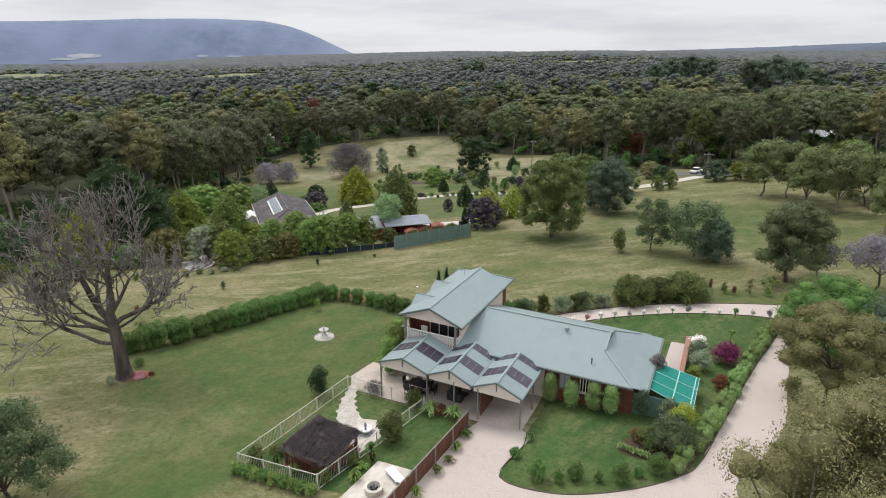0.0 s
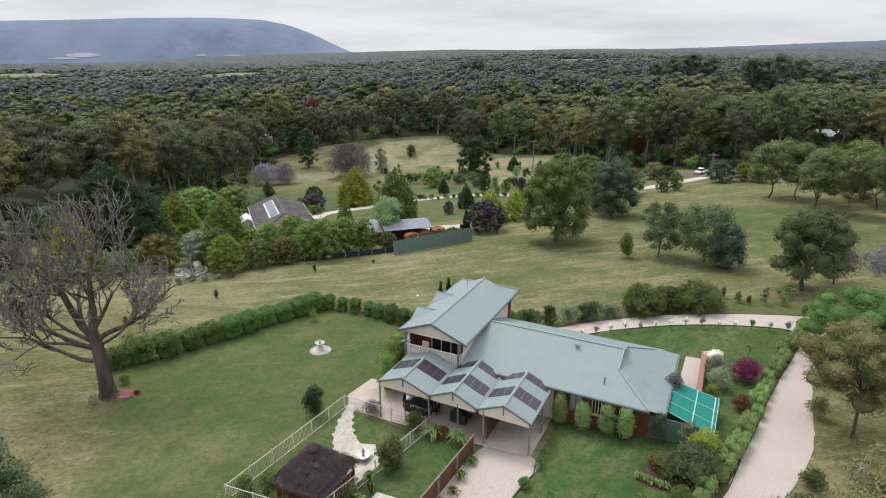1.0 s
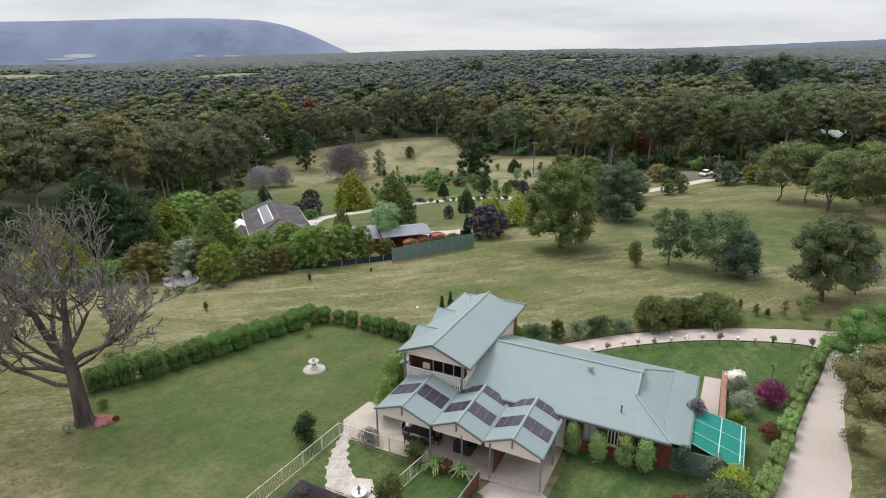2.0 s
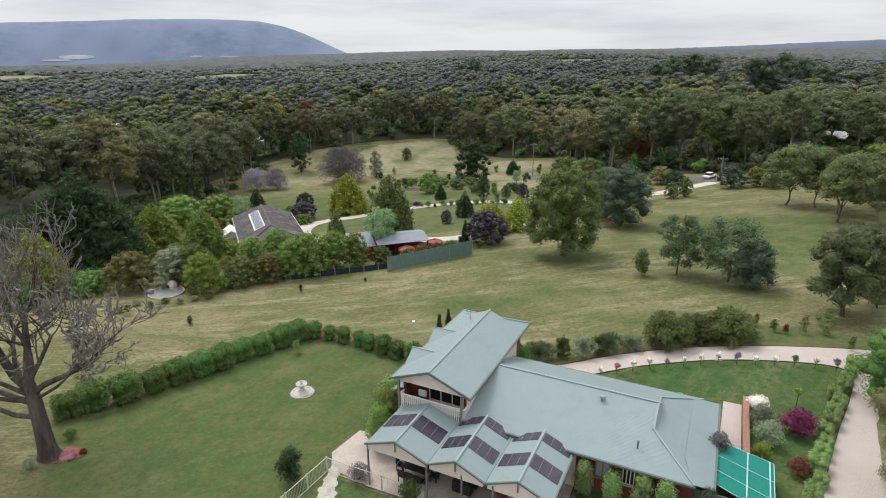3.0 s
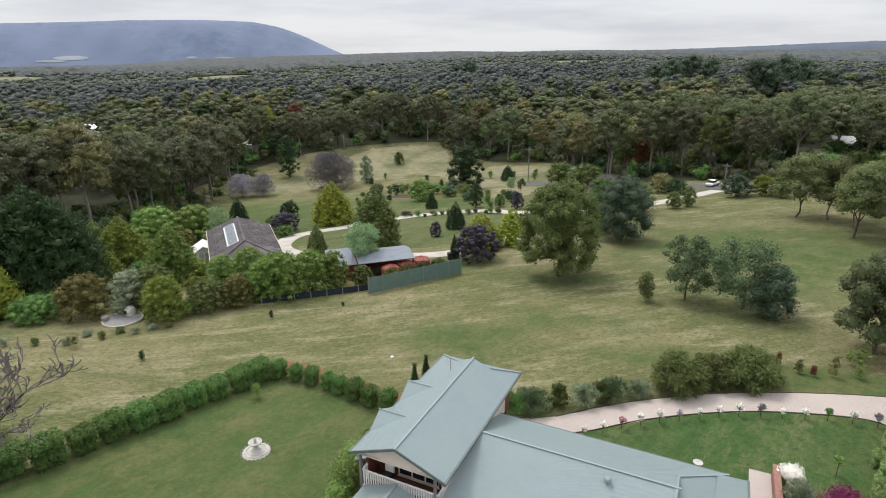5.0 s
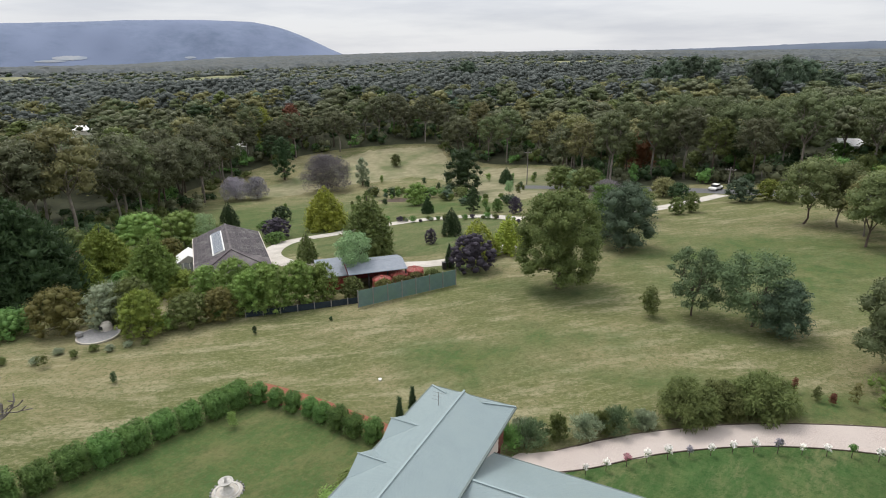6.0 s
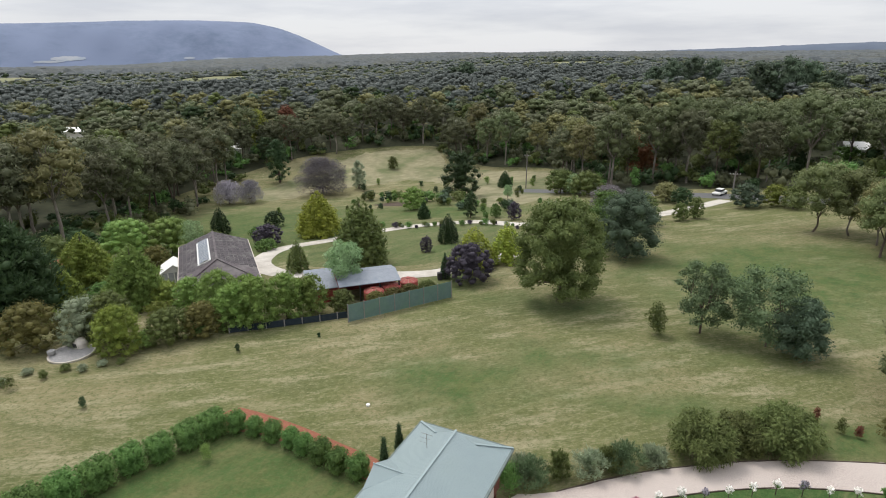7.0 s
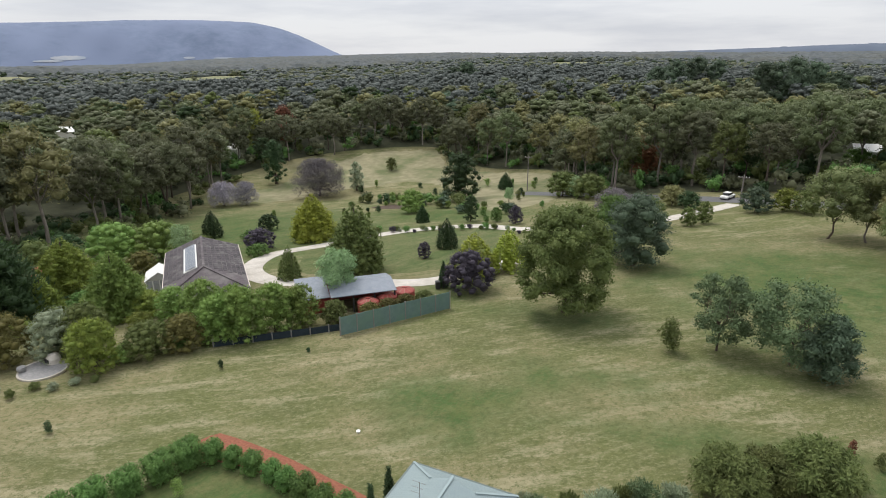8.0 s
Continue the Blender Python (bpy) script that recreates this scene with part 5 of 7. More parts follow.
box_hedges = [hedge_mesh(s, 1.76, 1.85, 2.15, L_HEDGE, 4600, 0.14) for s in (1, 2, 3)]
hedge_row(stations([(-46.9, 29.2), (-45.2, 33), (-43.9, 38), (-42.9, 43), (-41.2, 49.3)], 11), box_hedges, "hedge_shrub", "dense clipped green hedge shrub bordering the lawn", "clipped hedge round the lawn", 21)
hedge_row(stations([(-39.8, 50.4), (-35, 50.4), (-31, 49.6), (-27.6, 48.9)], 8), [hedge_mesh(s, 1.2, 1.35, 1.8, L_HEDGE, 2800, 0.13) for s in (4, 5)], "hedge_shrub", "rounded clipped green hedge shrub in a row along bark mulch", "clipped hedge round the lawn", 22)
hedge_row(stations([(0.2, 31.9), (1.3, 35.2), (2.4, 39.5), (3.3, 43.8), (4.0, 47.6), (4.9, 51.6), (6.2, 56.2), (7.0, 59.3)], 21), [hedge_mesh(s, 1.25, 1.1, 1.3, L_LIGHT_HEDGE, 1700, 0.13) for s in (6, 7, 8)], "hedge_shrub", "pale green clipped hedge mound beside the gravel drive", "low hedge along the drive", 23, scale=(0.7, 1.04))
patch("mulch_bed", curve_through([(-43.6, 47.5), (-43.0, 52.6), (-41.4, 53.3), (-36, 52.9), (-31, 52), (-26.8, 51.0), (-26.6, 49), (-31, 50.2), (-35, 50.6), (-40, 50.3)], 1.0, True), M_BARK_MULCH, 0.04, "strip of red bark mulch behind the hedge", "garden bed", 0.8)
patch("mulch_bed", curve_through([(-42.6, 24.9), (-41.6, 25.4), (-40.8, 26.5), (-41.2, 27.2), (-42.6, 27.0), (-43.2, 26.0)], 0.5, True), M_BARK_MULCH, 0.04, "red mulch flower bed round the dead tree's foot", "garden bed", 0.6)
# soil-coloured strip stands in for the hedge's narrow shadow
patch("hedge_soil", ribbon(curve_through([(0.3, 31.9), (1.4, 35.2), (2.5, 39.5), (3.4, 43.8), (4.1, 47.6), (5.0, 51.6), (6.3, 56)], 1.0), 0.7), M_SOIL, 0.05, "dark strip standing for shade under the drive hedge", "garden bed", 0.7)

# ---- fenced garden ----
def fence(name, a, b, posts, height, label, last=False, bar_gap=0.13):
    ob = thing(name, *a, gz(*a), label, "fence", "garden fence runs")
    L = math.dist(a, b)
    bar = bpy.data.meshes.get("fence_bar")
    if bar is None:
        bmx = boxed(-0.0045, -0.0045, 0.0, 0.0045, 0.0045, height - 0.1)
        bar = bpy.data.meshes.new("fence_bar")
        bmx.to_mesh(bar)
        bmx.free()
        bar.materials.append(M_FENCE)
    inv = ob.matrix_basis.inverted()
    P = lambda s: (a[0] + (b[0] - a[0]) * s, a[1] + (b[1] - a[1]) * s)
    for i in range(posts + 1):
        x, y = P(i / posts)
        z = gz(x, y)
        if i < posts or last:
            wpart("post", boxed(x - 0.035, y - 0.035, z - 0.1, x + 0.035, y + 0.035, z + height + 0.05), M_FENCE, ob)
        if i < posts:
            x2, y2 = P((i + 1) / posts)
            z2 = gz(x2, y2)
            for hh in (0.08, height - 0.03):
                wpart("rail", beam(bmesh.new(), (x, y, z + hh), (x2, y2, z2 + hh), 0.035, 0.04), M_FENCE, ob)
    n = int(L / bar_gap)
    for i in range(1, n):
        x, y = P(i / n)
        o = link("bar", bar, ob)
        o.matrix_basis = inv @ Matrix.Translation((x, y, gz(x, y) + 0.06))
    return ob


LAB = "cream painted metal garden fence with upright bars"
fence("garden_fence", (-24.8, 20.9), (-24.8, 32.6), 6, 1.15, LAB)
fence("garden_fence", (-18.9, 21.4), (-24.8, 20.9), 3, 1.15, LAB)
fence("garden_fence", (-17.5, 32.2), (-18.9, 21.4), 6, 1.15, LAB)
fence("garden_fence", (-24.8, 32.6), (-18.4, 32.4), 3, 1.15, LAB, True)


def board_fence(name, a, b, height, label, mat):
    ob = thing(name, *a, gz(*a), label, "fence")
    L = math.dist(a, b)
    d = ((b[0] - a[0]) / L, (b[1] - a[1]) / L)
    n = int(L / 0.3)
    inv = ob.matrix_basis.inverted()
    me = bpy.data.meshes.new("board")
    bmx = boxed(-0.145, -0.015, 0, 0.145, 0.015, height, bevel=0.008)
    bmx.to_mesh(me)
    bmx.free()
    me.materials.append(mat)
    ang = math.degrees(math.atan2(d[1], d[0]))
    r = np.random.default_rng(8)
    for i in range(n):
        x, y = a[0] + d[0] * (i + 0.5) * 0.3, a[1] + d[1] * (i + 0.5) * 0.3
        o = link("board", me, ob)
        o.matrix_basis = inv @ pose(x, y, gz(x, y) - 0.05 + r.normal() * 0.012, r.normal() * 0.8, 0, ang)
    for i in range(6):
        s = i / 5
        x, y = a[0] + (b[0] - a[0]) * s, a[1] + (b[1] - a[1]) * s
        wpart("post", boxed(x - 0.05, y - 0.08, gz(x, y) - 0.1, x + 0.05, y + 0.08, gz(x, y) + height + 0.05), M_STEEL, ob)
    wpart("top_rail", beam(bmesh.new(), (*a, gz(*a) + height), (*b, gz(*b) + height), 0.07, 0.05), M_STEEL, ob)


board_fence("board_fence", (-13.6, 31.6), (-13.95, 19.5), 1.3, "dark red-brown board fence beside the gravel drive", M_BROWN_FENCE)

path_line = curve_through([(-25.2, 34.6), (-24.2, 32.3), (-23.4, 30.6), (-22.4, 29.2), (-21.3, 28.3)], 0.5)
patch("garden_path", ribbon(path_line, lambda s: 0.5 + 1.4 * s * s), M_PAVING, 0.05, "pale crazy-paved garden path", "path", 0.5)
patch("paved_pad", [(-22.7, 28.6), (-20.0, 29.5), (-18.5, 27.8), (-18.8, 25.2), (-20.3, 26.3), (-22.0, 27.3)], M_PAVING, 0.055, "white paved area beside the gazebo", "paving", 0.6)
patch("paved_pad", [(-20.4, 28.3), (-19.3, 28.4), (-19.2, 27.2), (-20.3, 27.1)], M_GREY_STONE, 0.065, "grey stone square under the urn fountain", "paving", 0.5)
patch("patio", [(-17.2, 25.4), (-14.7, 25.5), (-14.1, 24.2), (-14.3, 19.5), (-17.3, 19.5)], M_PAVING, 0.05, "pale paved patio with a fire pit", "paving", 0.6)
patch("terrace", [(-25.6, 37.5), (-25.8, 34.4), (-24.6, 32.9), (-21.7, 32.5), (-21.7, 37.5)], M_CONCRETE, 0.05, "pale terrace beside the carport", "paving", 0.8)
# stepping stones that show in the path
M_STONE = surface("paving_stone", (0.36, 0.33, 0.29), (0.5, 0.46, 0.41), 4.0, 0.85, 0.3, vary=0.18)
slab_me = []
r = np.random.default_rng(5)
for k in range(4):
    n = 6
    a0 = r.uniform(0, 1)
    bmx = slab(bmesh.new(), [(0.26 * r.uniform(0.75, 1.15) * math.cos(6.283 * i / n + a0), 0.26 * r.uniform(0.75, 1.15) * math.sin(6.283 * i / n + a0), 0.03) for i in range(n)], 0.03)
    me = bpy.data.meshes.new("stone")
    bmx.to_mesh(me)
    bmx.free()
    me.materials.append(M_STONE)
    slab_me.append(me)
path_stones = thing("path_stones", -23.4, 30.6, gz(-23.4, 30.6), "irregular pale paving stones of the garden path", "paving stones")
r = np.random.default_rng(9)
for i, (x, y) in enumerate(stations(path_line, 17)):
    half_w = 0.1 + 0.7 * (i / 16) ** 2
    m = 2 + int(half_w / 0.3)
    for j in range(m):
        s = (j / (m - 1) * 2 - 1) * half_w + (0.12 if i % 2 else -0.1)
        o = link("stone", slab_me[(i * 3 + j) % 4], path_stones)
        px, py = x + s * 0.86 + r.normal() * 0.03, y + s * 0.5 + r.normal() * 0.03
        o.matrix_basis = path_stones.matrix_basis.inverted() @ pose(px, py, gz(px, py) + 0.045, 0, 0, r.uniform(0, 360))

# gazebo with a thatched roof
gx, gy = -20.7, 24.1
gzb = gz(gx, gy)
gazebo = thing("gazebo", gx, gy, gzb, "square timber gazebo with a weathered dark thatched roof", "gazebo")
bm = bmesh.new()
half, top, eav = 1.88, 3.05, 1.55
N = 15
grid = {}
r = np.random.default_rng(2)
for i in range(N + 1):
    for j in range(N + 1):
        u, v = i / N * 2 - 1, j / N * 2 - 1
        k = max(abs(u), abs(v))
        z = eav + (top - eav) * (1 - k ** 1.0) + r.normal() * 0.02 - (0.12 if k > 0.98 else 0)
        grid[i, j] = bm.verts.new((u * half + r.normal() * 0.03, v * half + r.normal() * 0.03, z))
for i in range(N):
    for j in range(N):
        bm.faces.new((grid[i, j], grid[i + 1, j], grid[i + 1, j + 1], grid[i, j + 1]))
bmesh.ops.solidify(bm, geom=bm.faces[:], thickness=0.16)
thatch = part("thatched_roof", bm, M_THATCH, gazebo, "dark grey weathered thatch")
# loose straw that breaks the outline
r = np.random.default_rng(12)
vq = []
for i in range(1500):
    u, v = r.uniform(-1, 1), r.uniform(-1, 1)
    if i % 3 == 0:
        (u, v) = (np.sign(u), v) if r.random() < 0.5 else (u, np.sign(v))
    k = max(abs(u), abs(v))
    z = eav + (top - eav) * (1 - k ** 1.0) + 0.04
    d = Vector((np.sign(u), 0, -0.72)) if abs(u) > abs(v) else Vector((0, np.sign(v), -0.72))
    d.normalize()
    d = d + Vector(r.normal(size=3) * 0.09)
    s = d.cross(Vector((0, 0, 1))).normalized() * 0.011
    p = Vector((u * half, v * half, z))
    q = p + d * r.uniform(0.12, 0.3)
    vq += [p - s, p + s, q + s, q - s]
link("loose_straw", fast_quads("loose_straw", np.array([tuple(a) for a in vq]), 1500, [M_THATCH]), thatch)
part("roof_cap", lathe(bmesh.new(), [(0.32, top - 0.14), (0.28, top + 0.02), (0.14, top + 0.2), (0.05, top + 0.3)], 10), M_THATCH, gazebo)
part("smoke_vent", lathe(bmesh.new(), [(0.1, 2.2), (0.1, 2.5), (0.16, 2.52), (0.05, 2.62)], 10, (0.7, -0.7)), M_THATCH, gazebo)
for sx in (-1, 1):
    for sy in (-1, 1):
        part("post", boxed(sx * 1.6 - 0.07, sy * 1.6 - 0.07, -0.1, sx * 1.6 + 0.07, sy * 1.6 + 0.07, 1.75), M_TIMBER, gazebo)
for a, b in (((-1.6, -1.6), (1.6, -1.6)), ((1.6, -1.6), (1.6, 1.6)), ((-1.6, 1.6), (-1.6, -1.6))):
    for z in (0.15, 0.8):
        part("rail", beam(bmesh.new(), (*a, z), (*b, z), 0.06, 0.07), M_TIMBER, gazebo)
    for i in range(1, 14):
        x, y = a[0] + (b[0] - a[0]) * i / 14, a[1] + (b[1] - a[1]) * i / 14
        part("slat", boxed(x - 0.03, y - 0.03, 0.15, x + 0.03, y + 0.03, 0.8), M_TIMBER, gazebo)
part("deck", boxed(-1.8, -1.8, -0.05, 1.8, 1.8, 0.12), M_TIMBER, gazebo)
part("table", lathe(bmesh.new(), [(0.3, 0.12), (0.06, 0.2), (0.06, 0.8), (0.6, 0.82), (0.6, 0.87)], 16), M_TIMBER, gazebo)

def fountain(name, x, y, s, label, mat, basin=True):
    ob = thing(name, x, y, gz(x, y) + 0.06, label, "fountain", scale=s)
    if basin:
        part("base_ring", lathe(bmesh.new(), [(1.0, 0.0), (1.02, 0.12), (0.9, 0.14), (0.86, 0.06)], 28), mat, ob)
        part("pedestal", lathe(bmesh.new(), [(0.62, 0.05), (0.45, 0.16), (0.3, 0.3), (0.22, 0.5), (0.2, 0.75), (0.3, 0.86)], 20), mat, ob)
        part("bowl", lathe(bmesh.new(), [(0.2, 0.84), (0.52, 0.92), (0.6, 1.06), (0.54, 1.06), (0.44, 0.98), (0.1, 0.94)], 24), mat, ob)
        part("figure_post", lathe(bmesh.new(), [(0.14, 0.95), (0.1, 1.1), (0.14, 1.22), (0.06, 1.34), (0.09, 1.42), (0.02, 1.5)], 14), mat, ob)
    else:
        part("bowl", lathe(bmesh.new(), [(0.22, 0.0), (0.16, 0.12), (0.36, 0.2), (0.45, 0.34), (0.4, 0.34), (0.3, 0.25)], 24), mat, ob)
        part("urn_stem", lathe(bmesh.new(), [(0.09, 0.24), (0.06, 0.45), (0.12, 0.6), (0.05, 0.75), (0.03, 0.85)], 14), M_GREY_STONE, ob)
    return ob


ft = fountain("garden_fountain", -33.3, 40.35, 0.8, "white tiered garden fountain on white pebbles in the lawn", M_CAST)
bm = lathe(bmesh.new(), [(1.25, -0.05), (1.2, 0.03), (0.9, 0.07), (0.4, 0.08)], 24)
part("pebble_ring", bm, M_WHITE_GRAVEL, ft, "white pebbles")
stone_me = bpy.data.meshes.new("edge_stone")
bmx = bmesh.new()
bmesh.ops.create_icosphere(bmx, subdivisions=1, radius=0.11)
bmx.to_mesh(stone_me)
bmx.free()
stone_me.materials.append(M_GREY_STONE)
for i in range(22):
    o = link("edge_stone", stone_me, ft)
    o.matrix_basis = Matrix.Translation((1.3 * math.cos(i * 0.2856), 1.3 * math.sin(i * 0.2856), 0.0))
fountain("urn_fountain", -19.8, 27.8, 1.0, "small white bowl fountain with dark centrepiece on paving", M_WHITE, False)
pit = thing("fire_pit", -15.75, 22.7, gz(-15.75, 22.7) + 0.05, "round pale stone fire pit with charred logs", "fire pit")
part("stone_ring", lathe(bmesh.new(), [(0.55, 0.0), (0.58, 0.42), (0.4, 0.44), (0.36, 0.12)], 24), M_PAVING, pit)
for i in range(5):
    part("log", beam(bmesh.new(), (0.25 * math.cos(i * 1.3), 0.25 * math.sin(i * 1.3), 0.16), (-0.25 * math.cos(i * 1.3), -0.25 * math.sin(i * 1.3), 0.3), 0.09, 0.09), M_DARK, pit)
lounger = thing("sun_lounger", -15.2, 24.3, gz(-15.2, 24.3) + 0.05, "white sun lounger on the pale patio", "lounger", turn=-28)
part("frame", boxed(-0.85, -0.3, 0.26, 0.5, 0.3, 0.31, bevel=0.01), M_WHITE, lounger)
bm = boxed(-0.3, -0.3, 0, 0.4, 0.3, 0.05, bevel=0.01)
bmesh.ops.rotate(bm, verts=bm.verts, matrix=Matrix.Rotation(-0.45, 3, "Y"))
bmesh.ops.translate(bm, verts=bm.verts, vec=(0.78, 0, 0.42))
part("backrest", bm, M_WHITE, lounger)
for sx in (-0.75, 0.4):
    for sy in (-0.25, 0.25):
        part("leg", boxed(sx - 0.03, sy - 0.03, 0, sx + 0.03, sy + 0.03, 0.26), M_WHITE, lounger)

# terrace furniture
TZ = gz(-19.5, 34.5) + 0.09
table = thing("outdoor_table", -19.2, 34.6, TZ, "dark outdoor dining table under the terrace roof", "table")
part("tabletop", boxed(-0.9, -0.5, 0.7, 0.9, 0.5, 0.75, bevel=0.01), M_DARK, table)
for sx in (-0.8, 0.8):
    for sy in (-0.4, 0.4):
        part("leg", boxed(sx - 0.04, sy - 0.04, 0, sx + 0.04, sy + 0.04, 0.7), M_DARK, table)
chair = thing("outdoor_chair", -19.8, 33.8, TZ, "dark outdoor dining chair beside the table", "chair", "chairs round the outdoor table")
part("seat", boxed(-0.24, -0.24, 0.42, 0.24, 0.24, 0.47, bevel=0.01), M_DARK, chair)
part("backrest", boxed(-0.24, -0.28, 0.5, 0.24, -0.23, 1.0, bevel=0.01), M_DARK, chair)
for sx in (-0.2, 0.2):
    for sy in (-0.22, 0.2):
        part("leg", boxed(sx - 0.025, sy - 0.025, 0, sx + 0.025, sy + 0.025, 0.42), M_DARK, chair)
for x, y, a in ((-19.2, 33.8, 0), (-18.6, 33.8, 0), (-19.8, 35.4, 180), (-18.7, 35.4, 180), (-20.4, 34.6, -90), (-18.0, 34.6, 90)):
    copy_thing(chair, pose(x, y, TZ, 0, 0, a))
bbq = thing("barbecue", -15.9, 34.3, gz(-15.9, 34.3) + 0.09, "black hooded barbecue under the carport", "barbecue")
part("cabinet", boxed(-0.6, -0.3, 0.1, 0.6, 0.3, 0.85, bevel=0.02), M_DARK, bbq)
part("hood", boxed(-0.45, -0.28, 0.87, 0.45, 0.26, 1.15, bevel=0.08), M_DARK, bbq)
part("side_shelf", boxed(0.62, -0.28, 0.78, 1.0, 0.28, 0.83), M_DARK, bbq)
pot = thing("terrace_pot", -20.9, 35.2, TZ - 0.05, "pale square planter on the terrace", "planter")
part("pot", lathe(bmesh.new(), [(0.2, 0), (0.28, 0.4), (0.3, 0.42), (0.24, 0.38)], 12), M_WHITE, pot)

# ---- garden plants ----
def tuft(name, x, y, h, w, leaf, label, seed, n=70, group="spiky grass plants"):
    """A spiky grass-like plant: arching blades from one root."""
    rr_ = np.random.default_rng(seed)
    ob = thing(name, x, y, gz(x, y), label, "plant", group)
    v = []
    for i in range(n):
        a, k = rr_.uniform(0, 6.283), rr_.uniform(0.3, 1.0)
        d = np.array((math.cos(a), math.sin(a), 0))
        s = np.array((-math.sin(a), math.cos(a), 0)) * 0.035
        hh = h * (1.15 - 0.6 * k)
        p0, p1, p2 = np.zeros(3), d * w * 0.3 * k + (0, 0, hh * 0.85), d * w * 0.55 * k + (0, 0, hh * (1 - 0.5 * k))
        v += [p0 - s, p0 + s, p1 + s, p1 - s, p1 - s, p1 + s, p2 + s * 0.3, p2 - s * 0.3]
    link("foliage", fast_quads("foliage", np.array(v), 2 * n, [leaf]), ob)


tuft("cordyline", -16.8, 32.0, 1.3, 1.9, L_LIGHT_HEDGE, "spiky green cordyline beside the carport", 1)
tuft("cordyline", -14.9, 32.0, 1.4, 2.0, L_LIGHT_HEDGE, "spiky yellow-green cordyline beside the carport", 2)
for i, (x, y, h) in enumerate(((-13.1, 28.6, 0.9), (-13.15, 25.8, 0.9), (-13.2, 30.3, 0.8), (-13.3, 23.5, 0.9), (-21.2, 21.9, 1.1), (-22.9, 22.2, 0.9), (-17.5, 23.2, 0.9), (-17.5, 25.2, 1.0), (-18.3, 26.2, 0.8), (-17.7, 24.2, 0.7), (-13.0, 27.2, 0.6), (-9.0, 31.8, 0.6))):
    tuft("flax_plant", x, y, h, 1.1, [L_GREEN, L_OLIVE, L_HEDGE][i % 3], "strappy green flax plant by the fence", 10 + i, 45, "flax plants by the fences")
bush("garden_shrub", -26.3, 30.9, 2.5, 1.8, L_DEEP, "young dark green conifer-like shrub on the lawn", 31, 0.2, 900, n=9, clump=0.28)
bush("garden_shrub", -17.6, 27.9, 2.3, 2.1, L_OLIVE, "loose olive-green shrub by the garden fence", 32, 0.24, 900)
bush("garden_shrub", -18.4, 32.3, 1.6, 1.4, L_OLIVE, "leafy shrub at the terrace edge", 33, 0.22, 500)
bush("garden_shrub", -22.4, 32.9, 1.1, 1.8, L_TWIG, "thin pink-flowering shrub at the terrace edge", 34, 0.16, 420, core=0.4)
bush("garden_shrub", -16.2, 32.3, 0.8, 1.4, L_RED, "low red-brown shrub by the carport", 35, 0.2, 300)
for i, s in enumerate(np.linspace(0, 1, 9)):
    x = -24.6 + 5.6 * s
    bush("border_shrub", x, 20.5 + 0.45 * s, 0.75, 1.0, L_HEDGE if i % 2 else L_GREEN, "low bright green shrub along the garden fence", 40 + i, 0.18, 300, group="low shrubs along the garden fence", n=5)
for i, (x, y, h, w) in enumerate(((-24.2, 21.8, 1.3, 1.3), (-23.6, 23.2, 0.8, 1.2), (-19.0, 22.2, 1.0, 1.0), (-18.4, 24.4, 0.9, 0.9))):
    bush("garden_shrub", x, y, h, w, L_OLIVE, "leafy shrub beside the gazebo", 52 + i, 0.2, 450)
for i, (x, y, h, w) in enumerate(((-7.3, 27.9, 1.5, 1.3), (-5.2, 28.9, 1.2, 1.05), (-2.7, 29.7, 1.4, 1.25), (-0.8, 31.3, 1.5, 1.35), (-6.1, 28.2, 0.9, 0.7), (-3.9, 29.2, 0.7, 0.55), (-1.8, 30.6, 0.8, 0.6), (-9.3, 29.5, 0.8, 0.8))):
    bush("lawn_shrub", x, y, h, w, L_HEDGE, "rounded green shrub at the lawn's edge", 60 + i, 0.17, 700 if w > 1 else 300, group="round shrubs along the lawn edge", n=8, clump=0.33)
patch("flower_bed", curve_through([(-3.6, 33.0), (-2.2, 32.4), (0.2, 33.2), (0.9, 36.2), (-0.8, 36.9), (-2.6, 35.0)], 0.6, True), M_SOIL, 0.04, "dark soil garden bed at the lawn's corner", "garden bed", 0.7)
for i in range(9):
    tuft("iris_plant", -3.3 + 0.22 * i, 32.95 - 0.05 * i, 0.7, 0.6, L_LIGHT_HEDGE, "pale strappy iris plant edging the bed", 80 + i, 22, "iris plants")
bush("garden_shrub", -0.4, 34.3, 2.4, 3.2, L_GREYGREEN, "large grey-green shrub in the garden bed", 90, 0.22, 1700, n=12)
bush("garden_shrub", -1.6, 34.0, 1.4, 2.0, L_OLIVE, "olive-grey shrub in the garden bed", 91, 0.2, 800)
bush("garden_shrub", 0.1, 36.2, 2.5, 1.9, L_GOLD, "bright yellow-green shrub beside the shade canopy", 92, 0.2, 900)
bush("garden_shrub", -2.4, 34.4, 0.9, 1.2, L_RED, "low dark red shrub in the garden bed", 93, 0.2, 350)
bush("garden_shrub", 2.5, 47.9, 1.9, 2.4, L_MAGENTA, "round deep magenta shrub on the lawn", 94, 0.18, 1300, n=10, clump=0.33)
bush("garden_shrub", 2.2, 43.3, 1.3, 1.4, L_RED, "small red-orange shrub on the lawn", 95, 0.18, 500)
bush("garden_shrub", 0.2, 50.1, 1.2, 1.9, L_WHITE, "white flowering shrub beside the brick planter", 96, 0.16, 700)
bush("garden_shrub", 0.4, 48.0, 1.8, 1.9, L_GREY, "grey-green shrub beside the brick planter", 97, 0.2, 700)
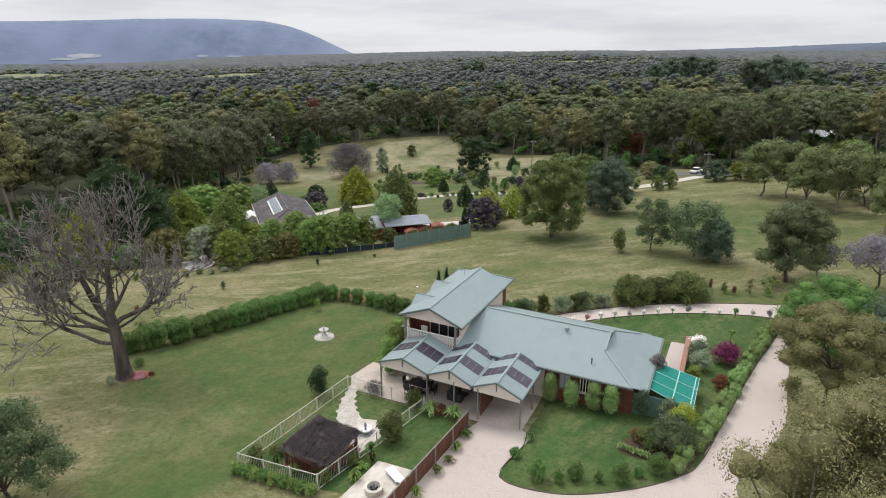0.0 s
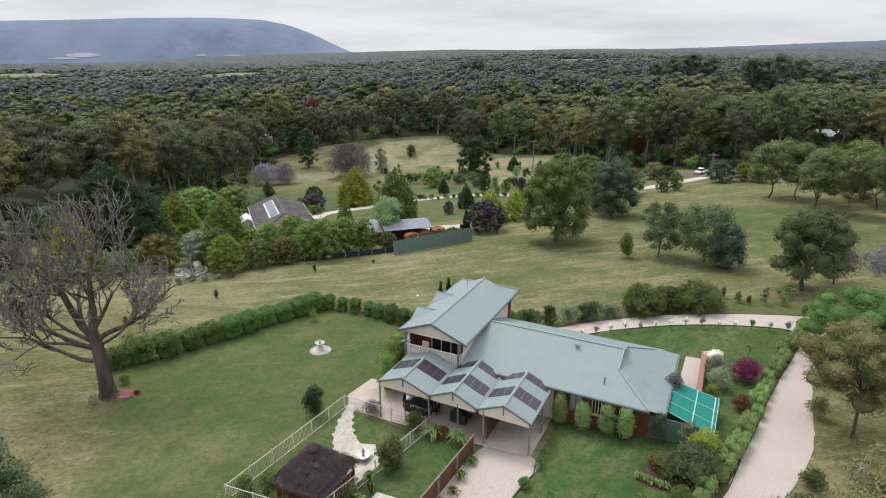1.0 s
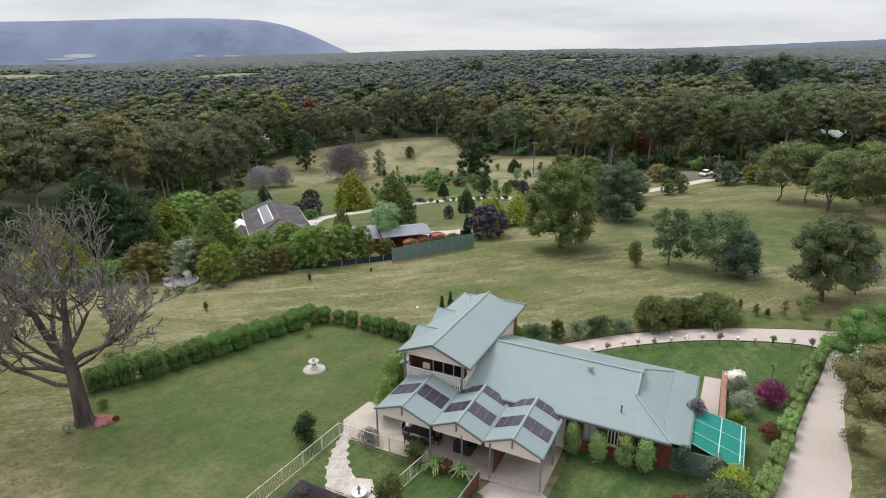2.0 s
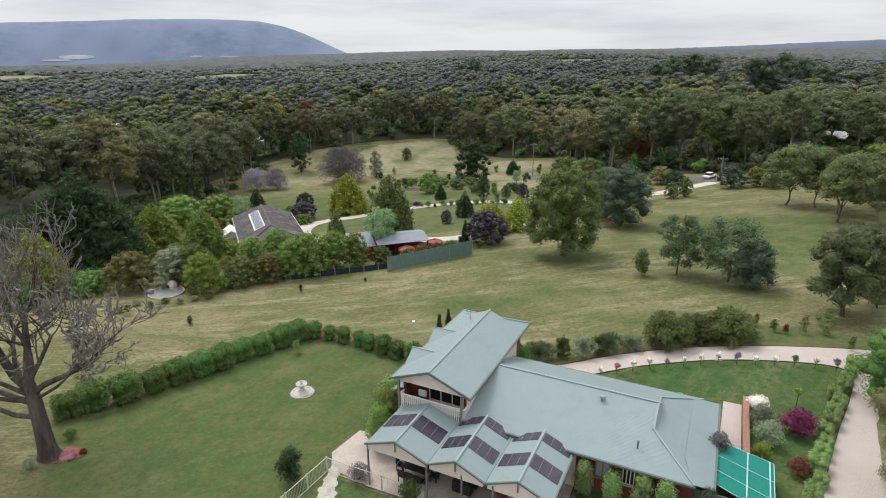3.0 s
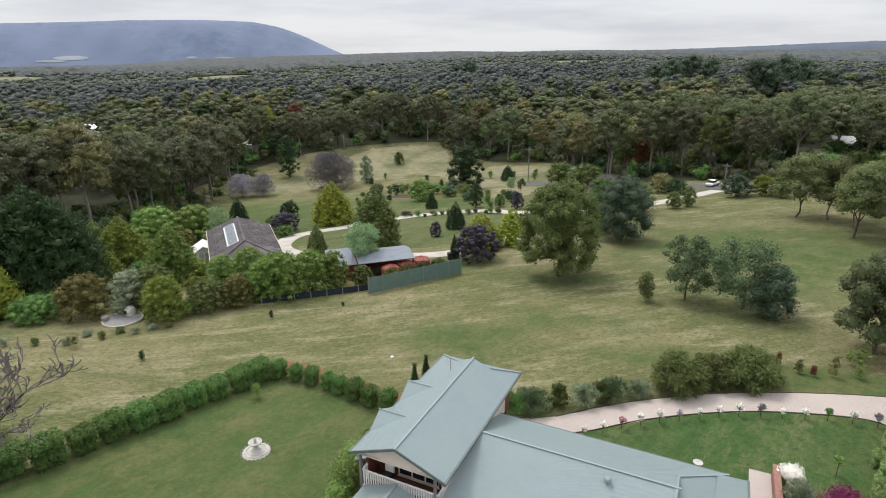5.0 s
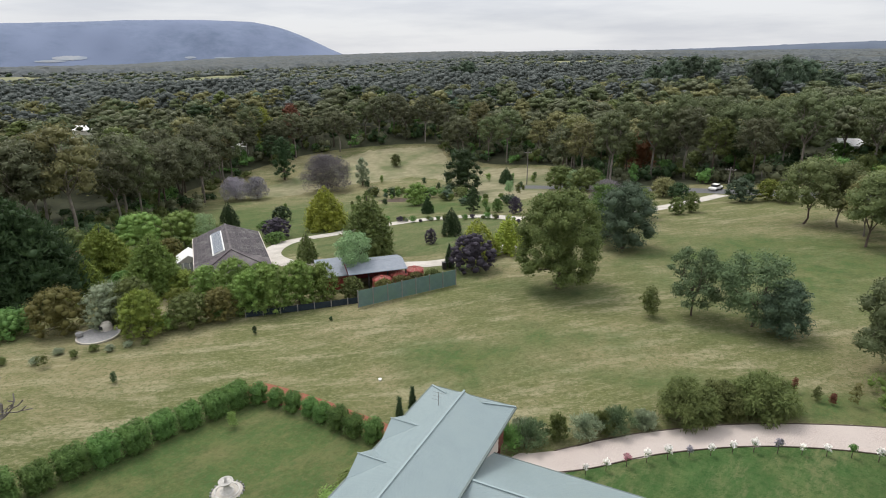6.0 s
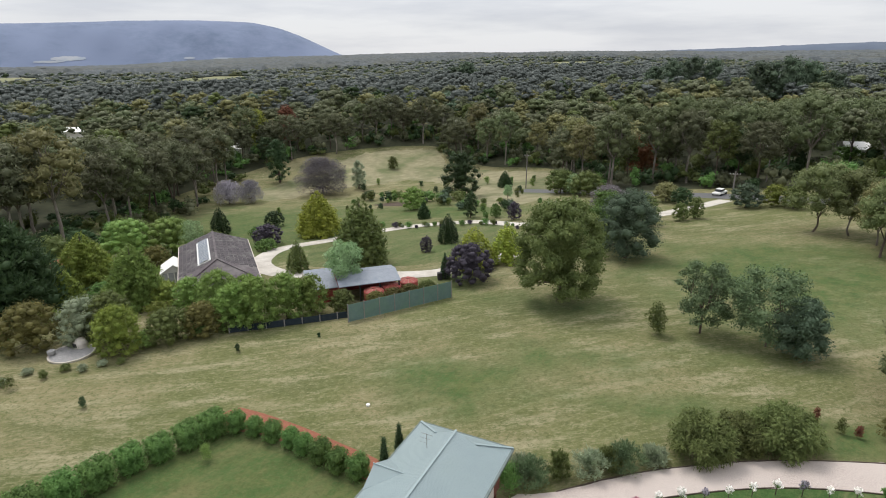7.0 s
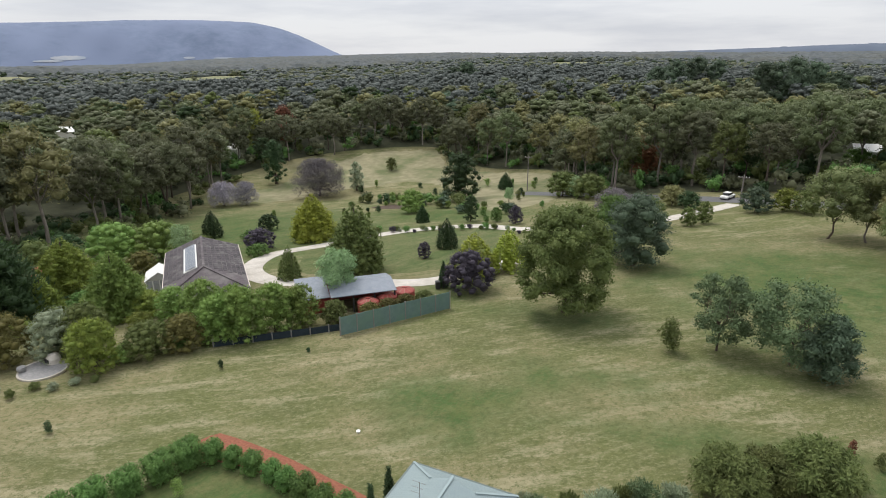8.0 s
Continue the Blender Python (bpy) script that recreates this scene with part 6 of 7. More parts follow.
bush("garden_shrub", 0.7, 46.0, 1.8, 2.0, L_GREY, "grey-green shrub beside the brick planter", 98, 0.2, 700)
bush("garden_shrub", 0.3, 44.2, 1.2, 1.3, L_YELLOW, "yellow flowering shrub beside the shade canopy", 99, 0.18, 400)
bush("climbing_shrub", -2.3, 41.9, 2.9, 1.4, L_TWIG, "white-flecked climber on the roof corner", 100, 0.18, 500, base=0.55, core=0.5)
bush("climbing_shrub", -2.7, 37.2, 2.4, 1.3, L_BLUE, "dark climber on the screen with pale flowers", 101, 0.16, 600, base=0.1, core=0.5)
bush("climbing_shrub", -0.9, 37.3, 2.1, 1.3, L_GREY, "pale flowering climber on the screen", 102, 0.16, 500, base=0.1, core=0.5)
for i, (x, h) in enumerate(((-9.25, 2.4), (-7.6, 2.0), (-5.95, 2.3), (-4.75, 2.3))):
    bush("climbing_shrub", x, 36.85, h + 0.25, 1.2, L_LIGHT_HEDGE, "tall upright green shrub against the brick wall", 105 + i, 0.17, 1000, group="upright shrubs along the brick wall", n=10, clump=0.42, base=0.06, core=0.7)
for i, (x, y, h, w) in enumerate(((-23.0, 37.3, 4.2, 2.2), (-23.6, 39.3, 3.8, 2.4), (-23.9, 41.6, 3.2, 2.4), (-22.7, 36.1, 3.4, 1.6))):
    bush("tall_hedge_shrub", x - 0.25, y, h * 1.08, w + 0.5, L_GREEN, "tall dense green hedge shrub against the house", 112 + i, 0.2, 1500, group="tall hedge beside the house", n=14, clump=0.3)
patch("gravel_pad", [(-2.0, 50.6), (-0.8, 50.5), (-0.85, 42.8), (-2.2, 42.8)], M_GRAVEL, 0.05, "pale gravel strip beside the planter wall", "paving", 0.7)
pl = thing("brick_planter", -0.6, 48, gz(-0.6, 48), "low terracotta brick planter wall", "planter")
wpart("wall", boxed(-0.78, 43.0, gz(-0.6, 46) - 0.3, -0.48, 50.4, gz(-0.6, 48) + 0.75), M_BRICK_EDGE, pl)
wpart("coping", boxed(-0.82, 42.95, gz(-0.6, 48) + 0.75, -0.44, 50.45, gz(-0.6, 48) + 0.82), M_BRICK_EDGE, pl)
bird = thing("bird_bath", -4.95, 48.85, gz(-4.95, 48.85), "white pedestal bird bath on the lawn", "bird bath")
part("pedestal", lathe(bmesh.new(), [(0.24, 0), (0.14, 0.1), (0.1, 0.7), (0.16, 0.85)], 16), M_WHITE, bird)
part("bowl", lathe(bmesh.new(), [(0.12, 0.84), (0.26, 0.92), (0.3, 0.99), (0.26, 0.99), (0.08, 0.92)], 20), M_CAST, bird)

# standard roses along the drive
rose_me = []
for k, leaf in enumerate((L_WHITE, L_MAUVE, L_PINK, L_HEDGE)):
    rr_ = np.random.default_rng(130 + k)
    rose_me.append((crown("bloom", rr_, dome_blobs(rr_, 0.6, 0.62, 6, 0.0, 0.3), 190, 0.13, leaf, 0, 0.6), crown("leaves", rr_, dome_blobs(rr_, 0.5, 0.5, 6, 0.0, 0.3), 80, 0.13, L_HEDGE, 0, 0.4)))
vs, fs = limb_tris([((0, 0, -0.05), 0.03, (0.01, 0, 0.75), 0.022)], 6)
stem_me = raw_mesh("stem", vs, fs, [M_BARK])
kinds = (0, 0, 2, 0, 0, 1, 0, 0, 0, 1, 0, 0, 3, 0, 1)
for i, (x, y) in enumerate(stations([(-12.3, 50.5), (-8.3, 53.6), (-2.6, 56.7), (3.0, 58.2), (5.9, 58.4)], 15)):
    ob = thing("standard_rose", x, y, gz(x, y), ("white" if kinds[i] == 0 else "pale pink" if kinds[i] < 3 else "green") + " flowering standard rose on a thin stem", "rose", "standard roses along the drive", turn=i * 50, scale=0.8 + 0.06 * (i % 5))
    link("stem", stem_me, ob)
    o = link("bloom", rose_me[kinds[i]][0], ob)
    o.location = (0, 0, 0.55)
    o = link("leaves", rose_me[kinds[i]][1], ob)
    o.location = (0, 0, 0.5)
std = thing("standard_tree", 2.7, 51.7, gz(2.7, 51.7), "small lollipop-shaped standard tree on the lawn", "tree")
link("stem", stem_me, std).scale = (1, 1, 1.4)
o = link("crown", crown("crown", np.random.default_rng(3), dome_blobs(np.random.default_rng(3), 0.6, 0.7, 6, 0, 0.3), 200, 0.14, L_GREEN), std)
o.location = (0, 0, 0.95)
for i, (x, y, h, w, lf) in enumerate(((-16.6, 52.6, 1.7, 3.0, L_GREYGREEN), (-15.0, 53.6, 2.1, 1.7, L_OLIVE), (-13.3, 54.7, 1.7, 2.6, L_GREY), (-11.3, 56.1, 1.8, 2.8, L_GREYGREEN), (-18.2, 51.6, 1.7, 2.8, L_HEDGE), (-9.6, 57.2, 1.3, 2.0, L_GREY), (-17.4, 53.2, 1.4, 2.2, L_GREY), (-12.2, 55.8, 1.5, 2.0, L_OLIVE))):
    bush("drive_shrub", x, y, h, w, lf, "loose feathery green shrub on the far side of the drive", 150 + i, 0.2, 900, group="loose shrubs behind the drive", n=16, clump=0.17, core=0.45, spray=0.9, shell=(0.4, 1.25))
for i, (x, y, h, w, lf) in enumerate(((1.8, 65.2, 1.3, 0.8, L_OLIVE), (4.2, 65.3, 2.0, 0.9, L_ORANGE), (0.4, 66.1, 1.3, 0.6, L_RED), (6.2, 67.9, 2.0, 2.5, L_GREEN), (6.0, 65.7, 1.3, 0.9, L_GREEN), (2.8, 65.0, 1.0, 0.6, L_RED), (-55.0, 47.6, 1.2, 0.7, L_DEEP), (-51.3, 61.8, 1.0, 0.6, L_DEEP), (-56.2, 36.5, 1.0, 0.7, L_RED), (-64.7, 46.9, 1.6, 2.0, L_OLIVE), (-51.3, 33.4, 1.1, 1.5, L_OLIVE), (-45.5, 68.0, 0.5, 0.4, L_DEEP), (7.5, 62.9, 1.4, 0.7, L_OLIVE), (-39.0, 46.5, 1.6, 1.0, L_GREEN), (-42.5, 24.2, 0.8, 0.9, L_GREY), (-43.6, 27.6, 0.8, 1.1, L_HEDGE))):
    bush("sapling", x, y, h, w, lf, "small young shrub standing alone in the grass", 170 + i, 0.16, 190, group="saplings in the paddock", core=0.5)
bush("flower_patch", -41.5, 26.2, 0.35, 1.3, L_PINK, "patch of pink flowers at the dead tree's foot", 190, 0.12, 600, category="flowers", flat=0.5)
bush("flower_patch", -41.1, 26.9, 0.3, 0.6, L_RED, "red flowers at the dead tree's foot", 191, 0.12, 250, category="flowers")
bush("flower_patch", -41.9, 49.3, 0.6, 0.9, L_YELLOW, "small yellow shrub in the bark mulch", 192, 0.14, 200, category="flowers")
bush("flower_patch", -30.3, 51.0, 0.5, 0.7, L_YELLOW, "yellow flowers in the bark mulch", 193, 0.14, 150, category="flowers")
for i, (x, y, h) in enumerate(((-22.95, 45.3, 3.2 - gz(-22.95, 45.3)), (-23.0, 47.05, 2.9 - gz(-23.0, 47.05)))):
    tree("pencil_cypress", "cone", x, y, h, 0.95, L_DEEP, "slim dark pencil cypress", 200 + i, 0.16, 1300, group="pair of pencil cypresses", power=3.0)

# ---- dead tree ----
M_DEAD_TRUNK = surface("weathered_dark_trunk", (0.075, 0.06, 0.052), (0.16, 0.135, 0.12), 3.0, 0.95, 1.0, (0.05, 0.04, 0.034), 0.8, (0.45, 0.6), coords="Object", stretch=(1.5, 1.5, 0.2))
def dead_tree(x, y, label, seed):
    r = np.random.default_rng(seed)
    ob = thing("dead_tree", x, y, gz(x, y), label, "tree")
    segs, twigs = [], []

    def grow(p, d, length, rad, depth):
        n = 4
        for i in range(n):
            d = (d + Vector(r.normal(size=3) * (0.16 + 0.012 * depth)) + Vector((0, 0, 0.05 + 0.012 * depth))).normalized()
            q = p + d * length / n
            r2 = rad * 0.88
            (segs if depth < 3 else twigs).append((p, rad, q, r2))
            p, rad = q, r2
            if depth < 6 and i > 0 and r.random() < (0.88 if depth < 4 else 0.62):
                s = (d + Vector(r.normal(size=3) * 0.6) + Vector((0, 0, 0.15))).normalized()
                grow(p, s, length * r.uniform(0.46, 0.7), rad * 0.48, depth + 1)
        if depth < 5:
            s = (d + Vector(r.normal(size=3) * 0.4)).normalized()
            grow(p, s, length * r.uniform(0.55, 0.78), rad * 0.75, depth + 1)

    tv, tf = tube([(0, 0, -0.3), (-0.02, 0, 0.3), (-0.06, 0, 1.0), (-0.15, 0.04, 2.0), (-0.3, 0.1, 3.2), (-0.5, 0.15, 4.3), (-0.7, 0.2, 5.4)], [1.0, 0.7, 0.56, 0.51, 0.47, 0.45, 0.36], 18, 0.16, 3)
    link("trunk", raw_mesh("trunk", tv, tf, [M_DEAD_TRUNK], True), ob)
    f = Vector((-0.7, 0.2, 5.2))
    for d, l, rad, z in (((-0.5, -0.1, 1.0), 5.2, 0.4, 5.0), ((0.12, 0.3, 1.0), 5.2, 0.36, 5.1), ((0.65, 0.35, 1.0), 4.4, 0.27, 4.6), ((-0.9, -0.5, 0.42), 5.2, 0.26, 4.0), ((-0.8, 0.7, 0.75), 5.0, 0.25, 4.6), ((-1.0, -0.25, 0.12), 5.4, 0.22, 3.0), ((0.85, 0.7, 0.6), 3.6, 0.15, 4.2), ((0.2, -0.9, 0.6), 4.0, 0.2, 4.2), ((-0.35, 0.5, 1.0), 4.6, 0.28, 5.0), ((0.4, -0.2, 1.0), 4.2, 0.22, 4.8), ((-0.75, -0.75, 0.7), 4.6, 0.2, 4.5)):
        grow(Vector((f.x * z / 5.2, f.y * z / 5.2, z)), Vector(d).normalized(), l, rad * 0.82, 1)
    vs, fs = limb_tris(segs, 8)
    link("limb_system", raw_mesh("limb_system", vs, fs, [M_DEAD_TRUNK], True), ob, None, "heavy bare limbs")
    vs, fs = limb_tris([(a, max(ra, 0.038), b, max(rb, 0.028)) for a, ra, b, rb in twigs], 3)
    link("branchwork", raw_mesh("branchwork", vs, fs, [M_DEAD]), ob, None, "bare grey branches and twigs")


dead_tree(-42.7, 25.6, "large bare dead tree with a thick trunk and spreading grey branches", 5)


# ---- trees of the paddock ----
tree("paddock_tree", "round", -23.4, 85.6, 12.7, 11.0, L_OLIVE, "large olive-green broadleaf tree standing alone in the paddock", 301, 0.44, 11000, n=85, clump=0.115, base=0.12, core=0.85)
tree("paddock_tree", "round", -19.1, 107.2, 10.6, 9.6, L_BLUE, "blue-green broadleaf tree in the paddock", 302, 0.42, 4500, n=40, clump=0.17, base=0.04)
tree("paddock_tree", "round", -23.6, 113.5, 9.6, 7.5, L_HEDGE, "dark green tree behind the blue-green one", 303, 0.45, 2400, n=30, clump=0.18, base=0.05)
tree("paddock_tree", "gum", -7.8, 80.2, 7.7, 6.2, L_GREYGREEN, "open slender tree with dark green leaves", 304, 0.36, 2600, lean=0.0, n=40, clump=0.11, low=0.2, core=0.45, trunk=0.012, shell=(0.5, 1.2))
tree("paddock_tree", "gum", -2.2, 78.8, 7.6, 8.4, L_GREYGREEN, "spreading grey-green tree with low branches", 305, 0.36, 3200, lean=0.0, n=46, clump=0.11, low=0.2, core=0.4, trunk=0.012, shell=(0.5, 1.2))
tree("paddock_tree", "round", 0.2, 77.4, 5.6, 5.0, L_BLUE, "dense dark green tree in the paddock", 306, 0.36, 3000, n=30, clump=0.18, base=0.02)
bush("paddock_shrub", -11.8, 78.6, 3.5, 2.4, L_OLIVE, "small upright shrub in the paddock", 307, 0.28, 600)
tree("paddock_gum", "gum", 8.0, 71.2, 9.4, 8.0, L_GUM, "rounded gum tree with dark trunk", 308, 0.34, 6500, n=46, clump=0.14, lean=0.0, low=0.24, core=0.95, trunk=0.02)
tree("paddock_tree", "gum", 11.3, 74.6, 4.0, 5.4, L_TWIG, "small sparse grey-leaved tree", 309, 0.3, 1100, n=14, clump=0.16, low=0.4, core=0.0)
tree("blossom_tree", "gum", 16.2, 71.0, 6.0, 7.2, L_MAUVE, "spreading tree covered in pale mauve blossom", 310, 0.3, 2600, n=18, clump=0.18, low=0.4, core=0.3)
for i, (x, y, h, w, lf) in enumerate(((6.6, 128.2, 11.5, 9.8, L_GUM_LIGHT), (11.1, 126.2, 10.6, 7.8, L_GUM_LIGHT), (12.8, 113.9, 11.2, 7.4, L_GUM_LIGHT), (17.0, 111.6, 10.3, 7.6, L_GUM_LIGHT), (22.2, 118.6, 9.2, 8.6, L_GUM_LIGHT), (13.6, 120.4, 9.6, 7.0, L_GUM_BROWN), (19.5, 127.0, 10.5, 8.5, L_GUM_LIGHT), (25.5, 108.0, 10.0, 8.0, L_GUM_LIGHT), (28.0, 124.0, 11.0, 9.0, L_GUM_LIGHT), (21.5, 98.0, 9.0, 6.5, L_GUM_LIGHT))):
    tree("roadside_gum", "gum", x, y, h, w, lf, "slender gum tree with forked trunk at the paddock's edge", 320 + i, 0.5, 1900, bark=M_PALE_BARK if i % 2 else M_BARK, group="gum trees along the road", n=22, clump=0.17, low=0.32, fork=0.2, core=0.75, trunk=0.013)
for i, (x, y, h, w) in enumerate(((-6.9, 59.3, 3.0, 4.8), (-2.0, 62.2, 2.8, 5.2), (-4.5, 61.2, 2.4, 3.8))):
    tree("weeping_shrub", "round", x, y, h, w, L_OLIVE, "broad weeping mid-green shrub beside the drive", 340 + i, 0.26, 3800, group="weeping shrubs by the drive", category="shrub", n=34, clump=0.15, base=0.02, spray=-0.45, flat=1.0, core=0.8)
tree("foreground_gum", "gum", 8.7, 42.2, 7.9, 7.6, L_GUM_BROWN, "brownish gum tree with a forked pale trunk beside the drive", 350, 0.22, 9000, bark=M_BARK, n=50, clump=0.115, low=0.42, fork=0.42, core=1.0, trunk=0.012)
tree("foreground_tree", "round", 10.2, 54.0, 6.6, 8.6, L_HEDGE, "rounded green tree overhanging the drive", 351, 0.2, 9000, n=44, clump=0.16, base=0.03)
tree("foreground_tree", "round", 14.2, 51.0, 6.6, 7.0, L_BLUE, "dense dark green tree beside the drive", 352, 0.34, 3800, n=22, base=0.05)
tree("foreground_gum", "gum", 5.6, 18.4, 13.4, 8.6, L_NEAR_GUM, "large olive gum close to the drive with fine leaves", 353, 0.14, 27000, bark=M_PALE_BARK, n=72, clump=0.115, low=0.4, core=0.74, shell=(0.6, 1.14))
tree("foreground_gum", "gum", 8.6, 20.6, 14.5, 8.0, L_NEAR_GUM, "tall olive gum behind the drive with fine leaves", 354, 0.14, 17000, bark=M_PALE_BARK, n=56, clump=0.11, low=0.42, core=0.74, shell=(0.6, 1.14))
tree("foreground_tree", "gum", -33.4, 12.2, 7.2, 7.6, L_GREYGREEN, "dark leafy tree with open branches at the lawn's corner", 355, 0.22, 9000, n=48, clump=0.12, low=0.2, fork=0.2, core=0.5, shell=(0.5, 1.15), trunk=0.016)
bush("drive_shrub", 6.9, 44.2, 1.6, 1.6, L_GUM_BROWN, "straggly brown shrub on the drive's edge", 356, 0.2, 450, core=0.4)
bush("drive_shrub", 6.0, 36.0, 1.2, 1.5, L_OLIVE, "low green shrub on the drive's edge", 357, 0.2, 500)
bush("drive_shrub", 5.4, 33.4, 1.2, 1.8, L_OLIVE, "low olive shrub on the drive's edge", 358, 0.2, 500)
wt = thing("water_drum", 8.7, 37.6, gz(8.7, 37.6), "pale blue-grey plastic drum beside a post", "drum")
part("drum", lathe(bmesh.new(), [(0.5, 0), (0.55, 0.1), (0.55, 0.9), (0.48, 1.0), (0.2, 1.04)], 20), M_SHED_ROOF, wt)
sp = thing("stake", 8.1, 37.9, gz(8.1, 37.9), "weathered timber stake in the grass", "stake")
part("stake", boxed(-0.05, -0.05, -0.1, 0.05, 0.05, 1.2), M_DEAD, sp)

# ---- neighbour's place ----
nh = thing("neighbour_house", -73.9, 80.6, -9.3, "single-storey house with a weathered dark tiled roof", "house", turn=-41)
L2, W2, E2, R2 = 10.0, 5.3, 3.1, 5.1
part("wall", boxed(-L2 + 0.6, -W2 + 0.6, -1.2, L2 - 0.6, W2 - 0.6, 3.0), M_CREAM, nh)
nroof = part("roof", slab(bmesh.new(), [(-L2, -W2, E2), (L2, -W2, E2), (4.6, 0, R2), (-L2, 0, R2)], 0.12), M_TILE_ROOF, nh)
part("north_slope", slab(bmesh.new(), [(-L2, 0, R2), (4.6, 0, R2), (L2, W2, E2), (-L2, W2, E2)], 0.12), M_TILE_ROOF, nroof)
part("hip_end", slab(bmesh.new(), [(L2, -W2, E2), (L2, W2, E2), (4.6, 0, R2)], 0.12), M_TILE_ROOF, nroof)
tile_bm = boxed(-0.42, -0.2, 0, 0.42, 0.2, 0.035)
tile_me = bpy.data.meshes.new("tile")
tile_bm.to_mesh(tile_me)
tile_bm.free()
tile_me.materials.append(M_TILE)
pit_ = math.degrees(math.atan2(R2 - E2, W2))
for side in (-1, 1):
    for j in range(9):
        yy = W2 - 0.3 - j * 0.59
        for i in range(16):
            x = -L2 + 0.5 + i * 0.92 + (0.46 if j % 2 else 0)
            if x > L2 - 0.5 - j * 0.59 * (5.4 / W2):
                continue
            o = link("tile", tile_me, nroof)
            o.matrix_basis = pose(x, side * yy, E2 + (R2 - E2) * (W2 - yy) / W2 + 0.01, -side * pit_, 0, 0) @ Matrix.Diagonal((1.0, 1.35, 1, 1))
for a, b in (((-L2, 0, R2 + 0.06), (4.6, 0, R2 + 0.06)), ((4.6, 0, R2 + 0.06), (L2, -W2, E2 + 0.06)), ((4.6, 0, R2 + 0.06), (L2, W2, E2 + 0.06))):
    part("ridge_tiles", beam(bmesh.new(), a, b, 0.3, 0.12), M_TILE_ROOF, nroof)
for a, b in (((-L2, -W2, E2 - 0.05), (L2, -W2, E2 - 0.05)), ((L2, -W2, E2 - 0.05), (L2, W2, E2 - 0.05)), ((-L2, W2, E2 - 0.05), (L2, W2, E2 - 0.05))):
    part("gutter", beam(bmesh.new(), a, b, 0.12, 0.12), M_CREAM, nh)
zs_ = lambda y: E2 + (R2 - E2) * (W2 + y) / W2 + 0.12
sk = part("roof_skylight", slab(bmesh.new(), [(-6.9, -2.6, zs_(-2.6)), (4.0, -2.6, zs_(-2.6)), (4.0, -0.8, zs_(-0.8)), (-6.9, -0.8, zs_(-0.8))], 0.1), M_WHITE, nh, "white-framed row of roof windows")
for i in range(14):
    for ya, yb in ((-2.4, -1.0),):
        x0 = -6.72 + i * 0.765
        part("pane", slab(bmesh.new(), [(x0, ya, zs_(ya) + 0.15), (x0 + 0.58, ya, zs_(ya) + 0.15), (x0 + 0.58, yb, zs_(yb) + 0.15), (x0, yb, zs_(yb) + 0.15)], 0.03), M_SHED_ROOF, sk)
gh = thing("conservatory", -80.0, 77.9, -9.3, "small white-framed glass conservatory with a pale roof", "conservatory", turn=49)
part("wall", boxed(-1.7, -2.0, -0.6, 1.7, 2.0, 2.0), M_BLIND, gh)
part("roof", slab(bmesh.new(), [(-1.9, -2.2, 2.1), (0, -2.2, 3.3), (0, 2.2, 3.3), (-1.9, 2.2, 2.1)], 0.08), M_WHITE, gh)
part("roof", slab(bmesh.new(), [(0, -2.2, 3.3), (1.9, -2.2, 2.1), (1.9, 2.2, 2.1), (0, 2.2, 3.3)], 0.08), M_WHITE, gh)
for i in range(5):
    x = -1.7 + i * 0.85
    part("mullion", boxed(x - 0.07, -2.1, -0.6, x + 0.07, -1.98, 2.1), M_WHITE, gh)
part("gable", slab(bmesh.new(), [(-1.7, -2.05, 2.12), (1.7, -2.05, 2.12), (0, -2.05, 3.15)], 0.05), M_WHITE, gh)

shed = thing("garage", -48.4, 82.0, -7.6, "open garage with a grey-blue sheet roof and barn-red walls", "garage", turn=44)
part("roof", slab(bmesh.new(), [(-4.0, -3.0, 2.95), (4.0, -3.0, 2.95), (4.0, 0, 3.6), (-4.0, 0, 3.6)], 0.08), M_SHED_ROOF, shed)
part("roof", slab(bmesh.new(), [(-4.0, 0, 3.6), (4.0, 0, 3.6), (4.0, 3.0, 2.95), (-4.0, 3.0, 2.95)], 0.08), M_SHED_ROOF, shed)
part("wall", boxed(-3.9, 2.7, -0.5, 3.9, 2.8, 2.9), M_BARN_RED, shed)
part("wall", boxed(-3.9, -2.7, -0.5, -3.8, 2.7, 2.9), M_BARN_RED, shed)
for x in (-1.3, 1.3, 3.8):
    part("post", boxed(x - 0.08, -2.8, -0.5, x + 0.08, -2.64, 2.9), M_DARK, shed)
shed2 = thing("garage", -53.3, 79.4, -7.7, "low barn-red shed with a grey-blue roof", "garage", turn=44)
part("roof", slab(bmesh.new(), [(-2.4, -2.9, 2.45), (2.4, -2.9, 2.45), (2.4, 2.9, 3.1), (-2.4, 2.9, 3.1)], 0.08), M_SHED_ROOF, shed2)
part("wall", boxed(-2.2, -2.6, -0.5, 2.2, 2.6, 2.4), M_BARN_RED, shed2)
red_shed = thing("garden_shed", -100.5, 74.2, gz(-100.5, 74.2), "small barn-red garden shed among trees", "shed", turn=-30)
part("wall", boxed(-2.2, -1.8, -0.3, 2.2, 1.8, 2.1), M_BARN_RED, red_shed)
part("roof", slab(bmesh.new(), [(-2.5, -2.1, 2.1), (2.5, -2.1, 2.1), (2.5, 0, 2.8), (-2.5, 0, 2.8)], 0.06), M_TANK_RED, red_shed)
part("roof", slab(bmesh.new(), [(-2.5, 0, 2.8), (2.5, 0, 2.8), (2.5, 2.1, 2.1), (-2.5, 2.1, 2.1)], 0.06), M_TANK_RED, red_shed)
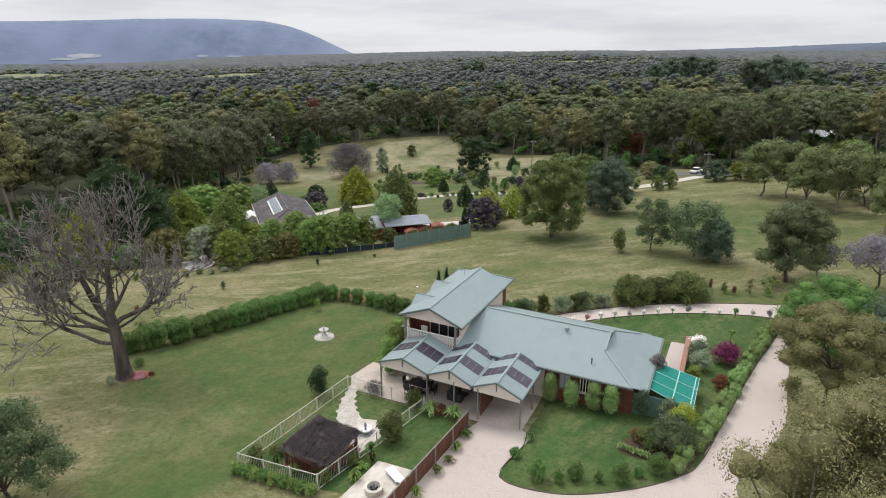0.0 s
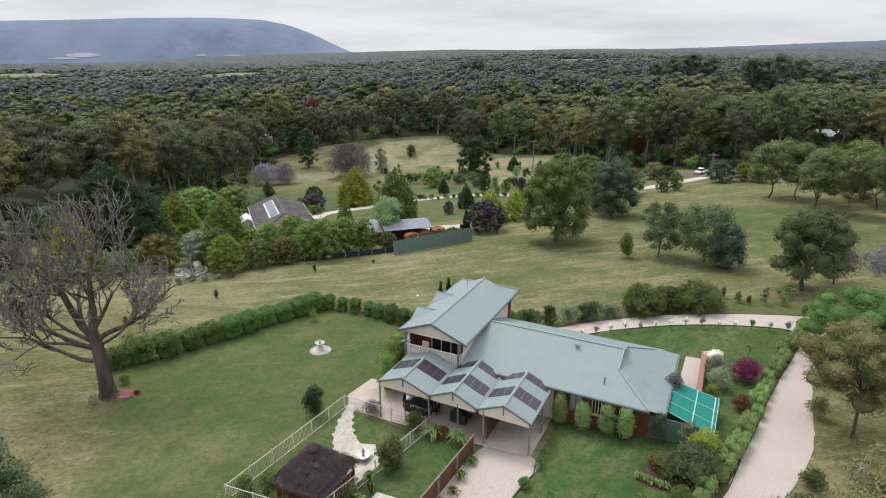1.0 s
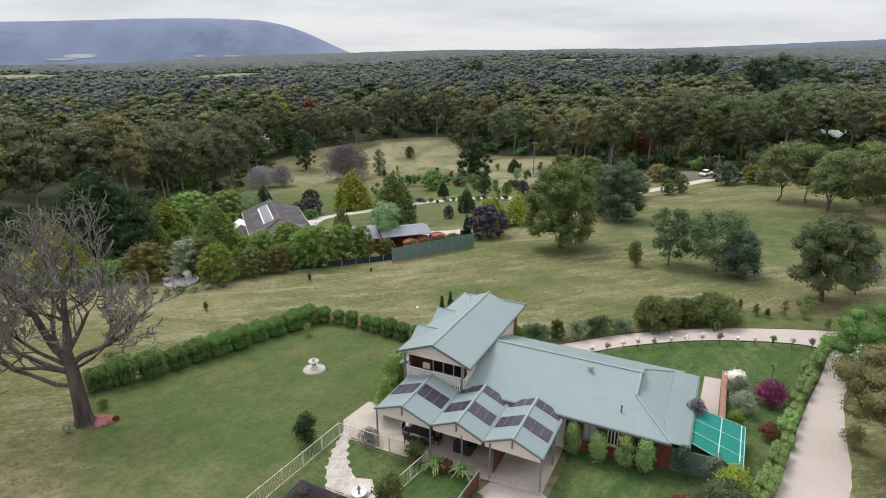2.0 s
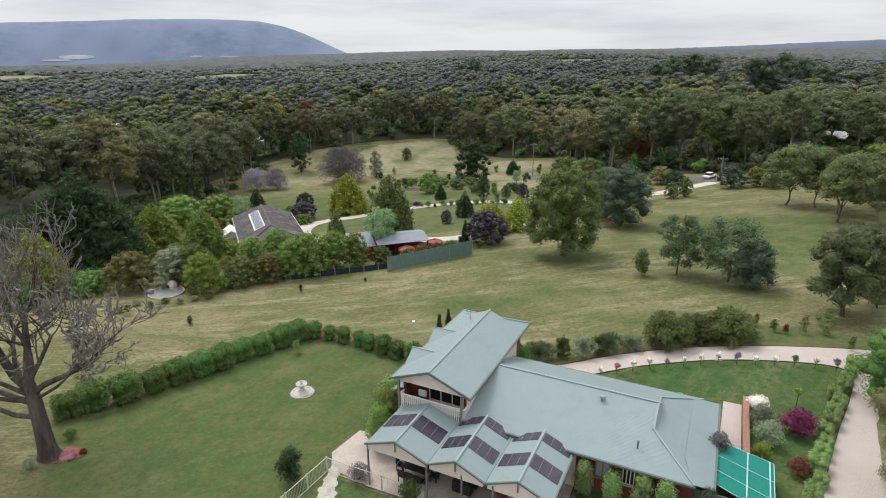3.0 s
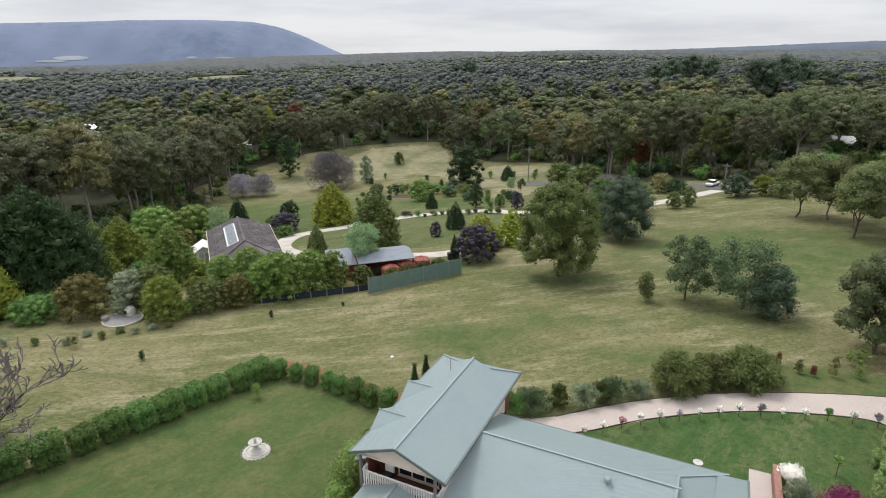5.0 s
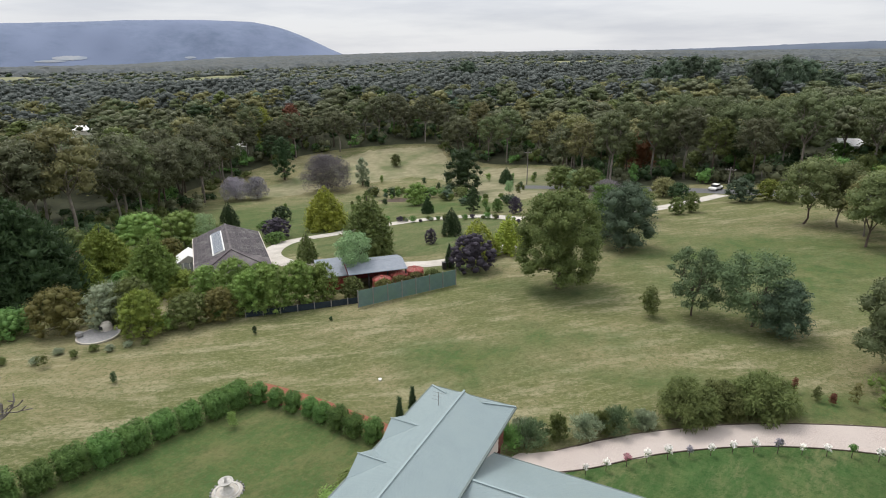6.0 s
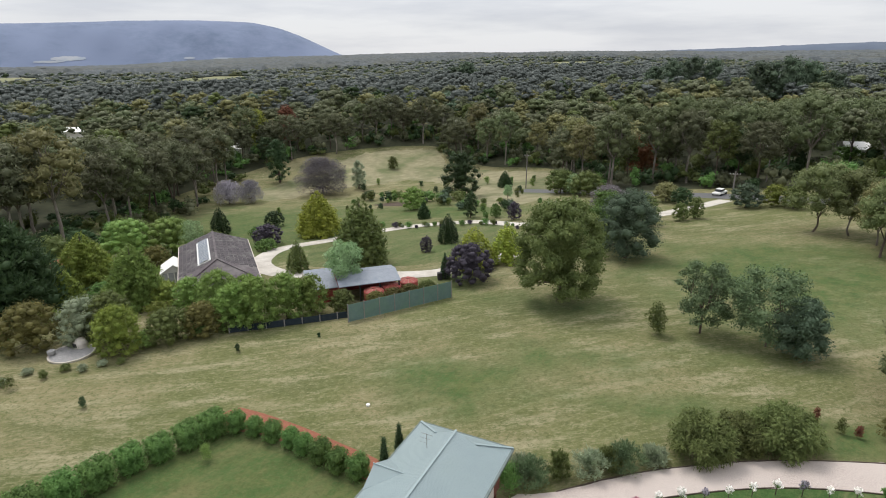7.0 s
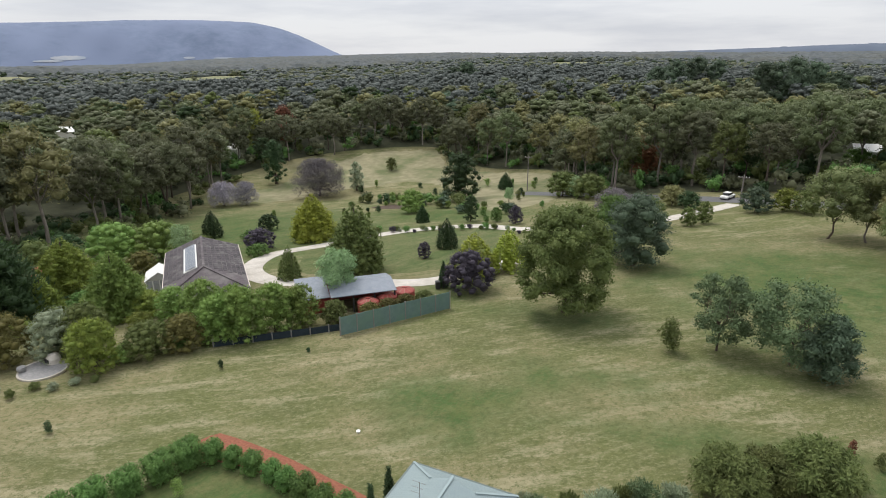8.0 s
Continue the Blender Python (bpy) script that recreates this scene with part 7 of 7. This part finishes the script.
tank = thing("rainwater_tank", -45.9, 79.9, -7.6, "round red rainwater tank with a ribbed domed lid", "water tank", "red rainwater tanks")
bm = lathe(bmesh.new(), [(1.25, -0.3), (1.3, 0.3), (1.27, 0.35), (1.3, 0.9), (1.27, 0.95), (1.3, 1.5), (1.25, 2.0)], 28)
part("shell", bm, M_TANK_RED, tank)
part("lid", lathe(bmesh.new(), [(1.32, 2.0), (1.2, 2.12), (0.6, 2.34), (0.28, 2.4), (0.28, 2.5), (0.05, 2.52)], 28), M_TANK_RED, tank, "domed red lid")
for i in range(10):
    a = i * 0.6283
    part("lid_rib", beam(bmesh.new(), (1.25 * math.cos(a), 1.25 * math.sin(a), 2.12), (0.3 * math.cos(a), 0.3 * math.sin(a), 2.42), 0.08, 0.05), M_BRICK_EDGE, tank)
copy_thing(tank, pose(-44.8, 82.4, -7.6, 0, 0, 20))
copy_thing(tank, pose(-43.6, 84.8, -7.6, 0, 0, 50))
for i, (x, y) in enumerate(((-41.6, 90.2), (-41.0, 91.0))):
    wb = thing("wheelie_bin", x, y, gz(x, y) + 0.03, "dark wheelie bin on the gravel", "bin", "wheelie bins", turn=40)
    part("body", boxed(-0.28, -0.32, 0.05, 0.28, 0.32, 1.0, bevel=0.04), M_DARK, wb)
    part("lid", boxed(-0.31, -0.36, 1.0, 0.31, 0.36, 1.07, bevel=0.02), M_DARK, wb)


def mesh_fence(name, a, b, height, posts, mat, label, lean=0.0):
    ob = thing(name, *a, gz(*a), label, "fence")
    for i in range(posts + 1):
        s = i / posts
        x, y = a[0] + (b[0] - a[0]) * s, a[1] + (b[1] - a[1]) * s
        z = gz(x, y)
        wpart("post", boxed(x - 0.06, y - 0.06, z - 0.1, x + 0.06, y + 0.06, z + height + 0.1), M_STEEL, ob)
        if i < posts:
            x2, y2 = a[0] + (b[0] - a[0]) * (i + 1) / posts, a[1] + (b[1] - a[1]) * (i + 1) / posts
            bmx = bmesh.new()
            za, zb = z + 0.05, gz(x2, y2) + 0.05
            beam(bmx, (x, y, (za + z + height) / 2), (x2, y2, (zb + zb - 0.05 + height) / 2), 0.04, height - 0.05)
            wpart("panel", bmx, mat, ob)
    return ob


mesh_fence("screen_fence", (-44.7, 72.5), (-36.7, 83.6), 2.2, 7, M_TEAL, "tall grey-green mesh screen fence with posts")
mesh_fence("low_fence", (-56.0, 65.2), (-45.0, 74.2), 0.85, 7, M_NAVY, "low dark mesh fence under the hedge")
rp = thing("round_patio", -67.2, 54.2, gz(-67.2, 54.2), "round grey stone patio on a low retaining edge", "patio")
part("slab", lathe(bmesh.new(), [(2.1, -0.6), (2.15, 0.25), (2.1, 0.3)], 40), M_GREY_STONE, rp)
part("edge", lathe(bmesh.new(), [(2.2, 0.1), (2.22, 0.34), (2.06, 0.34), (2.04, 0.2)], 40), M_PAVING, rp)
oven = thing("stone_oven", -67.6, 55.5, gz(-67.2, 54.2) + 0.3, "pale domed stone oven on the round patio", "oven")
part("dome", lathe(bmesh.new(), [(0.65, 0), (0.66, 0.5), (0.5, 0.85), (0.2, 1.0)], 18), M_PAVING, oven)
part("mouth", boxed(-0.25, -0.72, 0.2, 0.25, -0.6, 0.6), M_DARK, oven)
pt = thing("stone_pot", -68.6, 53.0, gz(-67.2, 54.2) + 0.3, "grey round stone pot on the patio", "pot")
part("pot", lathe(bmesh.new(), [(0.3, 0), (0.42, 0.25), (0.38, 0.5), (0.28, 0.48)], 16), M_GREY_STONE, pt)

# conifers and hedges round the neighbour's garden: kind, x, y, height, width, leaves, look
for i, (kind, x, y, h, w, lf, lab) in enumerate((
        ("cone", -89.5, 58.2, 15.6, 17.8, L_DEEP, "large dark green spreading cypress"),
        ("cone", -84.2, 54.4, 6.6, 4.6, L_DEEP, "small dark blue-green conifer"),
        ("round", -77.4, 50.5, 3.2, 6.2, L_HEDGE, "low blue-green spreading shrub"),
        ("cone", -84.4, 48.6, 9.0, 7.6, L_GOLD, "golden green conifer at the paddock's corner"),
        ("cone", -97.5, 62.0, 10.0, 10.0, L_DEEP, "dark cypress at the garden's corner"),
        ("cone", -91.8, 72.0, 8.8, 8.8, L_YELLOW, "golden-tipped green conifer"),
        ("cone", -84.4, 64.4, 5.5, 4.9, L_YELLOW, "young olive-green conifer"),
        ("cone", -75.2, 68.0, 9.0, 7.8, L_GREEN, "dense green conifer in the hedge"),
        ("round", -69.0, 57.0, 5.5, 6.0, L_GREY, "rounded silver-grey shrub"),
        ("round", -72.8, 53.6, 5.5, 6.7, L_ORANGE, "broad bronze-green shrub"),
        ("round", -62.8, 56.6, 5.5, 5.2, L_YELLOW, "golden-green conifer shrub by the patio"),
        ("round", -66.6, 58.6, 6.0, 5.4, L_OLIVE, "olive-green hedge shrub"),
        ("round", -60.6, 61.0, 4.0, 5.2, L_OLIVE, "olive hedge shrub along the fence"),
        ("round", -58.6, 63.8, 4.0, 4.6, L_ORANGE, "bronze hedge shrub along the fence"),
        ("round", -60.6, 68.4, 6.4, 5.4, L_GREEN, "bright green conifer in the hedge"),
        ("round", -54.4, 68.2, 6.2, 5.0, L_GREEN, "bright green conifer hedge tree"),
        ("round", -56.6, 66.8, 5.6, 4.8, L_GREEN, "bright green conifer hedge tree"),
        ("round", -52.6, 71.0, 6.0, 5.0, L_GREEN, "bright green conifer hedge tree"),
        ("round", -50.8, 73.2, 5.2, 4.6, L_GREEN, "bright green conifer hedge tree"),
        ("round", -58.0, 70.4, 5.4, 4.6, L_GREEN, "bright green conifer hedge tree"),
        ("round", -47.8, 75.6, 2.8, 3.2, L_OLIVE, "small olive shrub beside the shed"),
        ("round", -44.3, 77.8, 2.15, 2.7, L_ORANGE, "reddish hedge shrub before the tanks"),
        ("round", -42.9, 79.7, 2.15, 2.7, L_ORANGE, "reddish hedge shrub before the tanks"),
        ("round", -41.6, 81.6, 2.15, 2.7, L_ORANGE, "reddish hedge shrub before the tanks"),
        ("round", -40.2, 83.6, 2.15, 2.7, L_OLIVE, "olive hedge shrub before the tanks"),
        ("gum", -51.4, 81.0, 7.6, 5.6, L_WILLOW, "feathery pale green willow beside the garage"),
        ("cone", -57.8, 95.0, 11.4, 9.0, L_OLIVE, "tall green conifer on the lawn"),
        ("cone", -81.2, 114.2, 9.8, 9.6, L_GOLD, "broad golden conifer by the drive"),
        ("cone", -65.5, 88.6, 5.4, 3.6, L_OLIVE, "small conifer by the bend of the drive"),
        ("cone", -50.9, 112.6, 5.6, 3.9, L_DEEP, "small dark conifer on the lawn"),
        ("round", -51.4, 105.0, 2.8, 2.3, L_PURPLE, "small purple-leaved tree on the lawn"),
        ("round", -37.3, 90.6, 5.6, 7.2, L_PURPLE, "rounded dark purple-leaved tree"),
        ("cone", -39.4, 97.6, 6.6, 7.0, L_GOLD, "rounded golden shrub tree"),
        ("cone", -35.6, 101.4, 6.6, 6.0, L_GOLD, "rounded golden shrub tree"),
        ("cone", -41.2, 91.2, 3.9, 1.5, L_DEEP, "narrow dark conifer by the drive"),
        ("round", -104.0, 87.6, 7.6, 9.0, L_GREEN, "lush green tree behind the house"),
        ("round", -98.4, 92.4, 7.4, 9.0, L_GREEN, "lush green tree behind the house"),
        ("round", -92.2, 84.0, 3.8, 5.0, L_ORANGE, "orange-bronze shrub beside the conservatory"),
        ("gum", -88.4, 89.4, 7.6, 4.6, L_WILLOW, "pale green feathery tree behind the house"),
        ("round", -71.6, 69.6, 3.4, 4.6, L_YELLOW, "yellow-green garden shrub"),
        ("round", -75.0, 69.0, 1.8, 3.0, L_GREY, "silver garden shrub before the house"),
        ("round", -66.6, 69.2, 4.6, 4.6, L_GREEN, "green garden shrub before the house"),
        ("round", -81.0, 67.4, 3.0, 4.4, L_HEDGE, "dense green garden shrub"),
        ("round", -83.0, 73.4, 3.2, 4.6, L_OLIVE, "olive garden shrub"),
        ("cone", -106.6, 111.6, 6.4, 4.8, L_DEEP, "dark rounded conifer at the meadow's edge"),
        ("round", -100.2, 122.0, 3.9, 5.0, L_DEEP, "low dark green shrub on the grass"),
        ("round", -85.6, 103.8, 4.3, 6.2, L_PURPLE, "purple-leaved shrub by the drive"),
        ("round", -82.4, 99.8, 2.2, 4.4, L_HEDGE, "low shrub by the drive's bend"),
        ("round", -74.4, 171.0, 13.4, 11.6, L_DEEP, "round deep green tree in the meadow"),
        ("cone", -67.8, 189.6, 5.4, 4.6, L_DEEP, "small dark conifer in the meadow"),
        ("round", -126.5, 174.6, 12.6, 17.5, L_TWIG, "wide grey-mauve leafless tree"),
        ("round", -119.5, 185.6, 9.8, 5.2, L_GREY, "slender grey tree in the meadow"),
        ("round", -146.0, 152.2, 7.6, 9.6, L_MAUVE, "grey-mauve tree at the wood's edge"),
        ("round", -140.4, 156.0, 7.4, 7.6, L_MAUVE, "grey-mauve tree at the wood's edge"),
        ("round", -153.0, 183.8, 16.0, 8.4, L_DEEP, "tall dark tree at the wood's edge"),
        ("cone", -67.8, 135.4, 4.2, 2.9, L_DEEP, "small dark conifer beyond the drive"),
        ("round", -57.0, 137.3, 5.8, 3.6, L_DEEP, "small upright dark tree beyond the drive"),
        ("round", -51.1, 137.5, 3.2, 2.6, L_HEDGE, "small round shrub beyond the drive"),
        ("round", -46.1, 135.2, 3.9, 3.2, L_PURPLE, "small dark shrub beyond the drive"),
        ("gum", -55.5, 158.0, 4.8, 2.8, L_WILLOW, "young pale green tree in the meadow"),
        ("round", -77.6, 148.4, 6.1, 7.2, L_GREEN, "rounded green tree beyond the drive"),
        ("round", -123.0, 214.6, 5.2, 4.4, L_OLIVE, "small tree in the far meadow"),
        ("round", -41.7, 170.2, 5.6, 4.8, L_WILLOW, "fresh pale green tree by the road"),
        ("round", -38.0, 168.0, 6.4, 9.0, L_OLIVE, "olive shrubby tree by the road"),
        ("round", -46.0, 173.0, 6.8, 9.0, L_OLIVE, "olive shrubby tree by the road"),
        ("round", -28.5, 196.0, 13.0, 9.0, L_RED, "dark red-leaved tree beyond the road"),
        ("round", -13.6, 135.6, 3.5, 3.2, L_OLIVE, "rounded olive shrub by the drive gate"),
        ("round", -11.1, 137.8, 4.2, 3.2, L_OLIVE, "rounded olive shrub by the drive gate"),
        ("round", -19.5, 131.0, 6.2, 6.0, L_OLIVE, "olive-brown tree behind the paddock"),
        ("round", -24.5, 128.0, 6.8, 6.6, L_DEEP, "dark tree behind the paddock"),
        ("round", -27.5, 140.0, 6.5, 8.0, L_TWIG, "brownish shrubby tree near the road"),
        ("round", -2.6, 148.5, 5.0, 6.2, L_BLUE, "blue-green tree beside the road"),
        ("round", 2.4, 150.0, 4.4, 5.0, L_YELLOW, "yellow-green shrub beside the road"),
        ("round", 5.4, 147.0, 4.6, 4.8, L_OLIVE, "olive shrub beside the road"),
        ("round", -18.0, 156.0, 4.6, 6.0, L_GUM_BROWN, "brownish shrub near the road"),
        ("round", -14.5, 152.5, 3.8, 5.0, L_DEEP, "dark low shrub near the road"),
        ("round", 20.5, 197.0, 6.0, 8.0, L_HEDGE, "green shrubby tree before a white house"),
        ("round", 14.0, 156.0, 7.6, 8.5, L_HEDGE, "green shrubby tree beside the road"),
        ("round", 24.0, 152.0, 8.2, 9.5, L_GREEN, "green tree beside the road"))):
    big = w * h
    cnt = int(min(3600, 320 + big * 26))
    airy = kind == "gum" or lf in (L_TWIG, L_MAUVE, L_WILLOW)
    close = not airy and y < 125
    tree("garden_tree" if h > 4 else "garden_shrub_tree", kind, x, y, h, w, lf, lab + " in the garden" if len(lab.split()) < 5 else lab, 400 + i,
         (0.27 if close else 0.36) if h < 9 else 0.44, int(cnt * (1.9 if y < 82 else 1.0)) * (3 if lf is L_TWIG else 2 if lf is L_MAUVE else 1),
         n=18 if kind == "gum" else 72 if close else 50, clump=0.17 if kind == "gum" else 0.125 if close else 0.14, base=0.02 if close else 0.04,
         core=0.0 if lf in (L_TWIG, L_MAUVE) else 0.4 if kind == "gum" else 0.7 if kind == "cone" else 0.92 if close else 0.86,
         shell=(0.74, 1.2), droop=0.6 if lf is L_WILLOW else 0.0, power=1.9,
         **({"spray": 0.5} if "conifer" in lab else {}))
r = np.random.default_rng(77)
for i in range(46):
    x, y = r.uniform(-118, -40), r.uniform(134, 205)
    if not inside(CLEAR, [x], [y])[0] or r.random() < 0.1:
        continue
    h = r.uniform(0.8, 3.2)
    bush("meadow_shrub", float(x), float(y), h, h * r.uniform(0.5, 1.1), [L_OLIVE, L_HEDGE, L_DEEP, L_GREEN][i % 4], "scattered low shrub in the dry meadow", 500 + i, 0.4, 130, group="scattered meadow shrubs", n=5)
for i in range(26):
    s = i / 25
    x, y = np.interp(s, [0, 0.35, 0.65, 1], [-72, -62.5, -52, -40]) + r.normal() * 0.6, np.interp(s, [0, 0.35, 0.65, 1], [122.5, 126, 129.6, 127.5]) + r.normal() * 0.9
    h = r.uniform(0.6, 1.6)
    bush("drive_border_shrub", float(x), float(y), h, h * 1.3, [L_OLIVE, L_GREY, L_HEDGE, L_PURPLE][i % 4], "small mixed shrub bordering the white drive", 560 + i, 0.3, 150, group="shrubs bordering the drive", n=5)
patch("mulch_bed", curve_through([(-96, 158), (-90, 163), (-84, 162), (-82, 157), (-88, 154.5)], 1.0, True), M_SOIL, 0.05, "oval of dark mulch on the grass beyond the drive", "garden bed", 1.0)
for i in range(44):
    s = i / 43
    x, y = np.interp(s, [0, 0.5, 1], [-104, -82, -56]) + r.normal() * 3.5, np.interp(s, [0, 0.5, 1], [168, 166, 148]) + r.normal() * 3.5
    h = r.uniform(1.2, 3.6)
    bush("meadow_shrub", float(x), float(y), h, h * r.uniform(0.9, 1.5), [L_OLIVE, L_HEDGE, L_DEEP, L_GREEN, L_BLUE][i % 5], "rounded shrub in a loose planting beyond the drive", 900 + i, 0.4, 200, group="shrub planting beyond the drive", n=7)
r = np.random.default_rng(78)
for i, (x, y) in enumerate(stations([(-66.5, 49.5), (-62.5, 52.8), (-59.8, 55.6), (-66, 47), (-72, 44)], 9)):
    bush("edge_shrub", float(x), float(y), r.uniform(0.5, 1.0), r.uniform(0.9, 1.5), [L_GREY, L_OLIVE][i % 2], "low grey-green shrub along the paddock's edge", 600 + i, 0.2, 200, group="low shrubs along the paddock edge", n=5)
for i, (x, y, h, w, lf) in enumerate(((-92, 40, 5.0, 8.0, L_DEEP), (-86, 36, 3.0, 6.0, L_OLIVE), (-98, 46, 6.0, 8.0, L_DEEP), (-80, 44, 3.0, 5.0, L_HEDGE), (-100, 36, 4.5, 8.5, L_GREEN), (-108, 46, 6.5, 9.0, L_GREEN), (-112, 60, 7.5, 9.0, L_DEEP), (-104, 58, 6.0, 8.0, L_OLIVE), (-118, 72, 8.0, 8.0, L_DEEP))):
    tree("garden_tree", "round", x, y, h, w, lf, "leafy tree in the overgrown garden corner", 620 + i, 0.5, 1700, base=0.03, n=16)

# shrubs that fill the neighbour's garden
r = np.random.default_rng(91)
YARD = [(-84, 53), (-62, 58), (-56, 66), (-62, 75), (-70, 70), (-80, 72), (-92, 70), (-96, 60)]
made_ = 0
while made_ < 16:
    x, y = r.uniform(-96, -54), r.uniform(52, 76)
    if not inside(YARD, [x], [y])[0] or math.hypot(x + 76, y - 72.5) < 5:
        continue
    h = r.uniform(0.9, 2.4)
    bush("garden_shrub", float(x), float(y), h, h * r.uniform(0.9, 1.5), [L_GREEN, L_OLIVE, L_HEDGE, L_YELLOW, L_DEEP, L_GREY, L_ORANGE][made_ % 7], "leafy shrub in the crowded neighbouring garden", 800 + made_, 0.36, 420, group="shrubs in the neighbour's garden", n=10, clump=0.24)
    made_ += 1
for i, (x, y, h, w, lf) in enumerate(((-108, 96, 5, 7, L_OLIVE), (-114, 92, 6, 7, L_HEDGE), (-118, 100, 5, 6, L_OLIVE), (-112, 84, 6, 7, L_DEEP), (-110, 78, 6, 7, L_OLIVE), (-94, 97, 4, 6, L_OLIVE), (-89, 95, 3, 5, L_HEDGE), (-91, 108, 2.2, 4, L_OLIVE), (-96, 112, 1.8, 4, L_HEDGE))):
    bush("garden_shrub", x, y, h, w, lf, "leafy shrub behind the neighbouring house", 850 + i, 0.42, 900, group="shrubs in the neighbour's garden", n=16, clump=0.2)

# power poles
def power_pole(x, y, h, label):
    ob = thing("power_pole", x, y, gz(x, y), label, "pole", "power poles")
    part("pole", lathe(bmesh.new(), [(0.17, -0.2), (0.12, h)], 10), M_DEAD, ob)
    part("crossarm", boxed(-1.1, -0.07, h - 0.7, 1.1, 0.07, h - 0.55), M_DEAD, ob)
    for sx in (-1.0, -0.4, 0.4, 1.0):
        part("insulator", lathe(bmesh.new(), [(0.05, h - 0.55), (0.07, h - 0.45), (0.03, h - 0.35)], 8, (sx, 0)), M_WHITE, ob)


power_pole(-59.6, 185.5, 10.4, "timber power pole standing in the meadow")
power_pole(2.5, 181.0, 9.0, "timber power pole beside the road")
power_pole(-4.9, 161.0, 5.6, "short timber pole beside the road")
car = thing("parked_car", -7.4, 163.6, gz(-7.4, 163.6) + 0.06, "white parked car on the road", "car", turn=68)
bm = boxed(-2.1, -0.85, 0.3, 2.1, 0.85, 0.85, bevel=0.14)
part("body", bm, M_WHITE, car)
part("cabin", boxed(-1.2, -0.75, 0.86, 1.0, 0.75, 1.4, bevel=0.2), M_GLASS, car)
part("roof_panel", boxed(-0.9, -0.65, 1.4, 0.7, 0.65, 1.45, bevel=0.02), M_WHITE, car)
for sx in (-1.3, 1.3):
    for sy in (-0.86, 0.86):
        bm = lathe(bmesh.new(), [(0.3, -0.1), (0.32, 0.0), (0.3, 0.1)], 14)
        bmesh.ops.rotate(bm, verts=bm.verts, matrix=Matrix.Rotation(math.pi / 2, 3, "X"))
        bmesh.ops.translate(bm, verts=bm.verts, vec=(sx, sy, 0.32))
        part("wheel", bm, M_DARK, car)
for i, (x, y, l, w, a, roof_mat) in enumerate(((-277, 193, 15, 9, 20, M_WHITE), (23.5, 208, 5.5, 4.5, 10, M_WHITE), (-190, 200, 6, 4.5, 30, M_WHITE))):
    fh = thing("distant_house", x, y, gz(x, y), ("white-roofed" if roof_mat is M_WHITE else "pale grey-roofed") + " house half hidden among the trees", "house", "distant houses", turn=a)
    part("wall", boxed(-l / 2, -w / 2, -1, l / 2, w / 2, 4.0), M_WHITE, fh)
    part("roof", slab(bmesh.new(), [(-l / 2 - 0.5, -w / 2 - 0.5, 3.9), (l / 2 + 0.5, -w / 2 - 0.5, 3.9), (l / 2 + 0.5, 0, 5.6), (-l / 2 - 0.5, 0, 5.6)], 0.1), roof_mat, fh)
    part("roof", slab(bmesh.new(), [(-l / 2 - 0.5, 0, 5.6), (l / 2 + 0.5, 0, 5.6), (l / 2 + 0.5, w / 2 + 0.5, 3.9), (-l / 2 - 0.5, w / 2 + 0.5, 3.9)], 0.1), roof_mat, fh)

tub = thing("white_tub", -32.2, 57.4, gz(-32.2, 57.4), "small white plastic tub lying in the paddock grass", "tub")
part("tub", lathe(bmesh.new(), [(0.13, 0.0), (0.16, 0.16), (0.175, 0.17), (0.14, 0.15)], 14), M_WHITE, tub)

# single trees that stand out of the woods
tree("bright_tree", "round", -183, 208, 19.5, 8, L_GOLD, "fresh lime-green tree rising out of the woodland", 700, 1.0, 900, base=0.1)
tree("red_leaved_tree", "round", -180, 222, 18.5, 10, L_RED, "dark red-leaved tree rising out of the woodland", 701, 1.0, 900, base=0.1)
for i, (x, y, h, w) in enumerate(((-36, 352, 26, 17), (-27, 362, 28, 18), (-17, 363, 26, 16), (-45, 356, 23, 15), (3, 323, 26, 18), (13, 322, 28, 20), (22, 331, 26, 18), (30, 322, 22, 16), (-215, 500, 26, 24), (-228, 496, 22, 18))):
    tree("dark_pine", "round", x, y, h, w, L_BLUE, "tall dark green pine rising above the woodland", 710 + i, 1.3, 1100, group="dark pines above the woods", base=0.15, n=22, clump=0.2)
for i, (x, y, h, w) in enumerate(((-13, 212, 21, 17), (-24, 214, 19, 15), (-3, 206, 18, 15), (8, 200, 19, 15), (-38, 226, 20, 15), (20, 196, 18, 14))):
    tree("large_gum", "gum", x, y, h, w, L_GUM, "large spreading gum with pale limbs beyond the road", 730 + i, 0.8, 2200, bark=M_PALE_BARK, group="large gums beyond the road", n=24, clump=0.17, low=0.5, fork=0.34, core=0.7, trunk=0.014)
